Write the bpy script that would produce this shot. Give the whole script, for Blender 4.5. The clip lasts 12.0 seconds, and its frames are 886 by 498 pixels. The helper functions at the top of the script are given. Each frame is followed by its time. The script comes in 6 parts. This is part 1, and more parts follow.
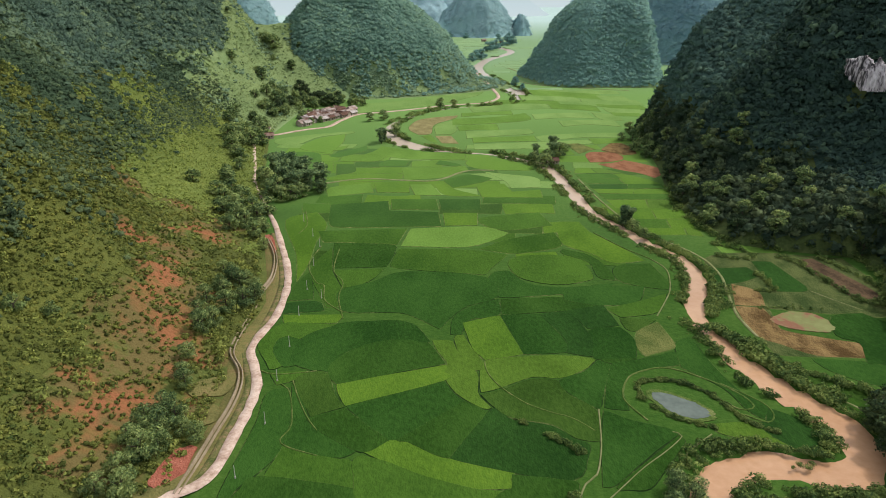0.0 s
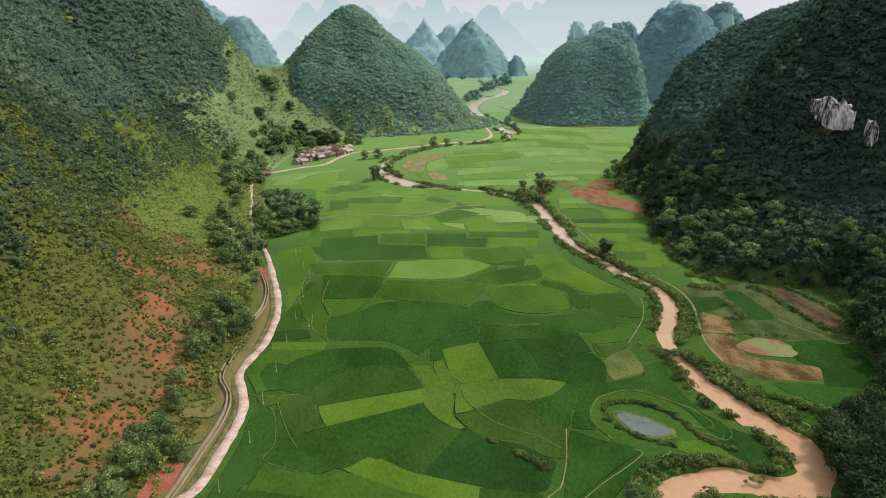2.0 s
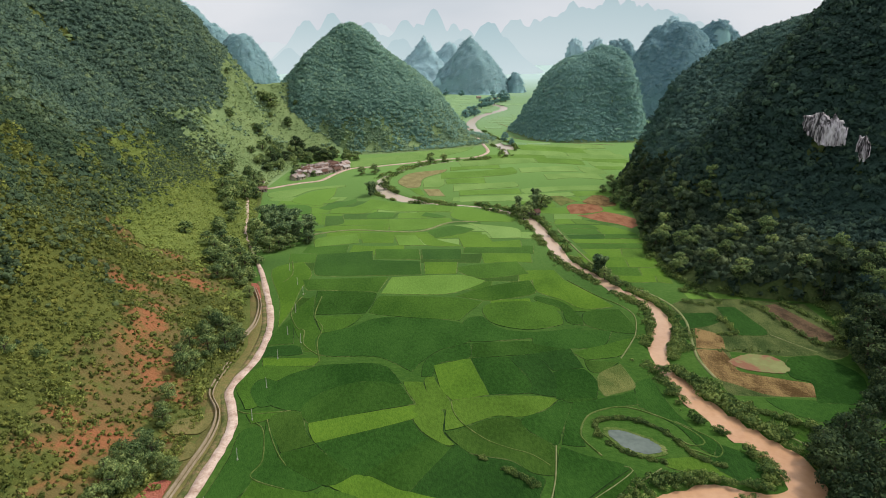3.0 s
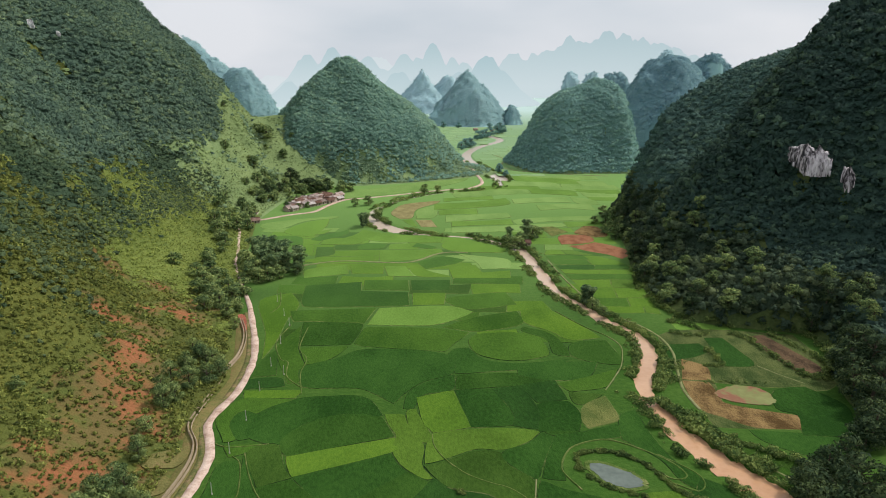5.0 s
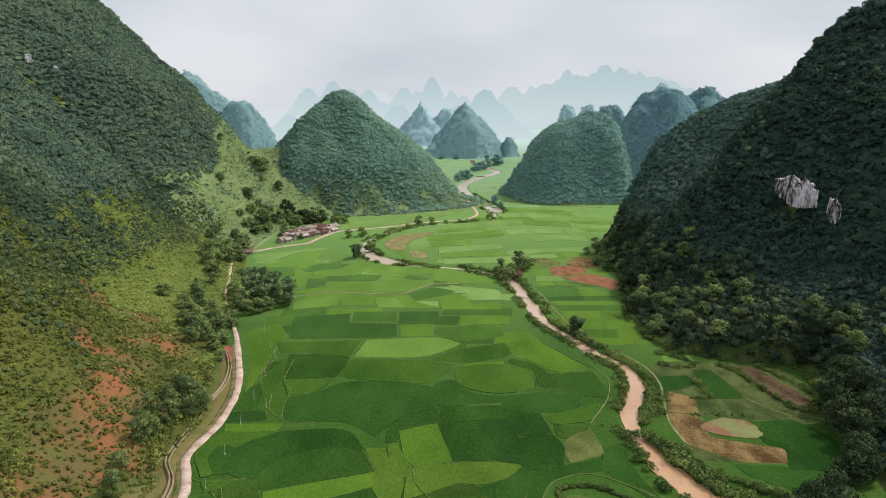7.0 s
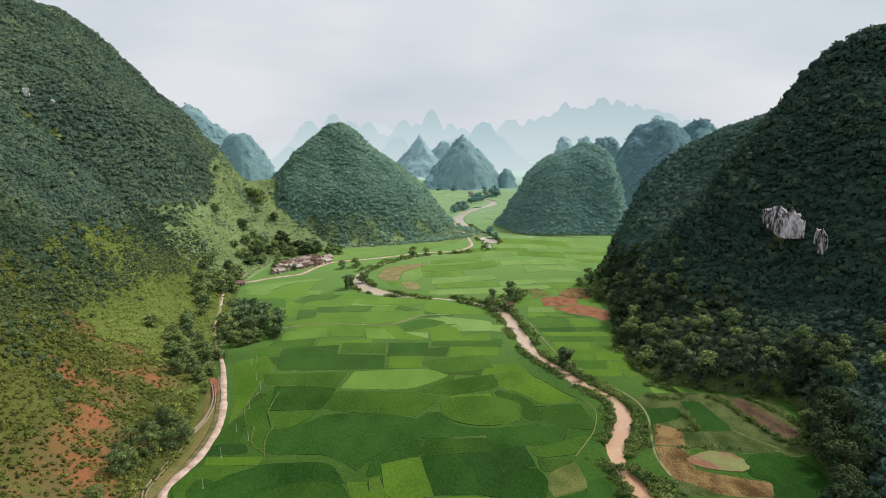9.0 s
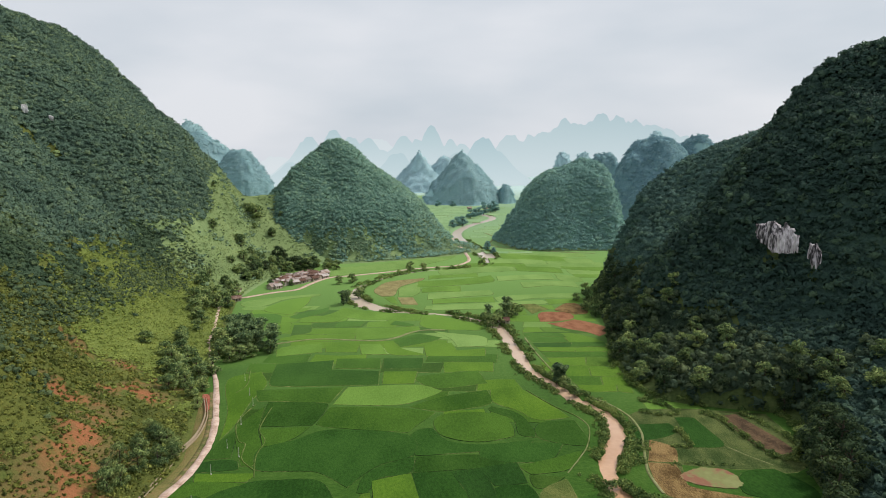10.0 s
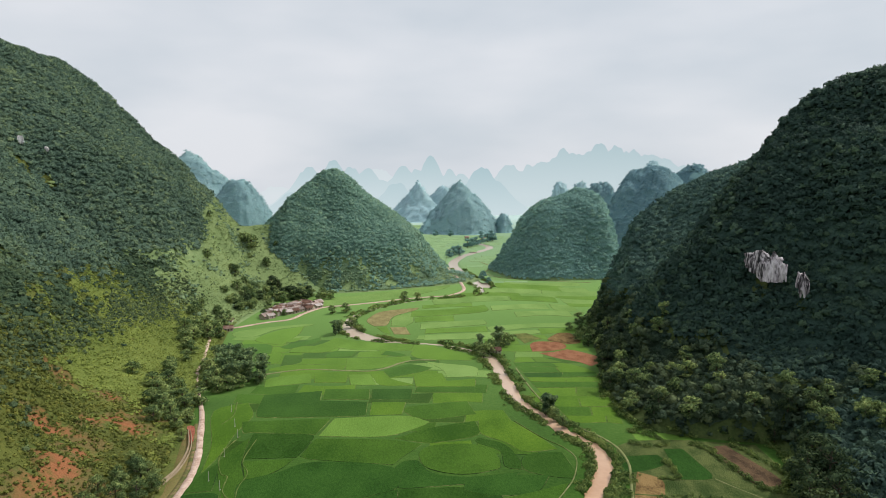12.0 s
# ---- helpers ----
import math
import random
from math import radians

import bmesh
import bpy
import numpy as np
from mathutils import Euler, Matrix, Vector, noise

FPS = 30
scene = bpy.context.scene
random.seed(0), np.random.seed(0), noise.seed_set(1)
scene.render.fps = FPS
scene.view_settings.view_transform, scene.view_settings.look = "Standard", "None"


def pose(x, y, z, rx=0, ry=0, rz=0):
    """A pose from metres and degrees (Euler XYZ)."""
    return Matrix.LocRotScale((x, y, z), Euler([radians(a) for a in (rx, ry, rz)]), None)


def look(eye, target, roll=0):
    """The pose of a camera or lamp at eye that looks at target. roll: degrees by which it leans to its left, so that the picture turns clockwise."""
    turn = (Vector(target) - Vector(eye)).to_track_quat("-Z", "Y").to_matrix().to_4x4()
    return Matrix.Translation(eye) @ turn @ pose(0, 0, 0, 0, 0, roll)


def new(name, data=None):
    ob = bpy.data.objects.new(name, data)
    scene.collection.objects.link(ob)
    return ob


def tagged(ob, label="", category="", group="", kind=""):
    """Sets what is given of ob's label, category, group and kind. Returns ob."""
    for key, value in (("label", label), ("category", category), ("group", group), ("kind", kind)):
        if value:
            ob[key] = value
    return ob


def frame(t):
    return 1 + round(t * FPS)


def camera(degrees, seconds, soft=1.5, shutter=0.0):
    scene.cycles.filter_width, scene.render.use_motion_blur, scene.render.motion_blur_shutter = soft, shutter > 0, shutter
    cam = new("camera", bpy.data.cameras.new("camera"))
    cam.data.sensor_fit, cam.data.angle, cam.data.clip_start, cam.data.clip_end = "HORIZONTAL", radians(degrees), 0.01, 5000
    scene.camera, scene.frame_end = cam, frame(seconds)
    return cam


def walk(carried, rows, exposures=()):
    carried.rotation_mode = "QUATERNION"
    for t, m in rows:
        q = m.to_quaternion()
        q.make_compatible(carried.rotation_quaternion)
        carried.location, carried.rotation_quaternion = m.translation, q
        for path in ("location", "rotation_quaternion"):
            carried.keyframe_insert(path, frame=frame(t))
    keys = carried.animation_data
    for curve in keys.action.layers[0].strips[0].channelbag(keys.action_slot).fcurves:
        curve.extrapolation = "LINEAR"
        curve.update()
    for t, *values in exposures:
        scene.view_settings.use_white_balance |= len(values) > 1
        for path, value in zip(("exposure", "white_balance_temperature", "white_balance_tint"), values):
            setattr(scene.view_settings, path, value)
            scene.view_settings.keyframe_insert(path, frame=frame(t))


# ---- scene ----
cam = camera(67.65, 12.0, soft=0.15)
# seconds, eye x y z, pitch, lean to the left, yaw to the left
PATH = [
    (0, -15.01, 10.65, 87.97, -21.47, 0.24, -0.14),
    (0.5, -12.77, 0.40, 89.94, -20.32, 0.11, -0.03),
    (1, -11.46, 0.11, 89.87, -19.61, 0.10, -0.02),
    (1.5, -10.16, 0.08, 89.90, -18.94, 0.07, -0.03),
    (2, -8.89, 0.06, 89.92, -18.27, 0.05, -0.03),
    (2.5, -7.62, 0.03, 89.94, -17.58, 0.05, -0.03),
    (3, -6.33, 0.00, 89.96, -16.92, 0.03, -0.02),
    (5, -1.21, -0.03, 89.96, -14.25, -0.05, -0.01),
    (5.5, -0.00, 0.00, 90.00, -13.63, -0.08, 0.00),
    (6, 1.32, 0.04, 89.97, -12.90, -0.07, -0.01),
    (6.5, 2.57, 0.06, 89.87, -12.27, -0.10, -0.00),
    (7, 3.93, 0.03, 89.95, -11.54, -0.11, 0.02),
    (9, 9.06, -0.10, 89.91, -8.86, -0.18, 0.05),
    (9.5, 10.37, -0.11, 89.94, -8.26, -0.20, 0.09),
    (10, 11.78, -0.22, 89.90, -7.54, -0.23, 0.09),
    (10.5, 13.07, -0.25, 89.92, -6.95, -0.23, 0.10),
    (11, 14.32, -0.27, 89.97, -6.29, -0.24, 0.09),
    (11.5, 15.52, -0.29, 89.95, -5.70, -0.28, 0.10),
    (12, 16.89, -0.30, 89.91, -4.99, -0.32, 0.11),
]
walk(cam, [(t, pose(x, y, z, 90 + pitch, 0, yaw) @ pose(0, 0, 0, 0, 0, roll)) for t, x, y, z, pitch, roll, yaw in PATH])

# ---- light: a bright overcast sky and a veiled sun over the right-hand hills ----
SUN_ELEVATION, SUN_TURN = 52.0, 62.0  # degrees up; degrees clockwise from straight ahead
world = bpy.data.worlds.new("overcast_sky")
scene.world = world
world.use_nodes = True
wn, wl = world.node_tree.nodes, world.node_tree.links
wn.clear()
sky = wn.new("ShaderNodeTexSky")
sky.sky_type = "NISHITA"
sky.sun_disc = False
sky.sun_elevation, sky.sun_rotation = radians(SUN_ELEVATION), radians(SUN_TURN)
sky.dust_density = 4.0
dim = wn.new("ShaderNodeMixRGB")
dim.blend_type = "MULTIPLY"
dim.inputs[0].default_value = 1.0
dim.inputs[2].default_value = (0.1, 0.1, 0.1, 1)
coords = wn.new("ShaderNodeTexCoord")
squash = wn.new("ShaderNodeMapping")
squash.inputs["Scale"].default_value = (1.2, 1.2, 3.6)
cloud = wn.new("ShaderNodeTexNoise")
cloud.inputs["Scale"].default_value = 2.3
cloud.inputs["Detail"].default_value = 4.0
cloud.inputs["Roughness"].default_value = 0.45
tint = wn.new("ShaderNodeValToRGB")
tint.color_ramp.elements[0].position, tint.color_ramp.elements[0].color = 0.32, (0.605, 0.665, 0.73, 1)
tint.color_ramp.elements[1].position, tint.color_ramp.elements[1].color = 0.66, (0.79, 0.812, 0.858, 1)
veil = wn.new("ShaderNodeMixRGB")
veil.inputs[0].default_value = 0.93
back = wn.new("ShaderNodeBackground")
done = wn.new("ShaderNodeOutputWorld")
wl.new(coords.outputs["Generated"], squash.inputs["Vector"])
wl.new(squash.outputs["Vector"], cloud.inputs["Vector"])
wl.new(cloud.outputs["Fac"], tint.inputs["Fac"])
wl.new(sky.outputs["Color"], dim.inputs[1])
wl.new(dim.outputs["Color"], veil.inputs[1])
wl.new(tint.outputs["Color"], veil.inputs[2])
wl.new(veil.outputs["Color"], back.inputs["Color"])
wl.new(back.outputs["Background"], done.inputs["Surface"])

sun_data = bpy.data.lights.new("sun", "SUN")
sun_data.energy, sun_data.angle, sun_data.color = 2.9, radians(7), (1.0, 0.95, 0.86)
sun = new("sun", sun_data)
sa, se = radians(SUN_TURN), radians(SUN_ELEVATION)
sun.matrix_world = look((math.sin(sa) * math.cos(se) * 900, 300 + math.cos(sa) * math.cos(se) * 900, math.sin(se) * 900), (0, 300, 0))

# ---- materials ----


def shader(name, colours, scale=0.2, fine=2.0, rough=0.85, island=0.0, object_random=0.0, bump=0.0, bump_scale=3.0, stretch=(1, 1, 1), spec=0.05, turn=0.0):
    """A surface whose colour runs over a ramp of (place, colour) by noise at two scales, with relief."""
    m = bpy.data.materials.new(name)
    m.use_nodes = True
    n, l = m.node_tree.nodes, m.node_tree.links
    b = n["Principled BSDF"]
    b.inputs["Roughness"].default_value = rough
    b.inputs["Specular IOR Level"].default_value = spec
    geo = n.new("ShaderNodeNewGeometry")
    mp = n.new("ShaderNodeMapping")
    mp.inputs["Scale"].default_value = stretch
    mp.inputs["Rotation"].default_value = (0, 0, radians(turn))
    l.new(geo.outputs["Position"], mp.inputs["Vector"])
    big, small = n.new("ShaderNodeTexNoise"), n.new("ShaderNodeTexNoise")
    for t, s, d in ((big, scale, 3.0), (small, fine, 3.0)):
        t.inputs["Scale"].default_value, t.inputs["Detail"].default_value = s, d
        l.new(mp.outputs["Vector"], t.inputs["Vector"])

    def add(a, c, k):
        q = n.new("ShaderNodeMath")
        q.operation = "MULTIPLY_ADD"
        l.new(c, q.inputs[0])
        q.inputs[1].default_value = k
        if isinstance(a, float):
            q.inputs[2].default_value = a
        else:
            l.new(a, q.inputs[2])
        return q.outputs[0]

    v = add(0.0, big.outputs["Fac"], 0.6)
    v = add(v, small.outputs["Fac"], 0.4)
    if island:
        v = add(v, geo.outputs["Random Per Island"], island)
    if object_random:
        info = n.new("ShaderNodeObjectInfo")
        v = add(v, info.outputs["Random"], object_random)
    shift = n.new("ShaderNodeMath")
    shift.operation = "SUBTRACT"
    l.new(v, shift.inputs[0])
    shift.inputs[1].default_value = 0.5 * (island + object_random)
    ramp = n.new("ShaderNodeValToRGB")
    l.new(shift.outputs[0], ramp.inputs["Fac"])
    el = ramp.color_ramp.elements
    while len(el) < len(colours):
        el.new(0.5)
    for e, (p, c) in zip(el, colours):
        e.position, e.color = p, (*c, 1)
    l.new(ramp.outputs["Color"], b.inputs["Base Color"])
    if bump:
        rel = n.new("ShaderNodeTexNoise")
        rel.inputs["Scale"].default_value, rel.inputs["Detail"].default_value = bump_scale, 4.0
        l.new(mp.outputs["Vector"], rel.inputs["Vector"])
        bp = n.new("ShaderNodeBump")
        bp.inputs["Strength"].default_value, bp.inputs["Distance"].default_value = min(bump, 1.0), 0.6
        l.new(rel.outputs["Fac"], bp.inputs["Height"])
        l.new(bp.outputs["Normal"], b.inputs["Normal"])
    return m


def leaf_shader(name, dark, mid, light, patch=0.05):
    """Foliage: colour by spray and by stand, with some light passing through the leaves."""
    m = shader(name, ((0.34, dark), (0.5, mid), (0.68, light)), scale=patch, fine=0.45, island=0.3, rough=0.8, spec=0.1, bump=0.8, bump_scale=1.7)
    n, l = m.node_tree.nodes, m.node_tree.links
    b = n["Principled BSDF"]
    thin, mix = n.new("ShaderNodeBsdfTranslucent"), n.new("ShaderNodeMixShader")
    mix.inputs[0].default_value = 0.3
    l.new(b.inputs["Base Color"].links[0].from_socket, thin.inputs["Color"])
    l.new(b.outputs[0], mix.inputs[1])
    l.new(thin.outputs[0], mix.inputs[2])
    l.new(mix.outputs[0], n["Material Output"].inputs["Surface"])
    return m


def crown_shader(name, dark, mid, light, patch=0.02, relief=0.8, depth=1.0):
    """Woodland foliage: every crown has a tint of its own, stands differ over the slope, and light passes through the leaves."""
    m = bpy.data.materials.new(name)
    m.use_nodes = True
    n, l = m.node_tree.nodes, m.node_tree.links
    b = n["Principled BSDF"]
    b.inputs["Roughness"].default_value, b.inputs["Specular IOR Level"].default_value = 0.75, 0.12
    geo, own = n.new("ShaderNodeNewGeometry"), n.new("ShaderNodeAttribute")
    own.attribute_name = "tint"
    total = None
    for source, weight in ((own.outputs["Fac"], 0.5), (patch, 0.55), (0.45, 0.34), (geo.outputs["Random Per Island"], 0.14)):
        if isinstance(source, float):
            tex = n.new("ShaderNodeTexNoise")
            tex.inputs["Scale"].default_value, tex.inputs["Detail"].default_value = source, 3.0
            l.new(geo.outputs["Position"], tex.inputs["Vector"])
            source = tex.outputs["Fac"]
        q = n.new("ShaderNodeMath")
        q.operation = "MULTIPLY_ADD"
        l.new(source, q.inputs[0])
        q.inputs[1].default_value = weight
        if total is None:
            q.inputs[2].default_value = -0.265
        else:
            l.new(total, q.inputs[2])
        total = q.outputs[0]
    ramp = n.new("ShaderNodeValToRGB")
    l.new(total, ramp.inputs["Fac"])
    ramp.color_ramp.elements.new(0.5)
    for e, p, c in zip(ramp.color_ramp.elements, (0.22, 0.5, 0.8), (dark, mid, light)):
        e.position, e.color = p, (*c, 1)
    l.new(ramp.outputs["Color"], b.inputs["Base Color"])
    rough, bump = n.new("ShaderNodeTexNoise"), n.new("ShaderNodeBump")
    rough.inputs["Scale"].default_value, rough.inputs["Detail"].default_value = relief, 4.0
    bump.inputs["Strength"].default_value, bump.inputs["Distance"].default_value = depth, 0.9 / relief
    l.new(geo.outputs["Position"], rough.inputs["Vector"])
    l.new(rough.outputs["Fac"], bump.inputs["Height"])
    l.new(bump.outputs["Normal"], b.inputs["Normal"])
    thin, mix = n.new("ShaderNodeBsdfTranslucent"), n.new("ShaderNodeMixShader")
    mix.inputs[0].default_value = 0.25
    l.new(bump.outputs["Normal"], thin.inputs["Normal"])
    l.new(ramp.outputs["Color"], thin.inputs["Color"])
    l.new(b.outputs[0], mix.inputs[1])
    l.new(thin.outputs[0], mix.inputs[2])
    l.new(mix.outputs[0], n["Material Output"].inputs["Surface"])
    return m


# the bluish tint is haze put into the upper hillside's leaf colour
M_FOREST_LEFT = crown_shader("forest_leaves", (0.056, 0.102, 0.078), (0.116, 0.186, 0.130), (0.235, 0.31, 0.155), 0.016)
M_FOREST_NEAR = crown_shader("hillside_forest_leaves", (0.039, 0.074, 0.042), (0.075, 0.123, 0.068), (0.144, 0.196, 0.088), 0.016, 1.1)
# lighter copy of shaded_forest_leaves: the spur's light and haze put into the colour
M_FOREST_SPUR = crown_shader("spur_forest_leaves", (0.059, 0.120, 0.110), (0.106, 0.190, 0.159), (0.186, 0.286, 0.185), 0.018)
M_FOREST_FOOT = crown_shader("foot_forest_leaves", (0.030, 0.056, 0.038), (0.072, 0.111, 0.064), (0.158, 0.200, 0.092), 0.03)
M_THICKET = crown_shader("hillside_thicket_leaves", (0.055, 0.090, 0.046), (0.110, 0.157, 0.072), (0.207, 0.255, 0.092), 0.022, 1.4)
# the near face's shade is put into this leaf colour
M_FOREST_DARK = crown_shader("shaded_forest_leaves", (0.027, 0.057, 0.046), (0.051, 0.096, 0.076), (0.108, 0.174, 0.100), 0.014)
# haze put into the leaf colours of the middle and far hills
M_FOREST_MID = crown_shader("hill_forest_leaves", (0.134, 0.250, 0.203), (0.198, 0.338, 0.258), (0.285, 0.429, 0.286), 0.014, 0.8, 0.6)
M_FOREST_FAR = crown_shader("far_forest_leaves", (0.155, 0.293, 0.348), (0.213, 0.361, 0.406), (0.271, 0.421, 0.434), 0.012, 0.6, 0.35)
M_FOREST_HAZE = crown_shader("hazed_forest_leaves", (0.151, 0.288, 0.267), (0.221, 0.384, 0.338), (0.311, 0.480, 0.361), 0.014, 0.8, 0.6)
M_FOREST_BLUE = crown_shader("haze_blue_forest_leaves", (0.27, 0.44, 0.48), (0.33, 0.505, 0.53), (0.39, 0.56, 0.57), 0.01, 0.4, 0.35)
M_SHRUB = leaf_shader("shrub_leaves", (0.045, 0.09, 0.03), (0.14, 0.21, 0.06), (0.30, 0.36, 0.10), 0.08)
M_SLOPE_BUSH = leaf_shader("slope_bush_leaves", (0.07, 0.105, 0.03), (0.19, 0.228, 0.058), (0.36, 0.39, 0.10), 0.08)
M_TUFT = crown_shader("slope_grass_blades", (0.07, 0.088, 0.022), (0.148, 0.168, 0.038), (0.255, 0.262, 0.06), 0.025, 2.2)
M_TUFT_LUSH = crown_shader("lush_slope_grass_blades", (0.12, 0.165, 0.036), (0.215, 0.27, 0.062), (0.32, 0.37, 0.09), 0.025, 2.2)
# haze put into the colour of the saddle's grass and bushes
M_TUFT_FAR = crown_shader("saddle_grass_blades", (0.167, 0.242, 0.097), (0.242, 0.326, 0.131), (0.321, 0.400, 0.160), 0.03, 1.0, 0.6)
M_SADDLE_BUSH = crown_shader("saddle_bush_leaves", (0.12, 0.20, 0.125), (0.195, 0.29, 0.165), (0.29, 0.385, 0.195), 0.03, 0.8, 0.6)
M_BANK_SCRUB = leaf_shader("bank_bush_leaves", (0.05, 0.098, 0.03), (0.15, 0.22, 0.062), (0.30, 0.365, 0.105), 0.08)
M_TREE = leaf_shader("tree_leaves", (0.055, 0.10, 0.045), (0.18, 0.26, 0.095), (0.40, 0.47, 0.165), 0.1)
# darkened copy of the tree leaves, shade put into the colour
M_DARK_TREE = leaf_shader("shade_darkened_leaves", (0.02, 0.04, 0.02), (0.05, 0.084, 0.039), (0.118, 0.162, 0.062), 0.1)
M_BAMBOO = leaf_shader("bamboo_leaves", (0.048, 0.092, 0.05), (0.15, 0.235, 0.105), (0.33, 0.42, 0.175), 0.1)
M_BARK = shader("grey_brown_bark", ((0.3, (0.05, 0.038, 0.028)), (0.7, (0.14, 0.115, 0.09))), 0.8, 6, bump=0.5, stretch=(1, 1, 0.3))
# haze put into the far hills' ground too, bluer and paler with distance
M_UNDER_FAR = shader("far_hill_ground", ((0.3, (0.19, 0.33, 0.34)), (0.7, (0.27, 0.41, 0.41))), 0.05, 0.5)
M_UNDER_BLUE = shader("haze_blue_hill_ground", ((0.3, (0.27, 0.44, 0.47)), (0.7, (0.34, 0.51, 0.53))), 0.03, 0.3)
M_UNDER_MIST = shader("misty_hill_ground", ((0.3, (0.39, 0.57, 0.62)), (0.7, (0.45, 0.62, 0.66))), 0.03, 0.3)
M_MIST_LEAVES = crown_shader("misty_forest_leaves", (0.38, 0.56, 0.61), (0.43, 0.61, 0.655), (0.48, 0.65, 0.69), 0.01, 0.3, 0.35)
M_GROUND = shader("valley_grass", ((0.3, (0.020, 0.058, 0.009)), (0.5, (0.042, 0.10, 0.015)), (0.7, (0.078, 0.14, 0.027))), 0.03, 0.7, bump=0.4, bump_scale=1.5)
M_FOOT = shader("hill_foot_grass", ((0.3, (0.035, 0.06, 0.02)), (0.5, (0.075, 0.105, 0.034)), (0.7, (0.125, 0.15, 0.055))), 0.05, 0.9, bump=0.6, bump_scale=1.2)
# paler and bluer than hill_foot_grass: haze put into the colour
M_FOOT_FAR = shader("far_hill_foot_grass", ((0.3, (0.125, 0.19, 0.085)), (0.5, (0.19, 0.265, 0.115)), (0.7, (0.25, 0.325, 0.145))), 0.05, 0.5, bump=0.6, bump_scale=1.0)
M_RED_SOIL = shader("raw_red_soil", ((0.3, (0.24, 0.075, 0.05)), (0.5, (0.36, 0.12, 0.08)), (0.7, (0.46, 0.2, 0.14))), 0.25, 2.2, bump=0.9, bump_scale=2.5)
M_SLOPE_PLOT = shader("thin_slope_pasture", ((0.3, (0.10, 0.10, 0.035)), (0.5, (0.17, 0.155, 0.055)), (0.7, (0.23, 0.15, 0.075))), 0.15, 1.4, bump=0.6, bump_scale=2.0)
M_ROAD = shader("pale_dirt_road", ((0.36, (0.34, 0.225, 0.17)), (0.5, (0.52, 0.38, 0.31)), (0.64, (0.64, 0.505, 0.43))), 0.3, 1.6, bump=0.3, bump_scale=2.5)
M_TRACK = shader("trodden_field_path", ((0.3, (0.10, 0.135, 0.04)), (0.55, (0.21, 0.22, 0.10)), (0.75, (0.33, 0.29, 0.18))), 0.4, 2.5)
M_VERGE = shader("road_verge_earth", ((0.32, (0.055, 0.085, 0.022)), (0.48, (0.13, 0.13, 0.048)), (0.66, (0.28, 0.19, 0.11))), 0.3, 1.5, bump=0.6)
M_BUND = shader("grassy_bund", ((0.35, (0.045, 0.085, 0.016)), (0.52, (0.10, 0.145, 0.036)), (0.7, (0.24, 0.24, 0.10))), 0.3, 2.0, bump=0.5)
M_FURROW = shader("plot_furrow", ((0.40, (0.012, 0.03, 0.007)), (0.50, (0.025, 0.052, 0.011)), (0.56, (0.085, 0.115, 0.035)), (0.7, (0.15, 0.17, 0.065))), 0.06, 0.9, bump=0.4)
M_POST = shader("whitewashed_concrete", ((0.3, (0.42, 0.40, 0.33)), (0.7, (0.66, 0.64, 0.56))), 0.4, 3)
M_CONCRETE = shader("weathered_concrete", ((0.3, (0.20, 0.15, 0.09)), (0.7, (0.38, 0.31, 0.22))), 0.4, 3, bump=0.3)
M_RIVER = shader("muddy_river_water", ((0.3, (0.44, 0.235, 0.125)), (0.7, (0.57, 0.345, 0.205))), 0.05, 0.6, rough=0.2, spec=0.3, bump=0.03, bump_scale=1.2)
M_SCAR = shader("white_limestone", ((0.35, (0.45, 0.44, 0.44)), (0.6, (0.8, 0.79, 0.78))), 0.5, 1.6, bump=0.8, bump_scale=0.8, stretch=(1, 1, 0.16))
M_POND = shader("grey_pond_water", ((0.3, (0.085, 0.11, 0.09)), (0.7, (0.15, 0.18, 0.155))), 0.15, 0.8, rough=0.12, spec=0.35, bump=0.04, bump_scale=1.0)
M_ALGAE = shader("algae_pond_water", ((0.42, (0.22, 0.10, 0.06)), (0.47, (0.22, 0.155, 0.075)), (0.52, (0.18, 0.19, 0.07)), (0.7, (0.225, 0.24, 0.095))), 0.11, 0.5, rough=0.6, spec=0.1)
M_ROCK = shader("pale_limestone", ((0.38, (0.03, 0.03, 0.032)), (0.45, (0.15, 0.135, 0.14)), (0.51, (0.42, 0.38, 0.395)), (0.64, (0.68, 0.63, 0.65))), 0.5, 1.6, bump=1.0, bump_scale=0.8, stretch=(1, 1, 0.16))
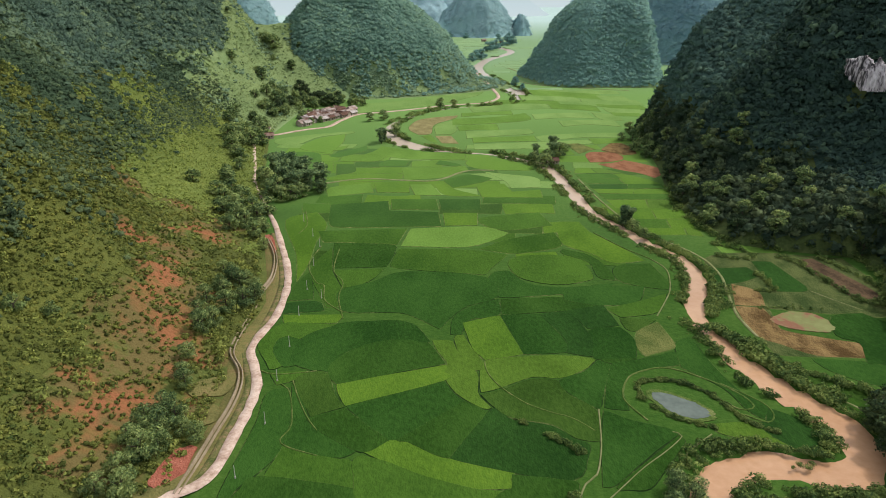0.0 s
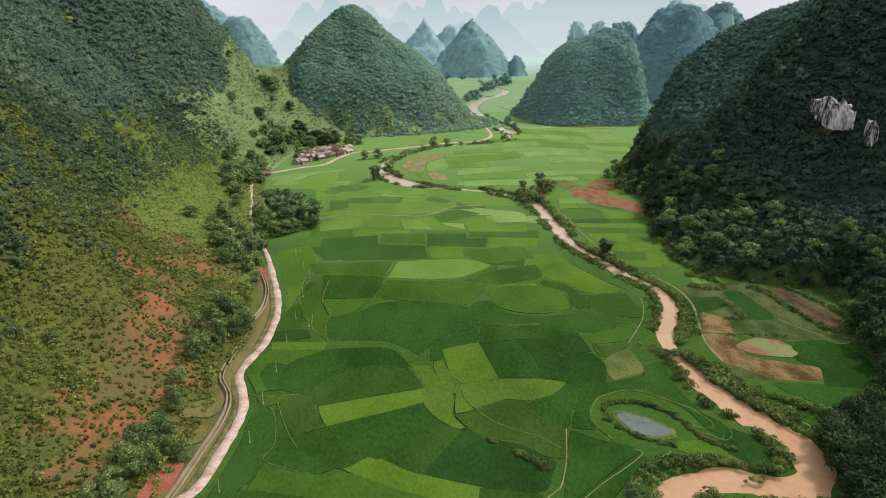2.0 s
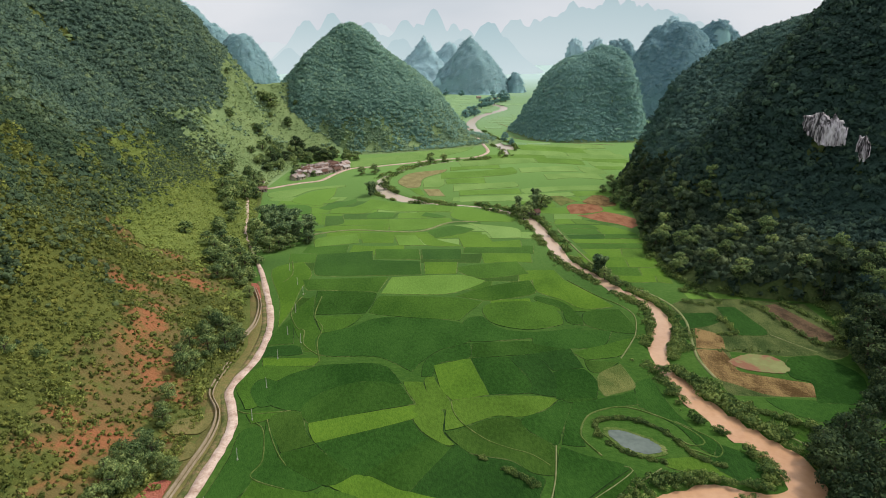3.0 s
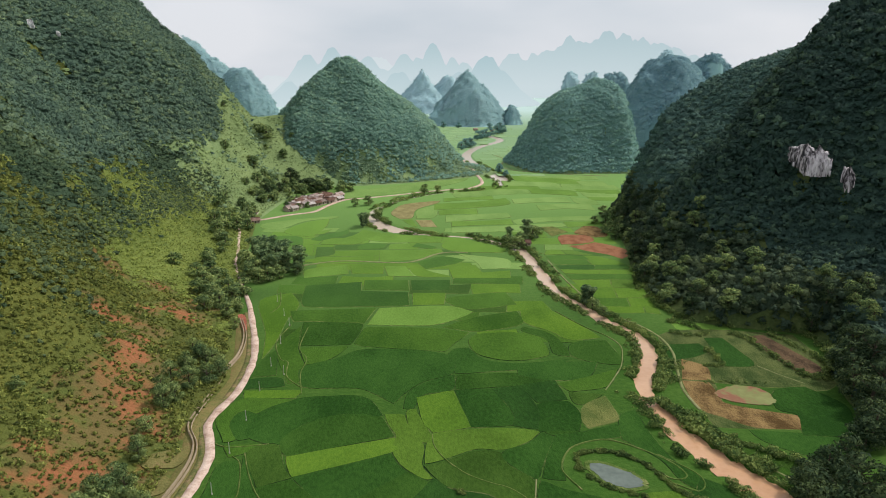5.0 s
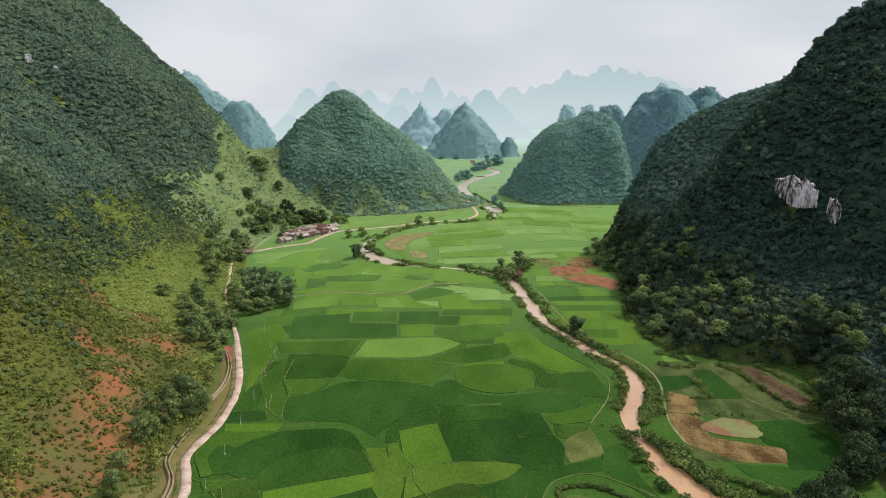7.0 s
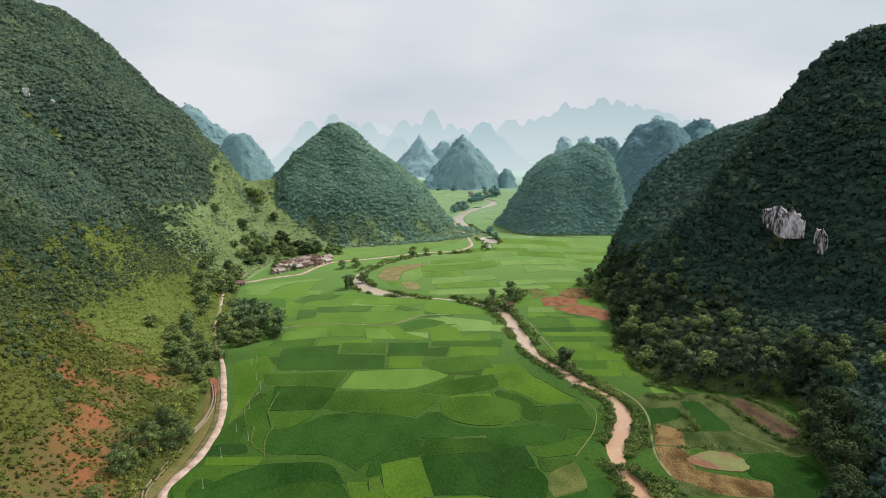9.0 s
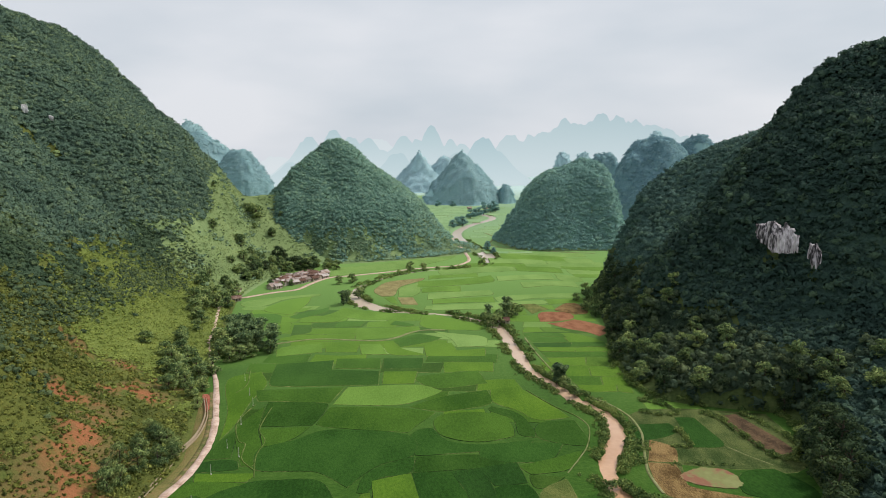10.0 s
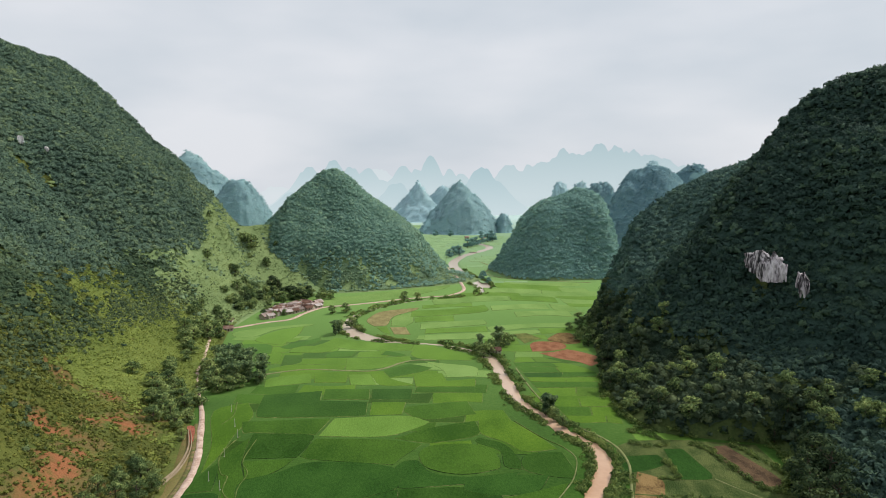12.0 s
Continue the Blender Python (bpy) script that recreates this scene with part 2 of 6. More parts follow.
def paint_distance_pale(m, y0, y1, colour):
    """Paints distance haze or sky sheen into a base colour, paler towards the head of the valley."""
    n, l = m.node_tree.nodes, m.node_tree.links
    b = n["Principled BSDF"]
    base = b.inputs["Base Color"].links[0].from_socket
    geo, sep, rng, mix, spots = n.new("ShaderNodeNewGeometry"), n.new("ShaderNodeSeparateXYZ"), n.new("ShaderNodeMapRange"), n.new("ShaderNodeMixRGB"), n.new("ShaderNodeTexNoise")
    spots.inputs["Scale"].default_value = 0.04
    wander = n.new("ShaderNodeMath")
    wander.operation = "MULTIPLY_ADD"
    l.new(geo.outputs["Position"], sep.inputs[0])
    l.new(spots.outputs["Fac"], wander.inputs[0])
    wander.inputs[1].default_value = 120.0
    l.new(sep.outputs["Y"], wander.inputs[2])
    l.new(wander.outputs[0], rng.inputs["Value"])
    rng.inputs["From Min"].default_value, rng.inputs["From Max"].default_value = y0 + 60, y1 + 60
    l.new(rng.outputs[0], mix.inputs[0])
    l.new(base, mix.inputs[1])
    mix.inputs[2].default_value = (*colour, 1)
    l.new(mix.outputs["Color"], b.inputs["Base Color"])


# haze put into the valley floor's colour, in three steps up the valley
paint_distance_pale(M_GROUND, 190, 520, (0.155, 0.275, 0.075))
paint_distance_pale(M_GROUND, 600, 900, (0.20, 0.315, 0.16))
paint_distance_pale(M_GROUND, 1250, 2100, (0.42, 0.55, 0.52))
# sky sheen and haze put into the upstream water's colour
paint_distance_pale(M_RIVER, 150, 460, (0.58, 0.49, 0.41))
PADDY = {}
for tone, low, high in (
    ("deep", (0.012, 0.040, 0.007), (0.031, 0.084, 0.015)),
    ("dark", (0.014, 0.048, 0.007), (0.038, 0.099, 0.016)),
    ("mid", (0.018, 0.053, 0.007), (0.044, 0.104, 0.016)),
    ("olive", (0.027, 0.062, 0.009), (0.059, 0.117, 0.019)),
    ("light", (0.028, 0.074, 0.009), (0.065, 0.137, 0.018)),
    ("lime", (0.051, 0.104, 0.012), (0.100, 0.179, 0.024)),
    ("bright", (0.053, 0.116, 0.012), (0.107, 0.195, 0.021)),
    # tones for the upper valley, with haze put into the colour
    ("fresh", (0.1, 0.19, 0.032), (0.15, 0.265, 0.05)),
    ("pale", (0.14, 0.24, 0.062), (0.205, 0.32, 0.092)),
    ("hazed", (0.17, 0.285, 0.13), (0.25, 0.37, 0.18)),
    ("straw", (0.085, 0.115, 0.03), (0.175, 0.18, 0.06)),
    ("hay", (0.038, 0.064, 0.018), (0.105, 0.128, 0.043)),
    ("stubble", (0.085, 0.052, 0.02), (0.27, 0.18, 0.078)),
    ("soil", (0.2, 0.084, 0.044), (0.31, 0.145, 0.082)),
    ("clay", (0.19, 0.165, 0.07), (0.29, 0.25, 0.115)),
    ("earth", (0.055, 0.038, 0.024), (0.15, 0.098, 0.058)),
):
    bare = tone in ("straw", "hay", "stubble", "soil", "earth", "clay")
    PADDY[tone] = shader("paddy_" + tone, ((0.4 if bare else 0.36, low), (0.6 if bare else 0.64, high)), 0.22 if bare else 0.06, 2.2 if bare else 1.3, rough=0.95, spec=0.05, object_random=0.12, bump=0.8 if bare else 0.5, bump_scale=3.0, stretch=(1, 0.5, 1), turn=20)
    # haze put into the rice's colour, paler and bluer with distance
    if not bare and tone not in ("fresh", "pale", "hazed"):
        paint_distance_pale(PADDY[tone], 230, 500, (high[0] * 1.3 + 0.02, high[1] * 1.3 + 0.035, high[2] * 1.3 + 0.032))


# bare slips on the hillside: plan place and reach
BARE = ((-92, 161, 14), (-86, 157, 13), (-86, 146, 12), (-86, 134, 10), (-85, 126, 10), (-90, 171, 14), (-89, 182, 12), (-80, 149, 7), (-73, 155, 7), (-80, 111, 9), (-93, 133, 7), (-94, 121, 6), (-71, 134, 6), (-95, 187, 11), (-104, 214, 9), (-95, 235, 8), (-104, 240, 9), (-116, 256, 7), (-115, 210, 9), (-131, 249, 7), (-97, 249, 8), (-100, 200, 9), (-110, 228, 7))


def slope_material():
    """Yellow-green hillside grass, with darker scrub and bare orange earth where the slope has slipped."""
    m = shader("hillside_grass", ((0.25, (0.046, 0.07, 0.018)), (0.45, (0.083, 0.107, 0.027)), (0.62, (0.125, 0.138, 0.038)), (0.8, (0.18, 0.143, 0.054))), 0.035, 0.55, bump=0.8, bump_scale=1.0)
    n, l = m.node_tree.nodes, m.node_tree.links
    b = n["Principled BSDF"]
    grass = b.inputs["Base Color"].links[0].from_socket
    geo = n.new("ShaderNodeNewGeometry")
    best = None
    flat = n.new("ShaderNodeVectorMath")
    flat.operation = "MULTIPLY"
    flat.inputs[1].default_value = (1, 1, 0)
    l.new(geo.outputs["Position"], flat.inputs[0])
    for x, y, r in BARE:
        d = n.new("ShaderNodeVectorMath")
        d.operation = "DISTANCE"
        l.new(flat.outputs["Vector"], d.inputs[0])
        d.inputs[1].default_value = (x, y, 0)
        k = n.new("ShaderNodeMath")
        k.operation = "MULTIPLY"
        k.inputs[1].default_value = 1.0 / r
        l.new(d.outputs["Value"], k.inputs[0])
        if best is None:
            best = k.outputs[0]
        else:
            low = n.new("ShaderNodeMath")
            low.operation = "MINIMUM"
            l.new(best, low.inputs[0])
            l.new(k.outputs[0], low.inputs[1])
            best = low.outputs[0]
    ragged = n.new("ShaderNodeTexNoise")
    ragged.inputs["Scale"].default_value, ragged.inputs["Detail"].default_value = 0.22, 9.0
    l.new(geo.outputs["Position"], ragged.inputs["Vector"])
    s = n.new("ShaderNodeMath")
    s.operation = "MULTIPLY_ADD"
    l.new(ragged.outputs["Fac"], s.inputs[0])
    s.inputs[1].default_value = 2.6
    l.new(best, s.inputs[2])
    edge = n.new("ShaderNodeMapRange")
    l.new(s.outputs[0], edge.inputs["Value"])
    edge.inputs["From Min"].default_value, edge.inputs["From Max"].default_value = 1.72, 2.32
    edge.inputs["To Min"].default_value, edge.inputs["To Max"].default_value = 0.9, 0.0
    tone = n.new("ShaderNodeValToRGB")
    tone.color_ramp.elements[0].position, tone.color_ramp.elements[0].color = 0.46, (0.15, 0.112, 0.044, 1)
    tone.color_ramp.elements[1].position, tone.color_ramp.elements[1].color = 0.60, (0.30, 0.115, 0.056, 1)
    spots = n.new("ShaderNodeTexNoise")
    spots.inputs["Scale"].default_value = 0.11
    l.new(geo.outputs["Position"], spots.inputs["Vector"])
    l.new(spots.outputs["Fac"], tone.inputs["Fac"])
    mix = n.new("ShaderNodeMixRGB")
    l.new(edge.outputs[0], mix.inputs[0])
    l.new(grass, mix.inputs[1])
    l.new(tone.outputs["Color"], mix.inputs[2])
    l.new(mix.outputs["Color"], b.inputs["Base Color"])
    return m


M_SLOPE = slope_material()


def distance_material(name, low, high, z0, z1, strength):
    """Mountains lost in mist, kilometres away: a plain backdrop that glows by itself, mist painted in by height."""
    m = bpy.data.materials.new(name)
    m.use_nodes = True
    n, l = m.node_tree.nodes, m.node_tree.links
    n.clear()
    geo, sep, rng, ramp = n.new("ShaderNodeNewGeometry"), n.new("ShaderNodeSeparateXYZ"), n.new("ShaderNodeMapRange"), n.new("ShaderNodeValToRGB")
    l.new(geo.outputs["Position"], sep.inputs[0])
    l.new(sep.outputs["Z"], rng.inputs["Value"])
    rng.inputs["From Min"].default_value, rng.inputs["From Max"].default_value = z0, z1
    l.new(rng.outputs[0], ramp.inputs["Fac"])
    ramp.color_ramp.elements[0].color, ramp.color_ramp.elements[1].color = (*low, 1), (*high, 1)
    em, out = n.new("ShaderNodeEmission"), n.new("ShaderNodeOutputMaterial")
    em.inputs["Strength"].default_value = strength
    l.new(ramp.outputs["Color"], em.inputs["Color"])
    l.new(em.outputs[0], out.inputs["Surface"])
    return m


# ---- the lie of the land ----


def curve_points(pts, step=2.0):
    """A smooth line through plan points, as an array of x, y."""
    p = np.array([pts[0], *pts, pts[-1]], float)
    out = []
    for i in range(1, len(p) - 2):
        n = max(2, int(np.linalg.norm(p[i + 1] - p[i]) / step))
        for t in np.arange(n) / n:
            a, b, c, d = p[i - 1 : i + 3]
            out.append(0.5 * (2 * b + (c - a) * t + (2 * a - 5 * b + 4 * c - d) * t * t + (3 * b - a - 3 * c + d) * t**3))
    out.append(p[-2])
    return np.array(out)


LOWER_RIVER = [(34, 88), (34, 97), (34.5, 106), (38, 113), (45, 116.8), (52.5, 118.3), (59.5, 115.6), (66, 115), (71.5, 119.5), (73.3, 127.5), (72.2, 132), (69.8, 136.5), (67.6, 141.4), (65.6, 146.5), (63.8, 152), (61.5, 158), (60.6, 166), (58.9, 174), (59.7, 181.7), (61.7, 189.6), (65.4, 198.2), (69.4, 211)]
RIVER = curve_points(LOWER_RIVER + [(69.5, 226), (62, 242), (55.5, 260), (48.5, 279), (46, 307), (44, 330), (42, 348), (38, 363), (32, 368), (24, 376), (14, 384), (2, 388), (-10, 391), (-21, 396), (-32, 405), (-42, 419), (-48.5, 440), (-50.5, 464), (-44, 489), (-29, 520), (-7, 542), (21, 556), (40, 564), (54, 595), (53, 630), (43, 680), (33, 742), (28, 831), (46, 930), (90, 1060), (60, 1180)])
RIVER_WIDTH = np.interp(RIVER[:, 1], [88, 112, 118, 130, 140, 150, 158, 166, 174, 182, 190, 200, 213, 228, 250, 300, 350, 375, 386, 392, 399, 412, 428, 445, 500, 560, 600, 640, 700, 800, 1200], [7.6, 6.6, 6, 7.4, 7.0, 6.0, 5.0, 4.2, 3.4, 3.6, 4.6, 5.2, 4.4, 4.0, 3.6, 4.6, 5.5, 5, 2.2, 3, 10, 11, 8, 4.5, 3, 2.5, 7, 17, 12, 10, 9])
ROAD = curve_points([(-78, 94), (-68.5, 105), (-61.6, 110.4), (-59.2, 116), (-58.7, 125), (-58.2, 135), (-58.8, 145), (-61.8, 154), (-64.6, 161), (-64.4, 169), (-62.6, 181), (-63.8, 201), (-68, 219.5), (-76, 244), (-83, 264), (-94, 290), (-105, 318), (-113, 349), (-122, 380), (-128, 405), (-127, 425), (-118, 438), (-106, 451), (-93, 461), (-87, 485), (-78, 509), (-60, 519), (-35, 534.5), (-17, 548), (6, 559.5), (21, 566), (34, 595), (33, 643), (26, 690), (20, 719)])


def near_line(x, y, line):
    """Distance to a line and the index of its nearest point."""
    best, at = np.full(x.shape, 1e9), np.zeros(x.shape, int)
    for i, (a, b) in enumerate(line):
        d = (x - a) ** 2 + (y - b) ** 2
        k = d < best
        best, at = np.where(k, d, best), np.where(k, i, at)
    return np.sqrt(best), at


def scatter(a, b, seed):
    """A steady random number between 0 and 1 for each whole-numbered place."""
    q = (a * 374761393 + b * 668265263 + seed * 1442695041) & 0xFFFFFFFF
    q = ((q ^ (q >> 13)) * 1274126177) & 0xFFFFFFFF
    return ((q ^ (q >> 16)) & 0xFFFF) / 65535.0


def lumps(x, y, size, seed):
    """Height of a close cover of round crowns about this wide."""
    i, j = np.floor(x / size).astype(np.int64), np.floor(y / size).astype(np.int64)
    best = np.zeros(np.shape(x))
    for di in (-1, 0, 1):
        for dj in (-1, 0, 1):
            p, q = i + di, j + dj
            cx, cy = (p + 0.1 + 0.8 * scatter(p, q, seed)) * size, (q + 0.1 + 0.8 * scatter(p, q, seed + 1)) * size
            r = size * (0.45 + 0.5 * scatter(p, q, seed + 2))
            d = ((x - cx) ** 2 + (y - cy) ** 2) / (r * r)
            best = np.maximum(best, r * np.sqrt(np.clip(1 - d, 0, 1)) * (0.75 + 0.6 * scatter(p, q, seed + 3)))
    return best


def wobble(x, y, size, seed=0):
    """Smooth value noise between -1 and 1."""
    u, v = np.asarray(x, float) / size + 137.3 + seed * 17.1, np.asarray(y, float) / size + 91.7 + seed * 7.7
    i, j = np.floor(u).astype(np.int64), np.floor(v).astype(np.int64)
    fu, fv = u - i, v - j
    fu, fv = fu * fu * (3 - 2 * fu), fv * fv * (3 - 2 * fv)

    def h(a, b):
        return 2 * scatter(a, b, seed) - 1

    return (h(i, j) * (1 - fu) + h(i + 1, j) * fu) * (1 - fv) + (h(i, j + 1) * (1 - fu) + h(i + 1, j + 1) * fu) * fv


def foot_left(y):
    return np.interp(y, [60, 110, 140, 155, 190, 240, 300, 350, 430, 480, 600], [-66, -64.6, -64.6, -68, -67, -80, -96, -108, -125, -124, -122])


def hill_left(x, y):
    d = foot_left(y) - x
    near = np.interp(d, [-30, 0, 5, 15, 25, 40, 54, 68, 80, 100, 136, 180, 260, 400], [-6, 0, 1.2, 3.5, 7, 15, 28, 45, 56, 76, 116, 152, 200, 240])
    back = np.interp(d, [-30, 0, 20, 51, 75, 98, 156, 200, 300, 400], [-6, 0, 8, 38, 80, 118, 167, 206, 244, 252])
    t = np.clip((y - 425) / 95, 0, 1)
    h = (near * (1 - t) + back * t)
    h = np.where(h > 0, h * np.interp(y, [600, 680, 800], [1, 0.7, 0.2]), h)
    rough = np.clip(d / 60, 0, 1)
    h = h + rough * (wobble(x, y, 38, 1) * 6 + wobble(x, y, 15, 2) * 3)
    # the grassy saddle that joins the next hill
    ax, ay, bx, by = -235.0, 585.0, -95.0, 705.0
    t = np.clip(((x - ax) * (bx - ax) + (y - ay) * (by - ay)) / ((bx - ax) ** 2 + (by - ay) ** 2), 0, 1)
    e = np.hypot(x - ax - t * (bx - ax), y - ay - t * (by - ay))
    return np.maximum(h, 57 - 0.62 * e + 2 * wobble(x, y, 25, 3))


def dome(cx, cy, rx, ry, top, shape, seed, rough=1.0, right=None, steep=1.0):
    """A hill by its plan radii, height and profile; right: its radius to the east where that differs; steep: how much that side bulges."""
    def h(x, y):
        a = np.arctan2(y - cy, x - cx)
        e = np.where(x > cx, (np.abs(x - cx) / (right or rx)) ** steep, np.abs(x - cx) / rx)
        r = np.hypot(e, (y - cy) / ry) * (1 + 0.05 * np.sin(3 * a + seed) + 0.04 * np.sin(5 * a + 2 * seed))
        z = np.interp(r, np.linspace(0, 1, len(shape)), np.array(shape) * top)
        z = np.where(r > 1, -(r - 1) * 40, z)
        return z + rough * np.clip(z / 15, 0, 1) * (wobble(x, y, rx * 0.3, seed) * top * 0.05 + wobble(x, y, rx * 0.12, seed + 1) * top * 0.03)

    return h


CONE = (1, 0.91, 0.78, 0.64, 0.49, 0.36, 0.18, 0.0)
ROUND = (1, 0.98, 0.93, 0.83, 0.68, 0.50, 0.30, 0.0)
SPIRE = (1, 0.80, 0.62, 0.47, 0.34, 0.22, 0.10, 0.0)
front_main = dome(-99, 702, 116, 118, 117, CONE, 5)
front_foot = dome(-95, 705, 138, 126, 9, (1, 1, 1, 1, 0.95, 0.6, 0.25, 0), 6, 0.3)
right_main = dome(243, 338, 140, 149, 147, (1, 0.97, 0.90, 0.795, 0.67, 0.49, 0.31, 0.15, 0.0), 7)
right_back = dome(234, 418, 136, 92, 108, (1, 0.965, 0.885, 0.755, 0.60, 0.40, 0.0), 8)
right_bench = dome(215, 225, 125, 110, 48, (1, 0.9, 0.7, 0.45, 0.28, 0.16, 0.08, 0.0), 9, 0.6)


def hill_front(x, y):
    return np.maximum(front_main(x, y), front_foot(x, y))


def foot_right(y):
    return np.interp(y, [90, 150, 175, 192, 206, 227, 235, 241, 265, 281, 320, 360, 420, 470, 540], [104, 112, 116, 121, 131, 131, 104, 92, 88, 88, 93, 101, 109, 119, 155])


def hill_right(x, y):
    d = x - foot_right(y)
    h = np.maximum(np.maximum(right_main(x, y), right_back(x, y)), right_bench(x, y))
    return np.minimum(np.maximum(h, np.minimum(d * 0.5, 7 + d * 0.28)), d * 0.62 + np.maximum(d - 7, 0) * 2)


hill_second = dome(150, 740, 84, 84, 88, (1, 0.965, 0.90, 0.80, 0.62, 0.38, 0.17, 0.0), 11, right=61, steep=2.6)
hill_third = dome(312, 962, 78, 110, 119, ROUND, 12, right=92)
hill_crag = dome(465, 1193, 66, 70, 135, (1, 0.97, 0.92, 0.85, 0.74, 0.55, 0.30, 0.0), 13)
hill_low = dome(290, 1155, 50, 60, 104, ROUND, 14)
hill_cone = dome(52, 1450, 88, 90, 113, (1, 0.86, 0.74, 0.63, 0.52, 0.40, 0.24, 0.0), 15)
hill_knob = dome(146, 1440, 22, 26, 38, ROUND, 16)
hill_peak = dome(-172, 1140, 105, 95, 127, CONE, 17)
hill_left_far = dome(-415, 1390, 78, 80, 113, ROUND, 18)
hill_left_ridge = dome(-560, 1500, 185, 160, 194, (1, 0.86, 0.72, 0.6, 0.48, 0.33, 0.16, 0.0), 19)
hill_mid_peak = dome(-62, 2010, 105, 110, 119, SPIRE, 20)
hill_mid_twin = dome(14, 2060, 95, 100, 112, CONE, 21)
hill_round_knob = dome(305, 1400, 36, 50, 107, ROUND, 22)
hill_thin_knob = dome(266, 1420, 34, 46, 109, ROUND, 23)
hill_back_knob = dome(480, 1480, 50, 60, 150, ROUND, 24)


def land(x, y):
    """The valley floor, cut by the river."""
    d, at = near_line(x, y, RIVER[::2])
    w = RIVER_WIDTH[::2][at] / 2
    t = np.clip((d - (w - 0.6)) / 2.4, 0, 1)
    return -2.2 * (1 - t * t * (3 - 2 * t)) + 0.03 * wobble(x, y, 14, 4) * (t > 0.99)


def top_of_land(x, y):
    """Height of whatever ground is uppermost at one place."""
    a, b = np.array([float(x)]), np.array([float(y)])
    return float(max(h(a, b)[0] for h in (hill_left, hill_front, hill_right, hill_second)))


def ground_at(x, y):
    return max(0.0, top_of_land(x, y))

from mathutils import geometry

# ---- mesh helpers ----


def mesh_object(name, verts, faces, material, smooth=False, parent=None, normals=None):
    me = bpy.data.meshes.new(name)
    me.from_pydata([tuple(v) for v in verts] if not isinstance(verts, np.ndarray) else verts.tolist(), [], faces if not isinstance(faces, np.ndarray) else faces.tolist())
    if material:
        me.materials.append(material)
    if smooth:
        me.polygons.foreach_set("use_smooth", [True] * len(me.polygons))
    me.update()
    if normals is not None:
        me.polygons.foreach_set("use_smooth", [True] * len(me.polygons))
        me.normals_split_custom_set_from_vertices(normals.tolist())
    ob = new(name, me)
    ob.parent = parent
    return ob


def grid_sheet(name, xs, ys, height, material, smooth=True, cull=None):
    """A height-field over the lines xs and ys; cells that lie wholly below cull are left out."""
    x, y = np.meshgrid(xs, ys)
    z = height(x, y)
    nx, ny = len(xs), len(ys)
    i, j = np.meshgrid(np.arange(nx - 1), np.arange(ny - 1))
    a = (j * nx + i).ravel()
    f = np.stack([a, a + 1, a + nx + 1, a + nx], 1)
    v = np.stack([x.ravel(), y.ravel(), z.ravel()], 1)
    if cull is not None:
        f = f[v[f, 2].max(1) > cull]
        used = np.unique(f)
        back_to = np.full(len(v), -1)
        back_to[used] = np.arange(len(used))
        v, f = v[used], back_to[f]
    return mesh_object(name, v, f, material, smooth)


def hill(name, label, height, box, step, material):
    x0, x1, y0, y1 = box
    ob = grid_sheet(name, np.arange(x0, x1, step), np.arange(y0, y1, step), height, material, True, -3.0)
    return tagged(ob, label, "hill", "limestone hills", "structure")


def leaf_cloud(rng, centres, radii, tufts, flat=0.8, spread=0.62, lift=0.35):
    """Verts and quads of many crowns: each a ragged dome of leafy sprays."""
    n = len(centres)
    u = rng.uniform(0, 2 * np.pi, (n, tufts))
    c = rng.uniform(-0.25, 1, (n, tufts))
    s = np.sqrt(1 - c * c)
    out = np.stack([s * np.cos(u), s * np.sin(u), c], -1)
    r = radii[:, None] * rng.uniform(0.62, 1.12, (n, tufts))
    mid = centres[:, None, :] + out * r[..., None] * np.array([1, 1, flat]) + np.array([0, 0, 1]) * radii[:, None, None] * lift
    nor = out + rng.normal(0, 0.55, out.shape)
    nor /= np.linalg.norm(nor, axis=-1, keepdims=True)
    t1 = np.cross(nor, rng.normal(0, 1, nor.shape))
    t1 /= np.linalg.norm(t1, axis=-1, keepdims=True)
    t2 = np.cross(nor, t1)
    size = (radii[:, None] * spread * rng.uniform(0.55, 1.25, (n, tufts)))[..., None]
    k = rng.uniform(0.45, 1.0, (n, tufts, 1))
    corners = np.stack([mid - t1 * size + t2 * size * (k - 0.7), mid - t2 * size * k + nor * size * 0.2, mid + t1 * size * 0.9 + t2 * size * k], 2)
    v = corners.reshape(-1, 3)
    a, b2, c2 = corners[:, :, 0], corners[:, :, 1], corners[:, :, 2]
    turned = (np.cross(b2 - a, c2 - a) * out).sum(-1) < 0
    v = np.where(turned[..., None, None], corners[:, :, ::-1], corners).reshape(-1, 3)
    face_out = out + 0.4 * nor + np.array([0, 0, 0.25])
    face_out /= np.linalg.norm(face_out, axis=-1, keepdims=True)
    return v, np.arange(len(v)).reshape(-1, 3), np.repeat(face_out.reshape(-1, 3), 3, 0)


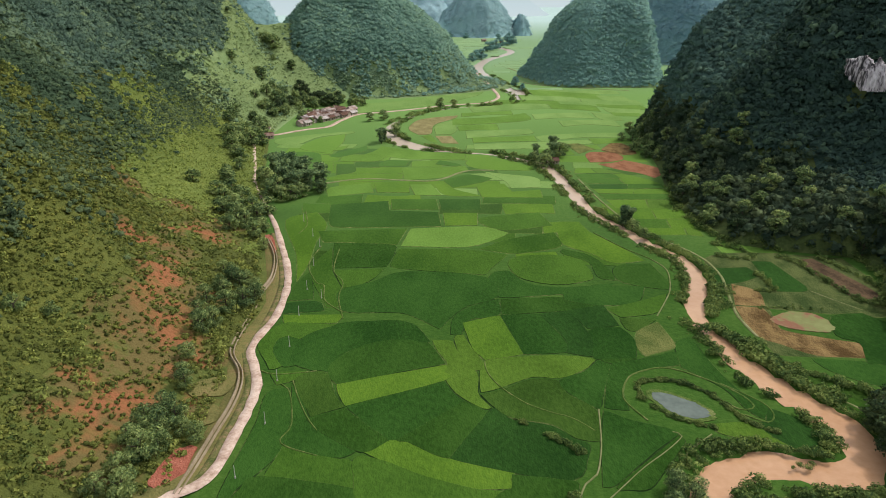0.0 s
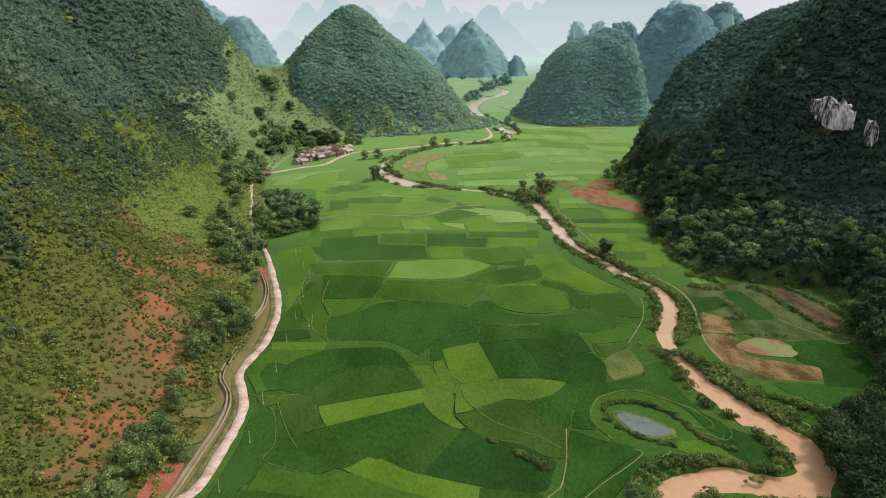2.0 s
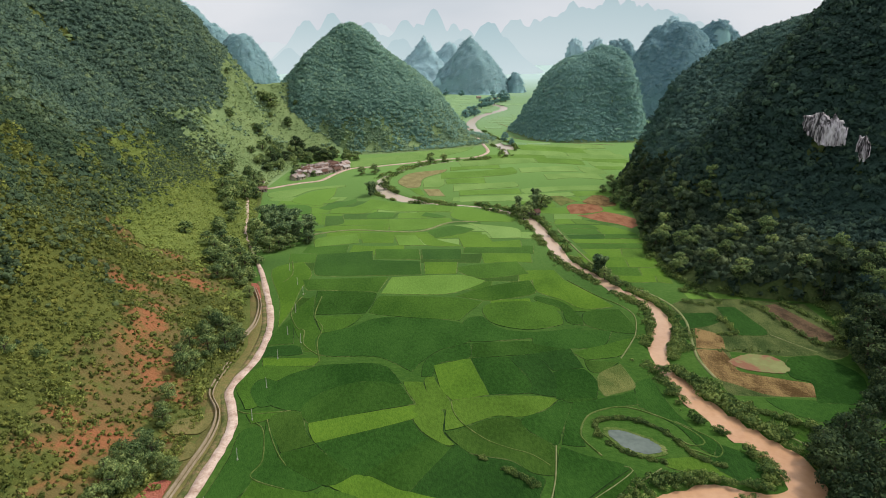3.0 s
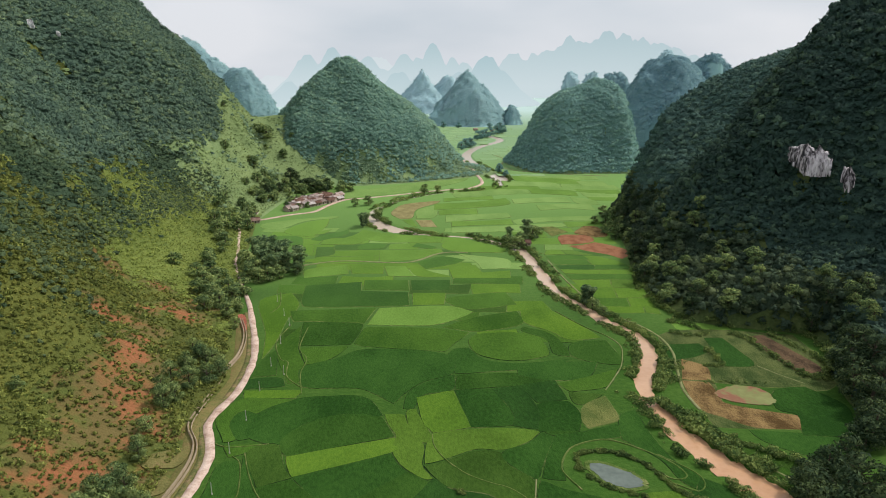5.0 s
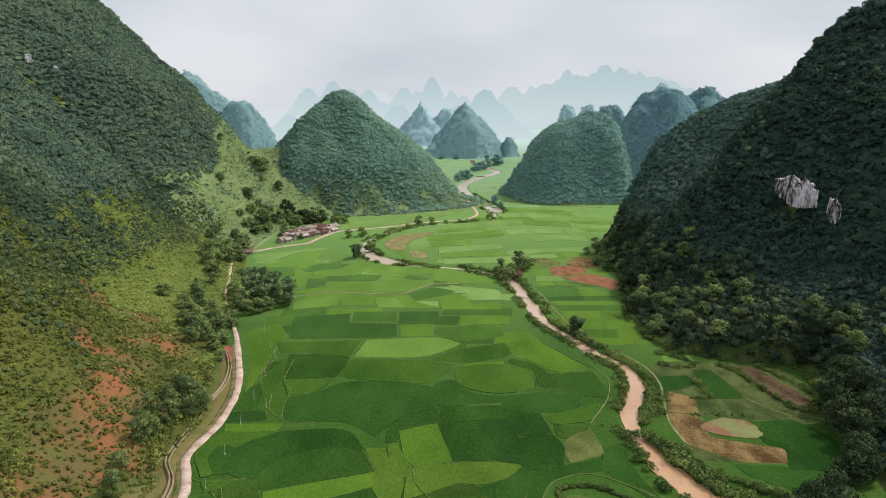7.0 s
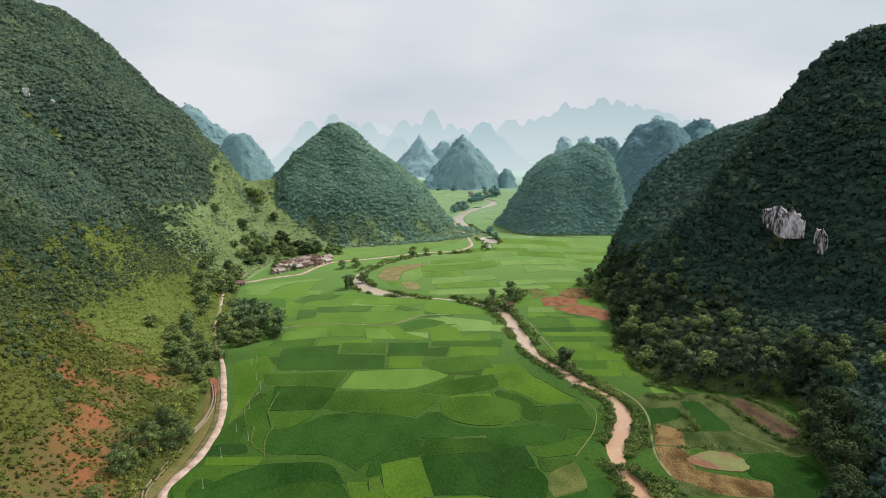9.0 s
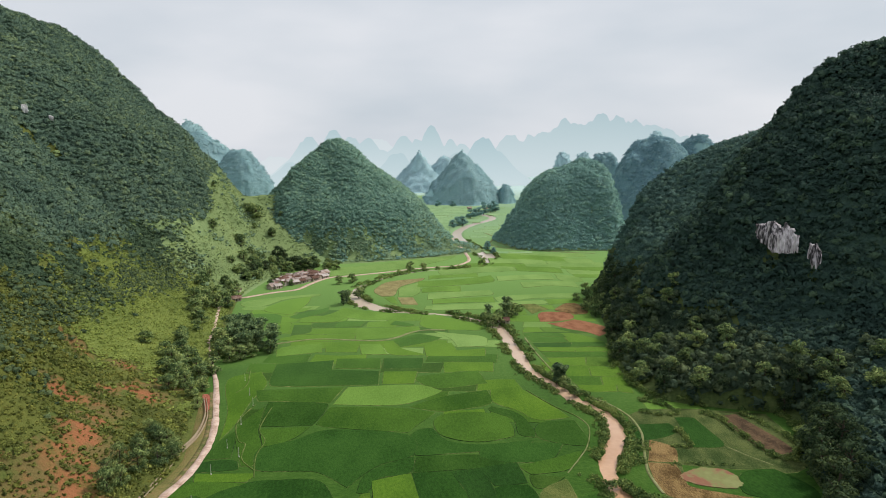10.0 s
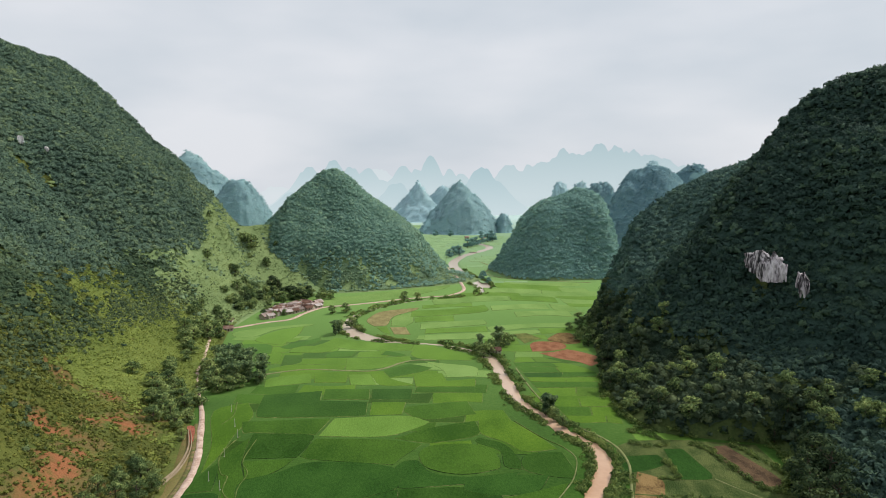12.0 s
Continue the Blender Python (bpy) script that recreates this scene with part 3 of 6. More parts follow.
def canopy(name, label, height, box, spacing, radius, leaves, material, keep=None, seed=1, category="forest", spread=0.33, flat=0.85, sheet=2.0, stand=0.9, tint=(0.5, 0.2), calm=0.0):
    """Woodland over a slope: separate round crowns of leafy sprays, standing close above a leafy undergrowth. calm: how far the canopy shades as one closed surface."""
    rng = np.random.default_rng(seed)

    def wanted(x, y, z):
        return np.where(z > 0.4, 1.0, 0.0) * (1.0 if keep is None else keep(x, y, z))

    x, y = np.meshgrid(np.arange(box[0], box[1], spacing), np.arange(box[2], box[3], spacing))
    x, y = (x + rng.uniform(-0.45, 0.45, x.shape) * spacing).ravel(), (y + rng.uniform(-0.45, 0.45, y.shape) * spacing).ravel()
    ok = rng.uniform(0, 1, x.shape) < wanted(x, y, height(x, y))
    x, y = x[ok], y[ok]
    z, e = height(x, y), 2.0
    n = np.stack([(height(x - e, y) - height(x + e, y)) / (2 * e), (height(x, y - e) - height(x, y + e)) / (2 * e), np.ones(len(x))], -1)
    n /= np.linalg.norm(n, axis=-1, keepdims=True)
    r = radius * np.exp(np.clip(rng.normal(0, 0.3, len(x)), -0.6, 0.36)) * (1 + 0.15 * wobble(x, y, radius * 12, seed + 3))
    r *= np.clip(1 / np.sqrt(np.maximum(n[:, 2], 0.3)), 1, 1.3)
    lean = n * 0.5 + np.array([0, 0, 0.5])
    lean /= np.linalg.norm(lean, axis=1, keepdims=True)
    c = np.stack([x, y, z], -1) + lean * (r * stand * rng.uniform(0.4, 1.0, len(x)))[:, None]
    m = len(x)
    # the body of a crown: a lumpy dome that leans out of the slope
    side = np.cross(lean, np.array([0.3, 0.9, 0.1]))
    side /= np.linalg.norm(side, axis=1, keepdims=True)
    other = np.cross(lean, side)
    spin = rng.uniform(0, 6.28, (m, 1))
    rays = [lean[:, None, :]]
    for k, polar in enumerate((0.75, 1.6)):
        q = spin + np.arange(6) * 2 * np.pi / 6 + 0.52 * k
        rays.append(lean[:, None, :] * np.cos(polar) + (side[:, None, :] * np.cos(q)[..., None] + other[:, None, :] * np.sin(q)[..., None]) * np.sin(polar))
    rays = np.concatenate(rays, 1)
    reach = r[:, None] * rng.uniform(0.42, 0.95, rays.shape[:2])
    body_v = (c[:, None, :] + rays * reach[..., None] * np.array([1, 1, flat])).reshape(-1, 3)
    body_n = rays * (1 - calm) + n[:, None, :] * 1.2 * calm + rng.normal(0, 0.4, rays.shape) * (1 - calm)
    body_n = (body_n / np.linalg.norm(body_n, axis=-1, keepdims=True)).reshape(-1, 3)
    one = [(0, 1 + b, 1 + (b + 1) % 6) for b in range(6)]
    for b in range(6):
        one += [(1 + b, 7 + b, 1 + (b + 1) % 6), (1 + (b + 1) % 6, 7 + b, 7 + (b + 1) % 6)]
    body_f = (np.array(one)[None] + 13 * np.arange(m)[:, None, None]).reshape(-1, 3)
    # sprays of leaves that break its outline
    out = rng.normal(0, 1, (m, leaves, 3))
    out /= np.linalg.norm(out, axis=-1, keepdims=True)
    low = (out * lean[:, None, :]).sum(-1, keepdims=True)
    out = np.where(low < -0.1, out - 2 * low * lean[:, None, :], out)
    mid = c[:, None, :] + out * (r[:, None] * rng.uniform(0.6, 1.12, (m, leaves)))[..., None] * np.array([1, 1, flat])
    face = out + rng.normal(0, 0.55, out.shape)
    face /= np.linalg.norm(face, axis=-1, keepdims=True)
    t1 = np.cross(face, rng.normal(0, 1, face.shape))
    t1 /= np.linalg.norm(t1, axis=-1, keepdims=True)
    t2 = np.cross(face, t1)
    size = (r[:, None] * spread * rng.uniform(0.6, 1.3, (m, leaves)))[..., None]
    k = rng.uniform(0.5, 1.0, (m, leaves, 1))
    tri = np.stack([mid - t1 * size - t2 * size * 0.4 * k, mid + t1 * size - t2 * size * 0.3, mid + t2 * size * k + face * size * 0.15], 2)
    shade = (out + 0.45 * face) * (1 - calm) + n[:, None, :] * (0.1 + 1.3 * calm)
    shade /= np.linalg.norm(shade, axis=-1, keepdims=True)
    own = np.clip(rng.normal(tint[0], tint[1], m), 0, 1)
    tones = np.concatenate([np.repeat(own, 13), np.repeat(own, leaves * 3)])
    v, nor = np.vstack([body_v, tri.reshape(-1, 3)]), np.vstack([body_n, np.repeat(shade.reshape(-1, 3), 3, 0)])
    f = body_f.tolist() + (np.arange(m * leaves * 3).reshape(-1, 3) + len(body_v)).tolist()
    # undergrowth between the stems
    xs, ys = np.arange(box[0], box[1], sheet), np.arange(box[2], box[3], sheet)
    gx, gy = np.meshgrid(xs, ys)
    gz = height(gx, gy)
    inside = wanted(gx, gy, gz) > 0.5
    gz = gz + np.where(inside, 0.35 * radius * (1 + wobble(gx, gy, sheet * 1.5, seed)), -0.6)
    q = (np.arange(len(ys) - 1)[:, None] * len(xs) + np.arange(len(xs) - 1)).ravel()
    quads = np.stack([q, q + 1, q + len(xs) + 1, q + len(xs)], 1)
    quads = quads[inside.ravel()[quads].all(1)]
    used = np.unique(quads)
    back_to = np.full(gx.size, -1)
    back_to[used] = np.arange(len(used)) + len(v)
    floor_v = np.stack([gx.ravel(), gy.ravel(), gz.ravel()], -1)[used]
    gnx, gny = (height(floor_v[:, 0] - e, floor_v[:, 1]) - height(floor_v[:, 0] + e, floor_v[:, 1])) / (2 * e), (height(floor_v[:, 0], floor_v[:, 1] - e) - height(floor_v[:, 0], floor_v[:, 1] + e)) / (2 * e)
    floor_n = np.stack([gnx, gny, np.ones(len(used))], -1)
    floor_n /= np.linalg.norm(floor_n, axis=1, keepdims=True) + 1e-9
    me = bpy.data.meshes.new(name)
    me.from_pydata(np.vstack([v, floor_v]).tolist(), [], f + back_to[quads].tolist())
    me.materials.append(material)
    me.polygons.foreach_set("use_smooth", [True] * len(me.polygons))
    at = me.attributes.new("tint", "FLOAT", "POINT")
    at.data.foreach_set("value", np.concatenate([tones, np.full(len(used), 0.36)]).astype(np.float32))
    me.update()
    me.normals_split_custom_set_from_vertices(np.vstack([nor, floor_n]).tolist())
    return tagged(new(name, me), label, category, "", "stuff")


def ribbon(name, line, width, lift, material, height=None, sag=0.0, thick=0.25):
    """A strip with thickness that follows a plan line over the ground."""
    p = np.asarray(line)
    t = np.gradient(p, axis=0)
    t /= np.linalg.norm(t, axis=1, keepdims=True) + 1e-9
    nrm = np.stack([-t[:, 1], t[:, 0]], 1)
    w = np.broadcast_to(np.asarray(width, float), (len(p),)) / 2
    z = np.array([(height(*q) if height else ground_at(*q)) for q in p]) + lift
    if not height and len(z) > 9:
        z = np.convolve(np.pad(z, 4, mode="edge"), np.ones(9) / 9, "valid")
    rows = []
    for k, dz in ((-1.0, -thick), (-0.9, 0.0), (0.0, sag), (0.9, 0.0), (1.0, -thick)):
        rows.append(np.column_stack([p + nrm * (w * k)[:, None], z + dz]))
    v = np.stack(rows, 1).reshape(-1, 3)
    a = (np.arange(len(p) - 1)[:, None] * 5 + np.arange(4)).ravel()
    return mesh_object(name, v, np.stack([a, a + 5, a + 6, a + 1], 1), material, True)


# ---- ground, hills, water ----
step_x = [0.0]
while step_x[-1] < 5200:
    q = step_x[-1]
    step_x.append(q + (2.7 if q < 110 else min(2.7 * 1.09 ** ((q - 110) / 10), 260)))
xs = np.array([-v for v in step_x[:0:-1]] + step_x)
ys = [40.0]
while ys[-1] < 4900:
    q = ys[-1]
    ys.append(q + (2.7 if q < 420 else min(2.7 * 1.05 ** ((q - 420) / 14), 220)))
ys = np.array([-4800, -2000, -800, -300, -120, -40, 0, 20, *ys])
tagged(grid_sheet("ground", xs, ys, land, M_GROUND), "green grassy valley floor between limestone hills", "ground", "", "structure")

river_label = "muddy orange-brown river winding through the rice fields"
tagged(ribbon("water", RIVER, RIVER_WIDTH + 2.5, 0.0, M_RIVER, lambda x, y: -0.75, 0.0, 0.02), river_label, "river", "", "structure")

hill("hill_left_slope", "steep hillside with yellow-green grass, bare earth and forest", hill_left, (-520, -40, 40, 440), 3.0, M_SLOPE)
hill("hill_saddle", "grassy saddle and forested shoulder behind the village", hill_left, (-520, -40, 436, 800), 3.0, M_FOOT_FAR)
hill("hill_right_slope", "dark forested limestone hill beside the river", hill_right, (70, 420, 95, 560), 3.0, M_FOOT)
hill("hill_front", "cone-shaped forested limestone hill behind the village", hill_front, (-290, 100, 530, 850), 3.5, M_FOOT_FAR)
hill("hill_second", "rounded forested limestone hill beside the valley road", hill_second, (55, 250, 640, 845), 3.5, M_FOOT_FAR)
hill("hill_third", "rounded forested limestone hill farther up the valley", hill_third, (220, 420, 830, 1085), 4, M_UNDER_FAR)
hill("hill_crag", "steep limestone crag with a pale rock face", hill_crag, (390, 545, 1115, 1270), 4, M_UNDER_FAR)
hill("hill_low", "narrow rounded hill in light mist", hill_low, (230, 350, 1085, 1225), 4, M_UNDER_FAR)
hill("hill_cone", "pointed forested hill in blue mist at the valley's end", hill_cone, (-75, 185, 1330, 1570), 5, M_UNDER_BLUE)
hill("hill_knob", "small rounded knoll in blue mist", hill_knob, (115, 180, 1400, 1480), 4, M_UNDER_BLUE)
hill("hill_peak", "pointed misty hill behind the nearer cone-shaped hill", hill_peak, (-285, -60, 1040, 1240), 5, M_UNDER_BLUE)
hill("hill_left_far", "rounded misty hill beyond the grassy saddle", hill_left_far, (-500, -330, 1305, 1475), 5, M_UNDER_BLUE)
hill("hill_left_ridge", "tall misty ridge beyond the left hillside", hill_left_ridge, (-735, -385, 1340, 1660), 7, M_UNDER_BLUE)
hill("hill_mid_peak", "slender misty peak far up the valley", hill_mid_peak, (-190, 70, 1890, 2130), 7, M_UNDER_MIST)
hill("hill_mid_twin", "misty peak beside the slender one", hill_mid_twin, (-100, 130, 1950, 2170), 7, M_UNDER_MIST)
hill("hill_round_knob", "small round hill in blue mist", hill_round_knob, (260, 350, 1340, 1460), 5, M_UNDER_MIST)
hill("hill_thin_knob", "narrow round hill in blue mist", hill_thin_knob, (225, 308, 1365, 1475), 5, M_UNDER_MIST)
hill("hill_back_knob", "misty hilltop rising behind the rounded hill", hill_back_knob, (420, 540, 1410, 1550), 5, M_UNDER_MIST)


def mountain_range(name, label, peaks, y, material):
    """One row of far peaks joined into a single misty silhouette with depth."""
    x0, x1 = min(p[0] - p[2] for p in peaks), max(p[0] + p[2] for p in peaks)

    def h(a, b):
        z = np.full(a.shape, -5.0)
        for cx, top, w in peaks:
            r = np.hypot((a - cx) / w, (b - y) / 200)
            z = np.maximum(z, top * np.interp(r, [0, 0.12, 0.25, 0.4, 0.6, 0.8, 1, 1.4], [1, 0.97, 0.85, 0.66, 0.45, 0.3, 0.17, -0.05]))
        return z * (1 + 0.035 * wobble(a, b * 0.3, 70, 3) + 0.035 * wobble(a, b * 0.3, 31, 4) + 0.03 * wobble(a, b * 0.5, 15, 5))

    ob = grid_sheet(name, np.arange(x0 - 100, x1 + 100, 6.0), np.arange(y - 300, y + 300, 50.0), h, material, True, -4.0)
    return tagged(ob, label, "mountain", "", "structure")


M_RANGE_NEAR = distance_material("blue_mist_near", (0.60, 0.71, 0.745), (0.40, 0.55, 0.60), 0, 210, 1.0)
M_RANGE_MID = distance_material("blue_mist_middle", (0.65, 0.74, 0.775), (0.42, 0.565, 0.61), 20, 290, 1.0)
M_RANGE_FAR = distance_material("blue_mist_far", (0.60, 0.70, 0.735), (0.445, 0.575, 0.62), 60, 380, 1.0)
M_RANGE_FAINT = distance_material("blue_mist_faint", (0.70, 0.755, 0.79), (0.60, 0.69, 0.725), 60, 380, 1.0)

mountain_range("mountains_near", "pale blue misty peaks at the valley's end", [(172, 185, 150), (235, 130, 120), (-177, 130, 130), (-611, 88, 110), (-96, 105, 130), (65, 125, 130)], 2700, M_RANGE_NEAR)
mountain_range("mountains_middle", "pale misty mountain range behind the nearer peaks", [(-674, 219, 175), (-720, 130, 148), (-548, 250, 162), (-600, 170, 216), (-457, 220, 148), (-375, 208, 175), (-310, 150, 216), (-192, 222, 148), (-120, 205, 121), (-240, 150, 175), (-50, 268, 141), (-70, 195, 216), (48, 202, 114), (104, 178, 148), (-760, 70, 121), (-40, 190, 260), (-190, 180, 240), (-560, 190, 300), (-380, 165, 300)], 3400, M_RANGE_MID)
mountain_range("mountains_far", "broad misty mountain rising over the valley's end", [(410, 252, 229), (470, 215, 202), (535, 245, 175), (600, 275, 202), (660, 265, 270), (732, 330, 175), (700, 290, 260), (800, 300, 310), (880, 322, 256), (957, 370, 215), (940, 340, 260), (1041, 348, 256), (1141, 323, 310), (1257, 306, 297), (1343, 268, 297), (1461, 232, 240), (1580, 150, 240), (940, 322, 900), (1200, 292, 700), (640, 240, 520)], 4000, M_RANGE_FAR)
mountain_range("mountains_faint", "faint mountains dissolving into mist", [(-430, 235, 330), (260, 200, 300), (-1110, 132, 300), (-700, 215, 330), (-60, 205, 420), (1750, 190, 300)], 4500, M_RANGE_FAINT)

# ---- forests ----


def wooded_left(x, y, z):
    d = foot_left(y) - x
    edge = np.interp(y, [90, 200, 300, 380, 450, 520, 600, 640], [60, 66, 54, 48, 43, 40, 40, 20]) + 9 * wobble(x, y, 34, 6) + 8 * wobble(x, y, 10, 7)
    grass = (y > 490) & (x > -178 - (y - 520) * 0.25 + 5 * wobble(x, y, 12, 8)) & (x < -128)
    scar = (np.hypot(x + 253.5, y - 426.5) < 4.2) | (np.hypot(x + 242.5, y - 435.5) < 2.6)
    return np.where(scar, 0.0, 1.0) * np.clip((d - edge) / 24 + 0.3 * wobble(x, y, 5, 8) + 0.15, 0, 1) * np.where(grass, 0.06, 1.0)


def in_view(x, y):
    """Only the slopes within the camera's view carry modelled crowns."""
    return (x > -48 - 0.67 * y) & (x < 34 + 0.69 * y)


def wooded_right(x, y, z):
    rock = (np.hypot(x - 156 - (y - 283) * 0.1, (y - 284.5) * 1.2) < 3.4 + 1.0 * wobble(x, y, 3.5, 41)) | (np.hypot(x - 162.5, y - 266) < 1.5)
    return np.where(rock, 0.0, 1.0) * in_view(x, y) * np.clip((z - 1) / 4, 0.25, 1)


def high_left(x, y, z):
    """Where haze is put into the hillside forest's colour, from green to bluish: higher up and farther back."""
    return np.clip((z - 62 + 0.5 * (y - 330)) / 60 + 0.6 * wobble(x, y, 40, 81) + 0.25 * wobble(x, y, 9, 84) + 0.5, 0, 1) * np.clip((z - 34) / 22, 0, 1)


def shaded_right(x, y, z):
    """The near face of the shaded hill, which takes the darkened leaf copy, as against its farther spur."""
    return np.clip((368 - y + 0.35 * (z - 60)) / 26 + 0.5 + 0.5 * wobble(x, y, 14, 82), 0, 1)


def foot_wood(x, y, z):
    """The taller, lighter wood on the lowest slopes."""
    return np.clip((24 - z) / 12 + 0.5 + 0.7 * wobble(x, y, 16, 83), 0, 1) * np.clip((y - 212) / 14, 0, 1) * np.clip((52 - x + foot_right(y)) / 12, 0, 1)


canopy("forest", "dense green forest covering the upper hillside, tinted bluish with haze", hill_left, (-400, -60, 120, 690), 2.25, 1.5, 17, M_FOREST_LEFT, lambda x, y, z: wooded_left(x, y, z) * in_view(x, y) * high_left(x, y, z), 1, stand=0.65, tint=(0.5, 0.17), calm=0.4)
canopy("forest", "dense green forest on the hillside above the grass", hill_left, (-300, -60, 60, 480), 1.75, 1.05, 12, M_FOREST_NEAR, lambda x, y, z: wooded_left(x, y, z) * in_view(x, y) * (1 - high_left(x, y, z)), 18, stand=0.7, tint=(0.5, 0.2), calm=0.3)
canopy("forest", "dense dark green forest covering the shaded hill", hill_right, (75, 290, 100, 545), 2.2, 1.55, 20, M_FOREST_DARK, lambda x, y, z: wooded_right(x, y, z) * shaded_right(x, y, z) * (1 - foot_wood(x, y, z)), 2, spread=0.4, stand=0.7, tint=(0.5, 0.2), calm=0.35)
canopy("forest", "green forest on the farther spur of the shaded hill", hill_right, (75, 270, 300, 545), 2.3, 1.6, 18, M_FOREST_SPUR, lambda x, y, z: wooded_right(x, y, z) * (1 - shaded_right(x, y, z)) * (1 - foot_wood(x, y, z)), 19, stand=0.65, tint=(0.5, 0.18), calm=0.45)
canopy("forest", "lighter green wood along the foot of the shaded hill", hill_right, (75, 320, 100, 545), 2.4, 1.75, 24, M_FOREST_FOOT, lambda x, y, z: wooded_right(x, y, z) * foot_wood(x, y, z), 20, stand=1.2, tint=(0.5, 0.28))
# from here on haze is in the leaf colours; high calm flattens contrast likewise
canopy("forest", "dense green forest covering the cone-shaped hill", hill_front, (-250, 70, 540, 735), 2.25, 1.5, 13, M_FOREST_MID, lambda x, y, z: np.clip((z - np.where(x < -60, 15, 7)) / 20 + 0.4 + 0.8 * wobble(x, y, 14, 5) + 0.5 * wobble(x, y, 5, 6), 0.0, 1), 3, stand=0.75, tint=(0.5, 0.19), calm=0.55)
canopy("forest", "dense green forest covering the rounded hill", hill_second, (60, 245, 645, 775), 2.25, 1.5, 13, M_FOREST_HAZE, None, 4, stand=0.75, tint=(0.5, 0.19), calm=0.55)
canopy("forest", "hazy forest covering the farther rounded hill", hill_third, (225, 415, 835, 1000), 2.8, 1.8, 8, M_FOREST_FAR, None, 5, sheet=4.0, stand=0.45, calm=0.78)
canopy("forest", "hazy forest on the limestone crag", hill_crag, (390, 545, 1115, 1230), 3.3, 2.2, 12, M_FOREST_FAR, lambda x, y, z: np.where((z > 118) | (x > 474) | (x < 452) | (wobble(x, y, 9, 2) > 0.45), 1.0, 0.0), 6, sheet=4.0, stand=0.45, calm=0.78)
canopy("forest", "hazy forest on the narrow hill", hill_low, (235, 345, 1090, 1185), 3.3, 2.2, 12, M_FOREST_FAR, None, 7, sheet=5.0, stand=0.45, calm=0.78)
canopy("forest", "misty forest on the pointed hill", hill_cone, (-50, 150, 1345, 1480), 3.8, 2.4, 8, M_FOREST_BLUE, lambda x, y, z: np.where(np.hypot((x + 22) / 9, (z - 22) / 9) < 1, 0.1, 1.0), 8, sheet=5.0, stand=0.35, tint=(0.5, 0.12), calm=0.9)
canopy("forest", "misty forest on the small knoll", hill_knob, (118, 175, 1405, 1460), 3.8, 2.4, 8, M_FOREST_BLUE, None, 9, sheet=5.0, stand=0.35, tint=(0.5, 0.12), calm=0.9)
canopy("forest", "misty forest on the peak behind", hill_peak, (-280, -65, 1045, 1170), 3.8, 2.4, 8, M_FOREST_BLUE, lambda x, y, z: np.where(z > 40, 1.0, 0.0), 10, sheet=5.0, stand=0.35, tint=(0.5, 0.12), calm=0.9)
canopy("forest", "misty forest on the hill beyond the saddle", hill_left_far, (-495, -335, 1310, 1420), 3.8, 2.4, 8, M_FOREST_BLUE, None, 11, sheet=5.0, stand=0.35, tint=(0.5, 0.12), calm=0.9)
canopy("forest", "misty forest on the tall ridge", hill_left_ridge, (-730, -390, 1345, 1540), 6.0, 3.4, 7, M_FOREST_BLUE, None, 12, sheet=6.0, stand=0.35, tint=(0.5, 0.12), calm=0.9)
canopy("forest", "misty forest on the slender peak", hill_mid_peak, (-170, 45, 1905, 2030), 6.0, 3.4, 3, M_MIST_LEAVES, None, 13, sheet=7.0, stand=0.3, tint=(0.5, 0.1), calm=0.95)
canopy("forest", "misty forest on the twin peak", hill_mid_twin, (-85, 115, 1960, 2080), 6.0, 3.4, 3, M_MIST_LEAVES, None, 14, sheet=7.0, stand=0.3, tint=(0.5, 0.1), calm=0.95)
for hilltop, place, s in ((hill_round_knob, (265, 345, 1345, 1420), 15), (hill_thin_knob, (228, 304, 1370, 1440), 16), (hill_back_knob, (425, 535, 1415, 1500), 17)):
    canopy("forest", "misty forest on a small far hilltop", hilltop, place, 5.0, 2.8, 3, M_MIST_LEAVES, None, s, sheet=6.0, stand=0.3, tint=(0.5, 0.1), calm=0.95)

# ---- roads and paths ----
tagged(ribbon("road", ROAD[:110], np.interp(np.arange(110), [0, 75, 92, 110], [2.5, 2.3, 1.8, 1.6]) + 0.45 * wobble(ROAD[:110, 0], ROAD[:110, 1], 3, 3), 0.35, M_ROAD, None, 0.08), "pale dirt road at the foot of the hillside", "road", "", "structure")
tagged(ribbon("road", ROAD[109:], np.interp(np.arange(len(ROAD) - 109), [0, 20, 40], [2.0, 2.0, 3.2]), 0.3, M_ROAD, None, 0.05), "pale dirt road past the village", "road", "", "structure")
CANAL = curve_points([(-80, 242), (-73.5, 225), (-70.5, 208), (-71, 197), (-70.3, 184), (-70, 176), (-70.2, 167), (-69.2, 159), (-64.8, 151), (-63, 143.5), (-62.7, 135), (-63.2, 128), (-63.6, 121), (-64, 114), (-64.4, 108)])
tagged(ribbon("ditch_wall", CANAL, 0.42, 0.9, M_CONCRETE, lambda x, y: 0.2, 0.0, 1.4), "low pale concrete ditch wall beside the road", "wall", "", "structure")
tagged(ribbon("verge", ROAD[:80] + np.array([-2.1, 0]), 1.7, 0.2, M_VERGE, None, 0.1), "strip of dry earth and grass beside the road", "verge", "", "structure")
tagged(ribbon("verge", ROAD[:76] + np.array([-4.4, 0]), 5.6, 0.1, M_SLOPE_PLOT, None, 0.1), "strip of olive grass between the road and the ditch wall", "verge", "", "structure")
tagged(ribbon("ditch_wall", CANAL + np.array([0.9, 0]), 0.3, 0.62, M_CONCRETE, lambda x, y: 0.2, 0.0, 1.2), "outer concrete wall of the roadside ditch", "wall", "", "structure")
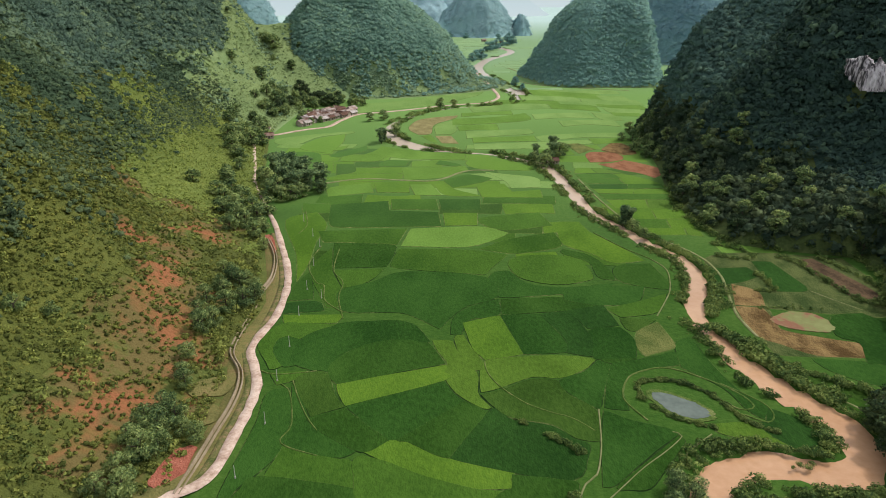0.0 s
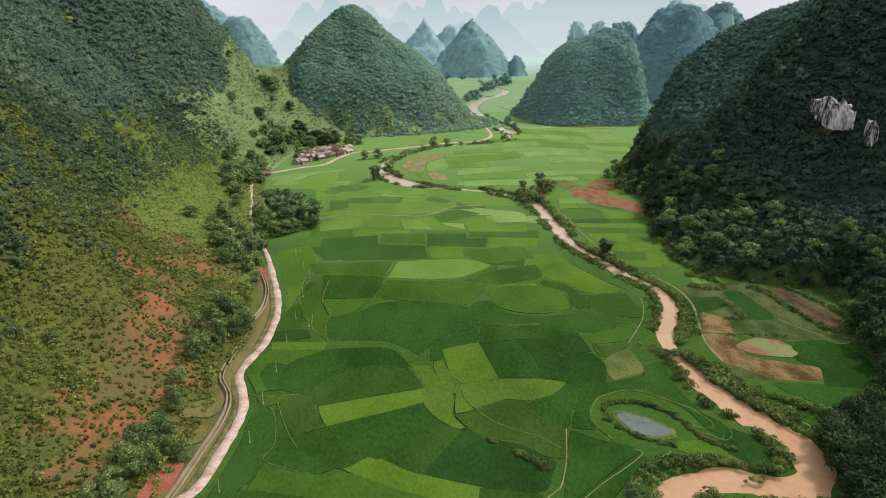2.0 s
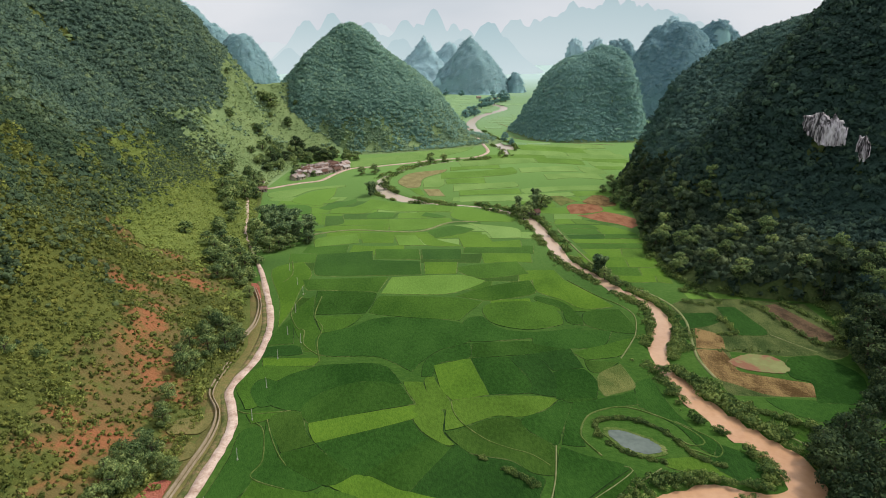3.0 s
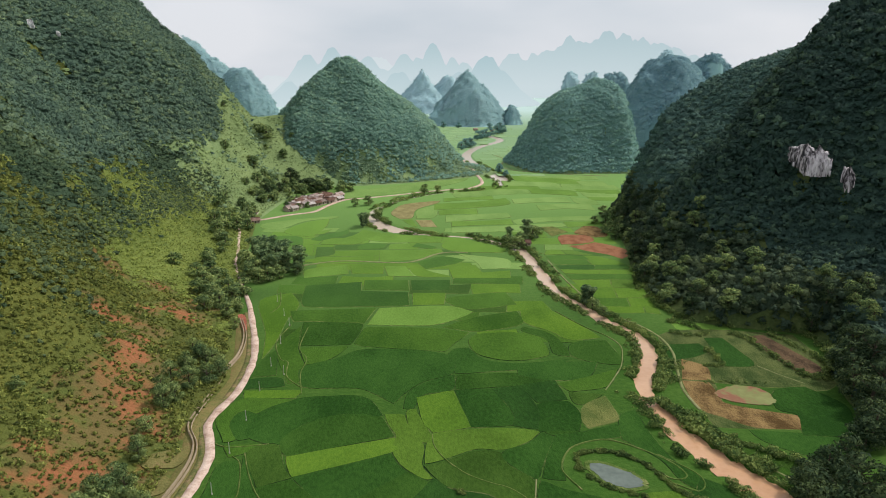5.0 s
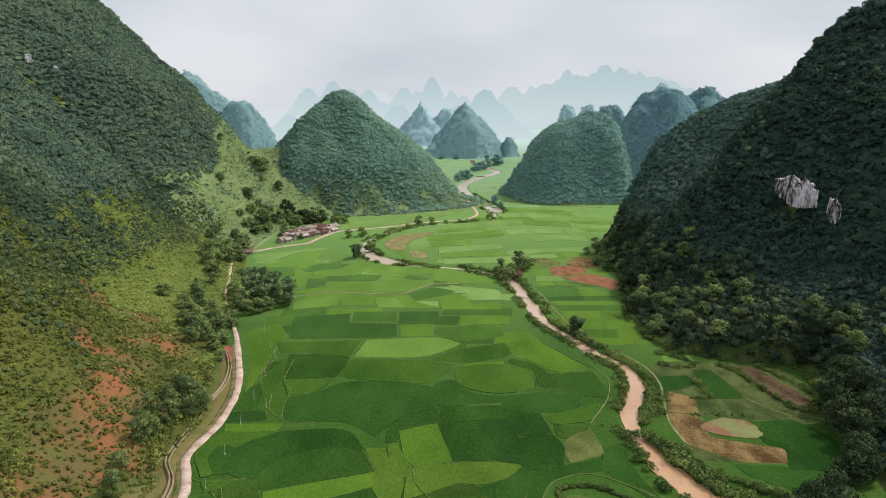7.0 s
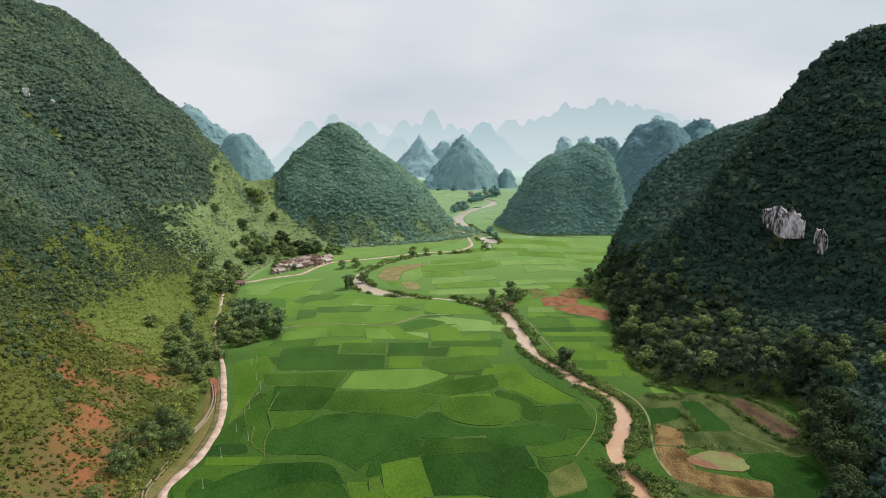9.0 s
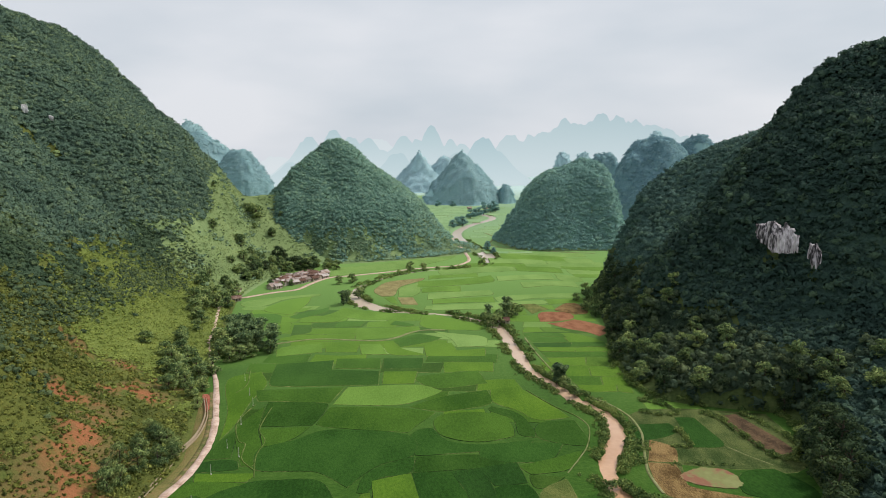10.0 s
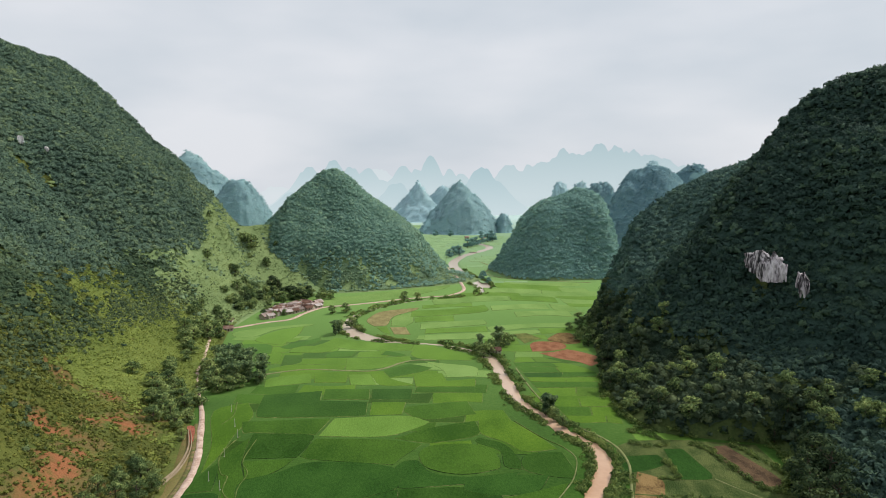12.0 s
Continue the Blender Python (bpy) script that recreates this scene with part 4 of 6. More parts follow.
for label, wide, pts in (
    ("pale footpath across the rice fields", 0.36, [(10, 106), (12.7, 111.7), (15.4, 114.3), (17.3, 119.6), (18.7, 125.3), (20.5, 135.9)]),
    ("pale footpath on a bund", 0.24, [(16.2, 107.6), (19.1, 110.4), (25.2, 116.4), (31.4, 121.6), (36, 126.3), (34.5, 127.8)]),
    ("pale footpath on a bund", 0.3, [(34.1, 118.3), (35.6, 121.4), (37.8, 123.2), (42.6, 127)]),
    ("pale footpath on the river's far bank", 0.7, [(73.5, 146), (77.2, 140), (80.3, 135), (83.6, 127)]),
    ("low pale wall beside the dry plots", 0.4, [(100.9, 198.9), (105, 192), (109.4, 185.8)]),
    ("pale track across the fields to the river", 1.7, [(-72.3, 320), (-62, 326), (-51, 329), (-33.4, 326.6), (-21.8, 325.4), (-13.7, 330.6), (-5.6, 341.8), (1.7, 346.4), (12.3, 346.2)]),
    ("narrow footpath between the fields", 0.4, [(47.5, 181.7), (52.8, 191.2), (57.4, 200.8), (60.9, 215.4), (58.7, 224.5)]),
    ("earth footpath along the river bank", 0.9, [(71.3, 169.4), (70.9, 176), (71.3, 184.1), (75.2, 201.1), (77.3, 210.6), (77.3, 223.6), (73.5, 235.1), (67.5, 244.8), (62, 255), (56, 295), (53, 330)]),
    ("pale footpath below the second hill", 2.2, [(160, 642), (120, 655), (78, 680), (62, 720), (72, 780), (64, 830)]),
):
    tagged(ribbon("footpath", curve_points(pts, 1.5), wide, 0.2, M_TRACK, lambda x, y: 0.0, 0.02, 0.22), label, "path", "", "structure")

# ---- rice fields ----
PLOTS, OUTLINES = [], []


def paddy(tone, *corners, high=None, kept=False):
    """One plot: a low slab of standing rice with a rounded outline and sloping sides."""
    p = np.array(corners)
    for edge in (212, 300, 400, 640):  # haze put into the tone: plots step lighter up the valley
        if p[:, 1].mean() > edge and not kept:
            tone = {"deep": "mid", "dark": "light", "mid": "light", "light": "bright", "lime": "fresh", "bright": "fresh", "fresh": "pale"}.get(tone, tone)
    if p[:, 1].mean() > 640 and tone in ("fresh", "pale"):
        tone = "hazed"
    area = 0.5 * np.sum(p[:, 0] * np.roll(p[:, 1], -1) - p[:, 1] * np.roll(p[:, 0], -1))
    if area < 0:
        p = p[::-1]
    n = len(p)
    into, away = [], []
    for i in range(n):
        u, w = p[i] - p[i - 1], p[(i + 1) % n] - p[i]
        bend = u @ w / (np.linalg.norm(u) * np.linalg.norm(w) + 1e-9)
        ease = (p[(i + 1) % n] - p[i - 1]) / 2
        into.append(ease if bend > 0.3 else u)
        away.append(ease if bend > 0.3 else w)
    out = []
    for i in range(n):
        q0, q1, m0, m1 = p[i], p[(i + 1) % n], away[i], into[(i + 1) % n]
        for t in (0.0, 0.25, 0.5, 0.75):
            out.append((2 * t**3 - 3 * t**2 + 1) * q0 + (t**3 - 2 * t**2 + t) * m0 + (3 * t**2 - 2 * t**3) * q1 + (t**3 - t**2) * m1)
    p = np.array(out)
    t = np.roll(p, -1, 0) - np.roll(p, 1, 0)
    t /= np.linalg.norm(t, axis=1, keepdims=True) + 1e-9
    out_way = np.stack([t[:, 1], -t[:, 0]], 1)
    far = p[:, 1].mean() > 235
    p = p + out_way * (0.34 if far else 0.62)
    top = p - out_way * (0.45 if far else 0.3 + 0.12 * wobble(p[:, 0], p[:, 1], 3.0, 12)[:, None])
    OUTLINES.append(p)
    m = len(p)
    high = high or 0.11 + 0.022 * math.sin(len(PLOTS) * 2.3)
    step = 3.0 if p[:, 1].mean() < 260 else 7.0
    inner = [Vector((gx, gy)) for gx in np.arange(p[:, 0].min(), p[:, 0].max(), step) for gy in np.arange(p[:, 1].min(), p[:, 1].max(), step)]
    flat, _, tris, _, _, _ = geometry.delaunay_2d_cdt([Vector(q) for q in top] + inner, [], [list(range(m))], 1, 1e-4)
    verts = [(v.x, v.y, high + 0.02 * float(wobble(v.x, v.y, 5, 9))) for v in flat]
    ring0 = len(verts)
    verts += [(*q, -0.05) for q in p]
    faces = [tuple(f) for f in tris] + [(ring0 + i, ring0 + (i + 1) % m, (i + 1) % m, i) for i in range(m)]
    me = bpy.data.meshes.new("rice_field")
    me.from_pydata(verts, [], faces)
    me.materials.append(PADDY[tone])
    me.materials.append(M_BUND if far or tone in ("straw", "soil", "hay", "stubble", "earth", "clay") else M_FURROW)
    me.polygons.foreach_set("material_index", [0] * len(tris) + [1] * m)
    words = {"deep": "deep green rice paddy", "dark": "dark green rice paddy", "mid": "green rice paddy", "olive": "olive green rice paddy", "light": "light green rice paddy", "lime": "yellow-green rice paddy", "bright": "bright green rice paddy", "fresh": "lighter yellow-green rice paddy", "hazed": "haze-pale green rice paddy", "pale": "pale yellow-green rice paddy", "straw": "dry straw-coloured field", "hay": "dry grassy olive field", "stubble": "brown stubbly harvested field", "earth": "dark brown ploughed field", "clay": "pale tan dry clay field", "soil": "bare reddish-brown ploughed field"}[tone]
    dry = tone in ("straw", "soil", "hay", "stubble", "earth", "clay")
    name = "rice_field" if not dry else "crop_field"
    ob = tagged(new(name, me), words + " plot edged by low earth bunds", "rice field" if not dry else "field", "fields on the valley floor")
    PLOTS.append(ob)
    return ob


paddy("dark", (-52.9, 156.5), (-52.6, 166.1), (-50.2, 171.9), (-43.8, 176.4), (-35.2, 177.8), (-27.3, 178.2), (-22.3, 175.1), (-18.2, 166.2), (-20.5, 166.2), (-24.3, 167.5), (-30.4, 167.1), (-37.5, 163.1), (-42.4, 156.6), (-42.6, 151.1), (-44.6, 152.1), (-47.4, 152.4))
paddy("mid", (-42.5, 150.5), (-42, 156), (-37.1, 162.5), (-30.3, 166.5), (-24.3, 166.8), (-20.4, 165.6), (-18.2, 164.7), (-14.2, 155.3), (-26.2, 151.1), (-40, 145.9))
paddy("dark", (-58.5, 160.9), (-59, 166.1), (-56.5, 168.6), (-53.1, 167.1), (-53.3, 158), (-52, 154.3), (-54.9, 154.3))
paddy("light", (-63.9, 166.4), (-59.6, 176), (-53.3, 176.3), (-44.4, 176), (-50.6, 171.6), (-53.2, 167.7), (-56.6, 169.3), (-59.2, 167), (-59, 160.9), (-55.2, 153.7), (-57.2, 152.4))
paddy("bright", (-39.8, 145.6), (-13.7, 154.4), (-14.4, 151.2), (-14.4, 147.7), (-36.7, 137.2), (-38.6, 141.7))
paddy("dark", (-36.3, 136.7), (-14.4, 147.2), (-12.3, 142.2), (-10, 139.1), (-24.5, 124.7), (-27.6, 126.3), (-32.2, 131.9))
paddy("mid", (-24.2, 124.5), (-9.5, 138.7), (-4.8, 134.8), (-13.7, 119.2), (-17.2, 121.1), (-21.8, 124.3))
paddy("deep", (-4.2, 134.6), (-2.2, 134.8), (0.7, 131.8), (9.1, 129.5), (12.7, 125.4), (15.5, 123.4), (14.5, 120), (10.7, 113.1), (-1.3, 115.2), (-12.9, 119))
paddy("bright", (-30.4, 121), (-27.4, 124.1), (-22, 123.9), (-13.7, 118.7), (-0.8, 114.5), (-1.7, 110.8), (-9.4, 110.6), (-18.2, 113.7), (-25.1, 117.6))
paddy("light", (-31.1, 119.7), (-25.1, 117.2), (-18.1, 113.4), (-9.4, 110.3), (-4, 109.5), (-7.4, 105.4), (-28.2, 105.4), (-31.5, 113.7), (-32.3, 118.1))
paddy("dark", (-50.1, 145.1), (-48.8, 145.1), (-46.2, 137.4), (-43.8, 131.2), (-40.4, 127), (-32.6, 121), (-36.8, 119.5), (-47.3, 123.7), (-47.9, 132.9))
paddy("olive", (-49.9, 147.1), (-47.1, 150.8), (-43.1, 150.3), (-40.2, 142.1), (-37.1, 136.7), (-43.7, 133.1), (-45.7, 137.4))
paddy("mid", (-43.6, 132.5), (-36.6, 135.8), (-32.3, 130.8), (-26.1, 124.7), (-31.2, 121.2), (-39.5, 126.8), (-43.6, 131.2))
paddy("light", (-47.7, 122.9), (-36.7, 118.8), (-32.9, 117.7), (-31.6, 110.5), (-49.1, 114), (-47.8, 119.5))
paddy("mid", (-50.1, 113.3), (-31.5, 110), (-28.8, 105.4), (-54.2, 105.3), (-52.7, 110))
paddy("dark", (-55.4, 141.6), (-51.3, 144.1), (-48.5, 132.9), (-48.1, 123.6), (-48.6, 119.5), (-51.4, 114), (-53.7, 110.3), (-54.7, 106.2), (-56.1, 107.4), (-55.7, 118.9), (-54.9, 130.7))
paddy("light", (-56.9, 150.7), (-47.9, 151.3), (-50.7, 147.6), (-54, 145.6))
paddy("mid", (-1.1, 114.1), (10.9, 112.3), (10.9, 110.8), (8.3, 105.4), (-6.6, 105.4), (-3.4, 109.2), (-1.2, 110.4))
paddy("lime", (-17.1, 166.9), (-12.1, 166.6), (-10.5, 159), (-6.4, 150.9), (-6.6, 142.2), (-3.9, 136.2), (-6, 136.8), (-11.4, 142.5), (-13.9, 149.8), (-13.2, 155.3), (-15.4, 161))
paddy("lime", (-11.2, 167.9), (-9, 170.1), (-7.5, 163.8), (-4.8, 156.4), (-5.5, 152.3), (-8.6, 154.2))
paddy("bright", (-8.7, 176.9), (1.7, 181.5), (6, 159.9), (-3.7, 157.3), (-6.4, 162.9))
paddy("lime", (-3.8, 156.2), (5.9, 158.5), (16.9, 159.1), (24.3, 157.4), (20.1, 152.6), (14, 149.1), (7.1, 149.4), (-0.2, 145.2), (-5.4, 142.7), (-5.2, 149.9))
paddy("olive", (-5.4, 141.3), (-0, 143.7), (6.9, 147.8), (12.9, 147.3), (14.2, 141.8), (19.8, 135.1), (17.9, 124.6), (13.4, 126), (9.3, 130.5), (1, 132.8), (-2.4, 136.4))
paddy("dark", (14, 147.6), (20.6, 151.5), (24.9, 156.8), (27.4, 155.1), (22.8, 142.3), (20.7, 136), (15.2, 142.3))
paddy("dark", (2.3, 181.9), (13.4, 182.7), (18, 167.3), (17.4, 161.2), (6.4, 159.9))
paddy("deep", (13.9, 182.7), (21.9, 184.6), (25.4, 170.6), (23.9, 159.1), (18, 160.9), (18.7, 168))
paddy("deep", (22.4, 185), (33.4, 188.4), (34.7, 176), (26, 174.3))
paddy("dark", (26, 172.6), (34.9, 174.6), (37, 167.4), (34.7, 158.3), (25.5, 158), (24.5, 158.8))
paddy("straw", (39.4, 172), (46.3, 177.8), (47.1, 165.9), (45.5, 163.1), (37.7, 159.5), (37.2, 164.3))
paddy("olive", (36.5, 180.2), (45.8, 178.9), (39.6, 173.3), (36.9, 174))
paddy("dark", (21.8, 135.3), (26.3, 131.8), (33, 129.1), (35.5, 127.3), (28.5, 121.4), (19.4, 112.7), (16.2, 110.8), (18.2, 121))
paddy("mid", (19.7, 111.8), (35.6, 126.3), (35.4, 123.9), (29.4, 116.5), (24.5, 110.8), (20.2, 110.5))
paddy("dark", (27.8, 154.9), (35.4, 157.1), (46, 161.3), (45.2, 155.5), (36.5, 153.2), (30.6, 149.5), (27.5, 142.8), (27, 135.8), (22.3, 136.5))
paddy("dark", (47.8, 165.6), (52.6, 169.1), (53.1, 155), (55.3, 142.4), (58.6, 137.7), (56.1, 132.6), (54.2, 135.9), (52.3, 144.4), (46.7, 152.2), (45.6, 154.6))
paddy("deep", (59, 136.4), (63, 132.8), (65, 126.6), (61, 123.4), (55.3, 126.1), (56.6, 131.1))
paddy("mid", (25.8, 158.3), (34.9, 157.7), (27.6, 156))
paddy("dark", (-46.6, 198.2), (-37.1, 204.8), (-26.7, 213.2), (-0.8, 209.1), (1.9, 194.3), (-6.9, 188.3), (-12, 181.5), (-15.5, 173.8), (-21.7, 180), (-27.6, 183.6), (-41.6, 183.6), (-45.2, 188.1))
paddy("light", (-50.7, 214), (-34.4, 215.6), (-38.9, 205.2), (-46, 200.4))
paddy("deep", (-54.5, 239.7), (-34.2, 238.6), (-32.1, 231.8), (-33.8, 217.6), (-51.5, 216.5))
paddy("mid", (-63, 252.6), (-28.5, 256), (-31.3, 238.6), (-54.7, 240.8), (-58.9, 240.8))
paddy("lime", (-27.2, 256), (-0.3, 258.9), (10.8, 251.7), (7.6, 246.6), (-5.4, 236.4), (-30, 236.9))
paddy("deep", (-63.5, 286.6), (-38.7, 292.5), (-37.2, 278.8), (-16.4, 276.7), (-15.1, 258.8), (-52.8, 257.2), (-60.1, 261.9))
paddy("mid", (-37.7, 295), (-17.5, 295.2), (-16.2, 279.7), (-36.4, 280.4))
paddy("deep", (-16.3, 295.2), (2.2, 295.3), (1.9, 279.9), (-15.2, 279.7))
paddy("light", (-14.5, 275.9), (0.1, 276), (-0.7, 260.2), (-13.6, 259.5))
paddy("dark", (1.9, 270.1), (26.4, 276.9), (29.4, 260.4), (10.4, 254.3), (1.4, 261.6))
paddy("mid", (-29.8, 234), (-5.5, 233), (8.2, 228.7), (2, 217.2), (-0.6, 211.4), (-26.4, 215.6), (-32.3, 218.1), (-30.8, 230.7))
paddy("mid", (9.2, 223.9), (14.1, 227.6), (27.9, 227.7), (34.1, 218.4), (34.6, 209.7), (31.8, 206.5), (22.3, 203.7), (12, 207.8), (8.5, 216.3))
paddy("dark", (3.2, 213.3), (7.6, 214.3), (12.5, 204.1), (23.7, 201.1), (40.8, 204.3), (33.9, 199), (10.6, 194.7), (3.1, 193.9), (0.5, 206.3))
paddy("deep", (29, 234.3), (37.8, 227.8), (41.4, 214.5), (41.4, 207), (36.8, 209.7), (36.1, 222), (28.7, 229.9))
paddy("light", (29.9, 253.1), (41.2, 255.8), (51.5, 235), (56.1, 223.6), (44.3, 221.5), (38.7, 229.9), (30.2, 238.9))
paddy("mid", (44.8, 218.5), (56.8, 221), (58.3, 205.2), (56.9, 200.4), (50.8, 201.7), (42.8, 207))
paddy("dark", (23.5, 199.8), (39.9, 202.1), (49.4, 202.1), (43.8, 190.8), (31.8, 188.8), (22.8, 192.3))
paddy("light", (33.9, 186.1), (46, 191.6), (54.7, 196.6), (48.8, 184.7), (37, 181))
paddy("mid", (3.5, 192.3), (22.5, 193.6), (31.6, 188.1), (33.1, 188.4), (22, 185.3), (2.7, 182.6))
paddy("dark", (1.4, 182.3), (-7.2, 179), (-9.8, 170.4), (-12.1, 170.4), (-11.2, 180), (-6.1, 187.1), (2.1, 192.3))
paddy("light", (-78.5, 265.3), (-67.5, 276.4), (-60.7, 259.9), (-61.6, 242), (-60.6, 219.9), (-61.6, 204.7), (-66.9, 229.4))
paddy("light", (-58.8, 215.5), (-55.1, 235), (-51.8, 214), (-46.5, 199.1), (-45.8, 188.1), (-48.6, 186.6), (-55.5, 203.8))
paddy("mid", (-61, 202), (-58.8, 213), (-54.2, 192.4), (-61.6, 191.2))
paddy("deep", (-62.2, 189.2), (-52.6, 190.4), (-49.5, 184.7), (-60.8, 182.8))
paddy("bright", (-60.5, 181.3), (-43.6, 181.7), (-44.6, 177.1), (-59.1, 176.7))
paddy("mid", (10.9, 244.8), (28.7, 252.4), (29.2, 237.8), (16.4, 230.9), (9.3, 229.8), (-1.4, 234.2))
paddy("light", (-67.9, 313.6), (-49.5, 321.4), (-46.5, 305.6), (-66.7, 298.5))
paddy("mid", (-48.1, 321.4), (-32.3, 319.1), (-29.9, 305.4), (-44.9, 305.6))
paddy("light", (-30.6, 319.1), (-20.1, 319.9), (-15, 301.5), (-27.2, 301.6))
paddy("mid", (-19, 319.9), (-13, 321.9), (-8.2, 310.8), (1.9, 302.2), (2, 300.3), (-13.4, 301.5))
paddy("deep", (-13.8, 325.1), (-9.4, 331.5), (-1, 338.1), (10.4, 331.2), (5.3, 323.7), (-9.5, 313.8))
paddy("lime", (6.3, 343.8), (18.3, 338.9), (32.7, 332), (32.6, 315.2), (18, 313.4), (15.3, 327.8))
paddy("mid", (1.3, 317.6), (15.3, 321.5), (17.9, 307.6), (31.6, 311.2), (30.9, 298.2), (3.4, 298.5))
paddy("mid", (-72.4, 325.9), (-69.4, 333.4), (-37.6, 339.8), (-35.6, 326.4), (-51.2, 329.9))
paddy("olive", (-71.7, 358.5), (-61.9, 358.3), (-59.6, 342.4), (-68.5, 335.7))
paddy("deep", (-48.6, 360.7), (-45.1, 368.5), (-32.6, 367), (-34.3, 355.3), (-48.2, 353.1))
paddy("deep", (-18.5, 358.9), (-16.1, 368.1), (-5, 358.7), (-6.9, 353.7))
paddy("light", (-36.3, 351.6), (-19.1, 352.6), (-2.3, 354.8), (-1.9, 345.1), (-13.8, 332.6), (-33.3, 326.4))
paddy("dark", (-83.1, 361.2), (-74.2, 363.7), (-71.3, 343.8), (-75.8, 338))
paddy("deep", (-110.1, 376.5), (-99.1, 386.4), (-85.5, 383.2), (-80.2, 362.5), (-95.1, 361.4), (-104, 361.5))
paddy("light", (-118.3, 420.3), (-101.4, 434.3), (-73.6, 447.1), (-73.7, 439.4), (-92.5, 428.7), (-102, 406.6), (-114.1, 406.8))
paddy("deep", (-99.2, 401.7), (-91.6, 425.1), (-77.5, 437.6), (-75.7, 411), (-79.1, 383.1), (-94.5, 390.7))
paddy("light", (-80.6, 396.6), (-70.7, 404.4), (-73.3, 391.9), (-79.8, 390.5))
paddy("deep", (-78, 375.9), (-77.1, 381.6), (-64.2, 397.9), (-60.1, 404.2), (-59.3, 390.1), (-72.5, 373.1))
paddy("light", (-51, 402.4), (-35.8, 392.8), (-18.2, 386.4), (-1.2, 383.2), (-2.3, 369.2), (-29.7, 369.6), (-33, 369.7), (-46.1, 375.4), (-51.5, 364.6), (-70.6, 364.9), (-55.4, 387.1))
paddy("mid", (0.6, 380.3), (18.7, 371.6), (33.3, 353), (30.5, 345.8), (6.2, 348.5), (-1.8, 358.6), (-0.7, 369.2))
paddy("light", (-104.4, 557.4), (-67, 565.7), (-20.2, 604.3), (16.7, 683.5), (21.8, 621.5), (-8.4, 570.5), (-31.2, 546.7), (-77.7, 514.8))
paddy("light", (-19.8, 974.3), (22.1, 991), (15.8, 819.1), (-6.8, 794.8))
paddy("deep", (75.5, 216.6), (89, 217.7), (89.4, 211.5), (83.5, 206.6), (74.9, 204.2))
paddy("deep", (93.2, 223.1), (99.1, 222.6), (100.2, 211.6), (100.9, 202.9), (98.6, 198.8), (90.6, 198.8), (91.6, 207.6))
paddy("hay", (100.2, 223.1), (104.1, 225.9), (107.3, 210.1), (108.5, 197.5), (100.7, 200.6), (100.8, 212.1))
paddy("earth", (109.7, 224.2), (115.5, 225.9), (117.8, 215.2), (120.9, 199.8), (119.5, 193.6), (112.1, 194), (110.2, 204.4))
paddy("stubble", (78.4, 204.2), (83.9, 198.3), (81.7, 188.4), (73.5, 189.2))
paddy("hay", (84.2, 197), (100.4, 197.9), (109.3, 185.7), (97.7, 183.7), (83, 188))
paddy("stubble", (73, 188), (80.3, 186.8), (80.1, 179), (80, 173.2), (89.9, 168.4), (96.7, 166), (95, 158.7), (82.5, 159.9), (75.8, 165.6), (71.9, 169.7), (71.9, 179.7))
paddy("dark", (98.3, 181.4), (108.2, 183.7), (113.5, 172.6), (110.1, 162.5), (105.6, 155.7), (93.3, 155.7), (97.5, 166.4), (93.7, 170.4))
paddy("dark", (80.1, 158), (93.6, 156.3), (104.1, 153.4), (97.2, 142.4), (87.8, 147.1), (81.9, 152.7))
paddy("light", (76.5, 142), (80.5, 140), (82.5, 130.5), (79, 135.5))
paddy("deep", (53.7, 130.8), (59.3, 131.5), (63.4, 127.7), (64.6, 122.3), (60.8, 120.9), (56.4, 125))
paddy("lime", (44.6, 130.3), (52.4, 130.8), (56.5, 126.5), (58.5, 123.6), (51.2, 125), (44.7, 127.7))
paddy("soil", (66.6, 380.1), (70.6, 388), (77.6, 389), (84.7, 386.5), (87.5, 379), (84.6, 369.6), (73.9, 364.5), (66, 364))
paddy("soil", (69, 361), (77.3, 363), (86, 369.5), (92.5, 363.5), (100.2, 351.5), (98.8, 341), (92, 332.5), (86.6, 341.5), (76.9, 349.5))
paddy("stubble", (79, 392.5), (84, 405), (90.6, 416), (97, 409), (97.7, 386), (89, 381.5))
paddy("straw", (59.9, 410.8), (69, 412), (76, 396), (70, 391), (64, 384))
# the strips between the bank path and the dark hill's foot
bands = random.Random(23)
sides = [(249, 67.5, 85.5), (258, 65, 86.3), (270, 63, 87.2), (283, 60.5, 88.4), (296, 58.8, 89.8), (305, 57.6, 91), (313, 56.6, 91.8), (322, 55.4, 91.6), (333, 54, 86.5), (341, 53, 79), (352, 56, 70)]
for (y0, w0, e0), (y1, w1, e1), rice in zip(sides, sides[1:], ("bright", "light", "bright", "bright", "light", "bright", "mid", "light", "light", "bright")):
    cut = bands.uniform(0.35, 0.7)
    a, b = w0 + (e0 - w0) * cut, w1 + (e1 - w1) * (cut + 0.08)
    k = [bands.uniform(-1.3, 1.3) for _ in range(3)]
    paddy(rice, (w0, y0 + k[0]), (a, y0 + k[1]), (b, y1 - 0.8 + k[1]), (w1, y1 - 0.8 + k[0]), kept=True)
    paddy({"bright": "lime", "light": "bright", "mid": "light"}[rice] if bands.random() < 0.6 else rice, (a + 0.5, y0 + k[1]), (e0, y0 + k[2]), (e1, y1 - 0.8 + k[2]), (b + 0.5, y1 - 0.8 + k[1]), kept=True)
paddy("clay", (-19.5, 433), (-9, 433), (-4.6, 410), (-15, 411))
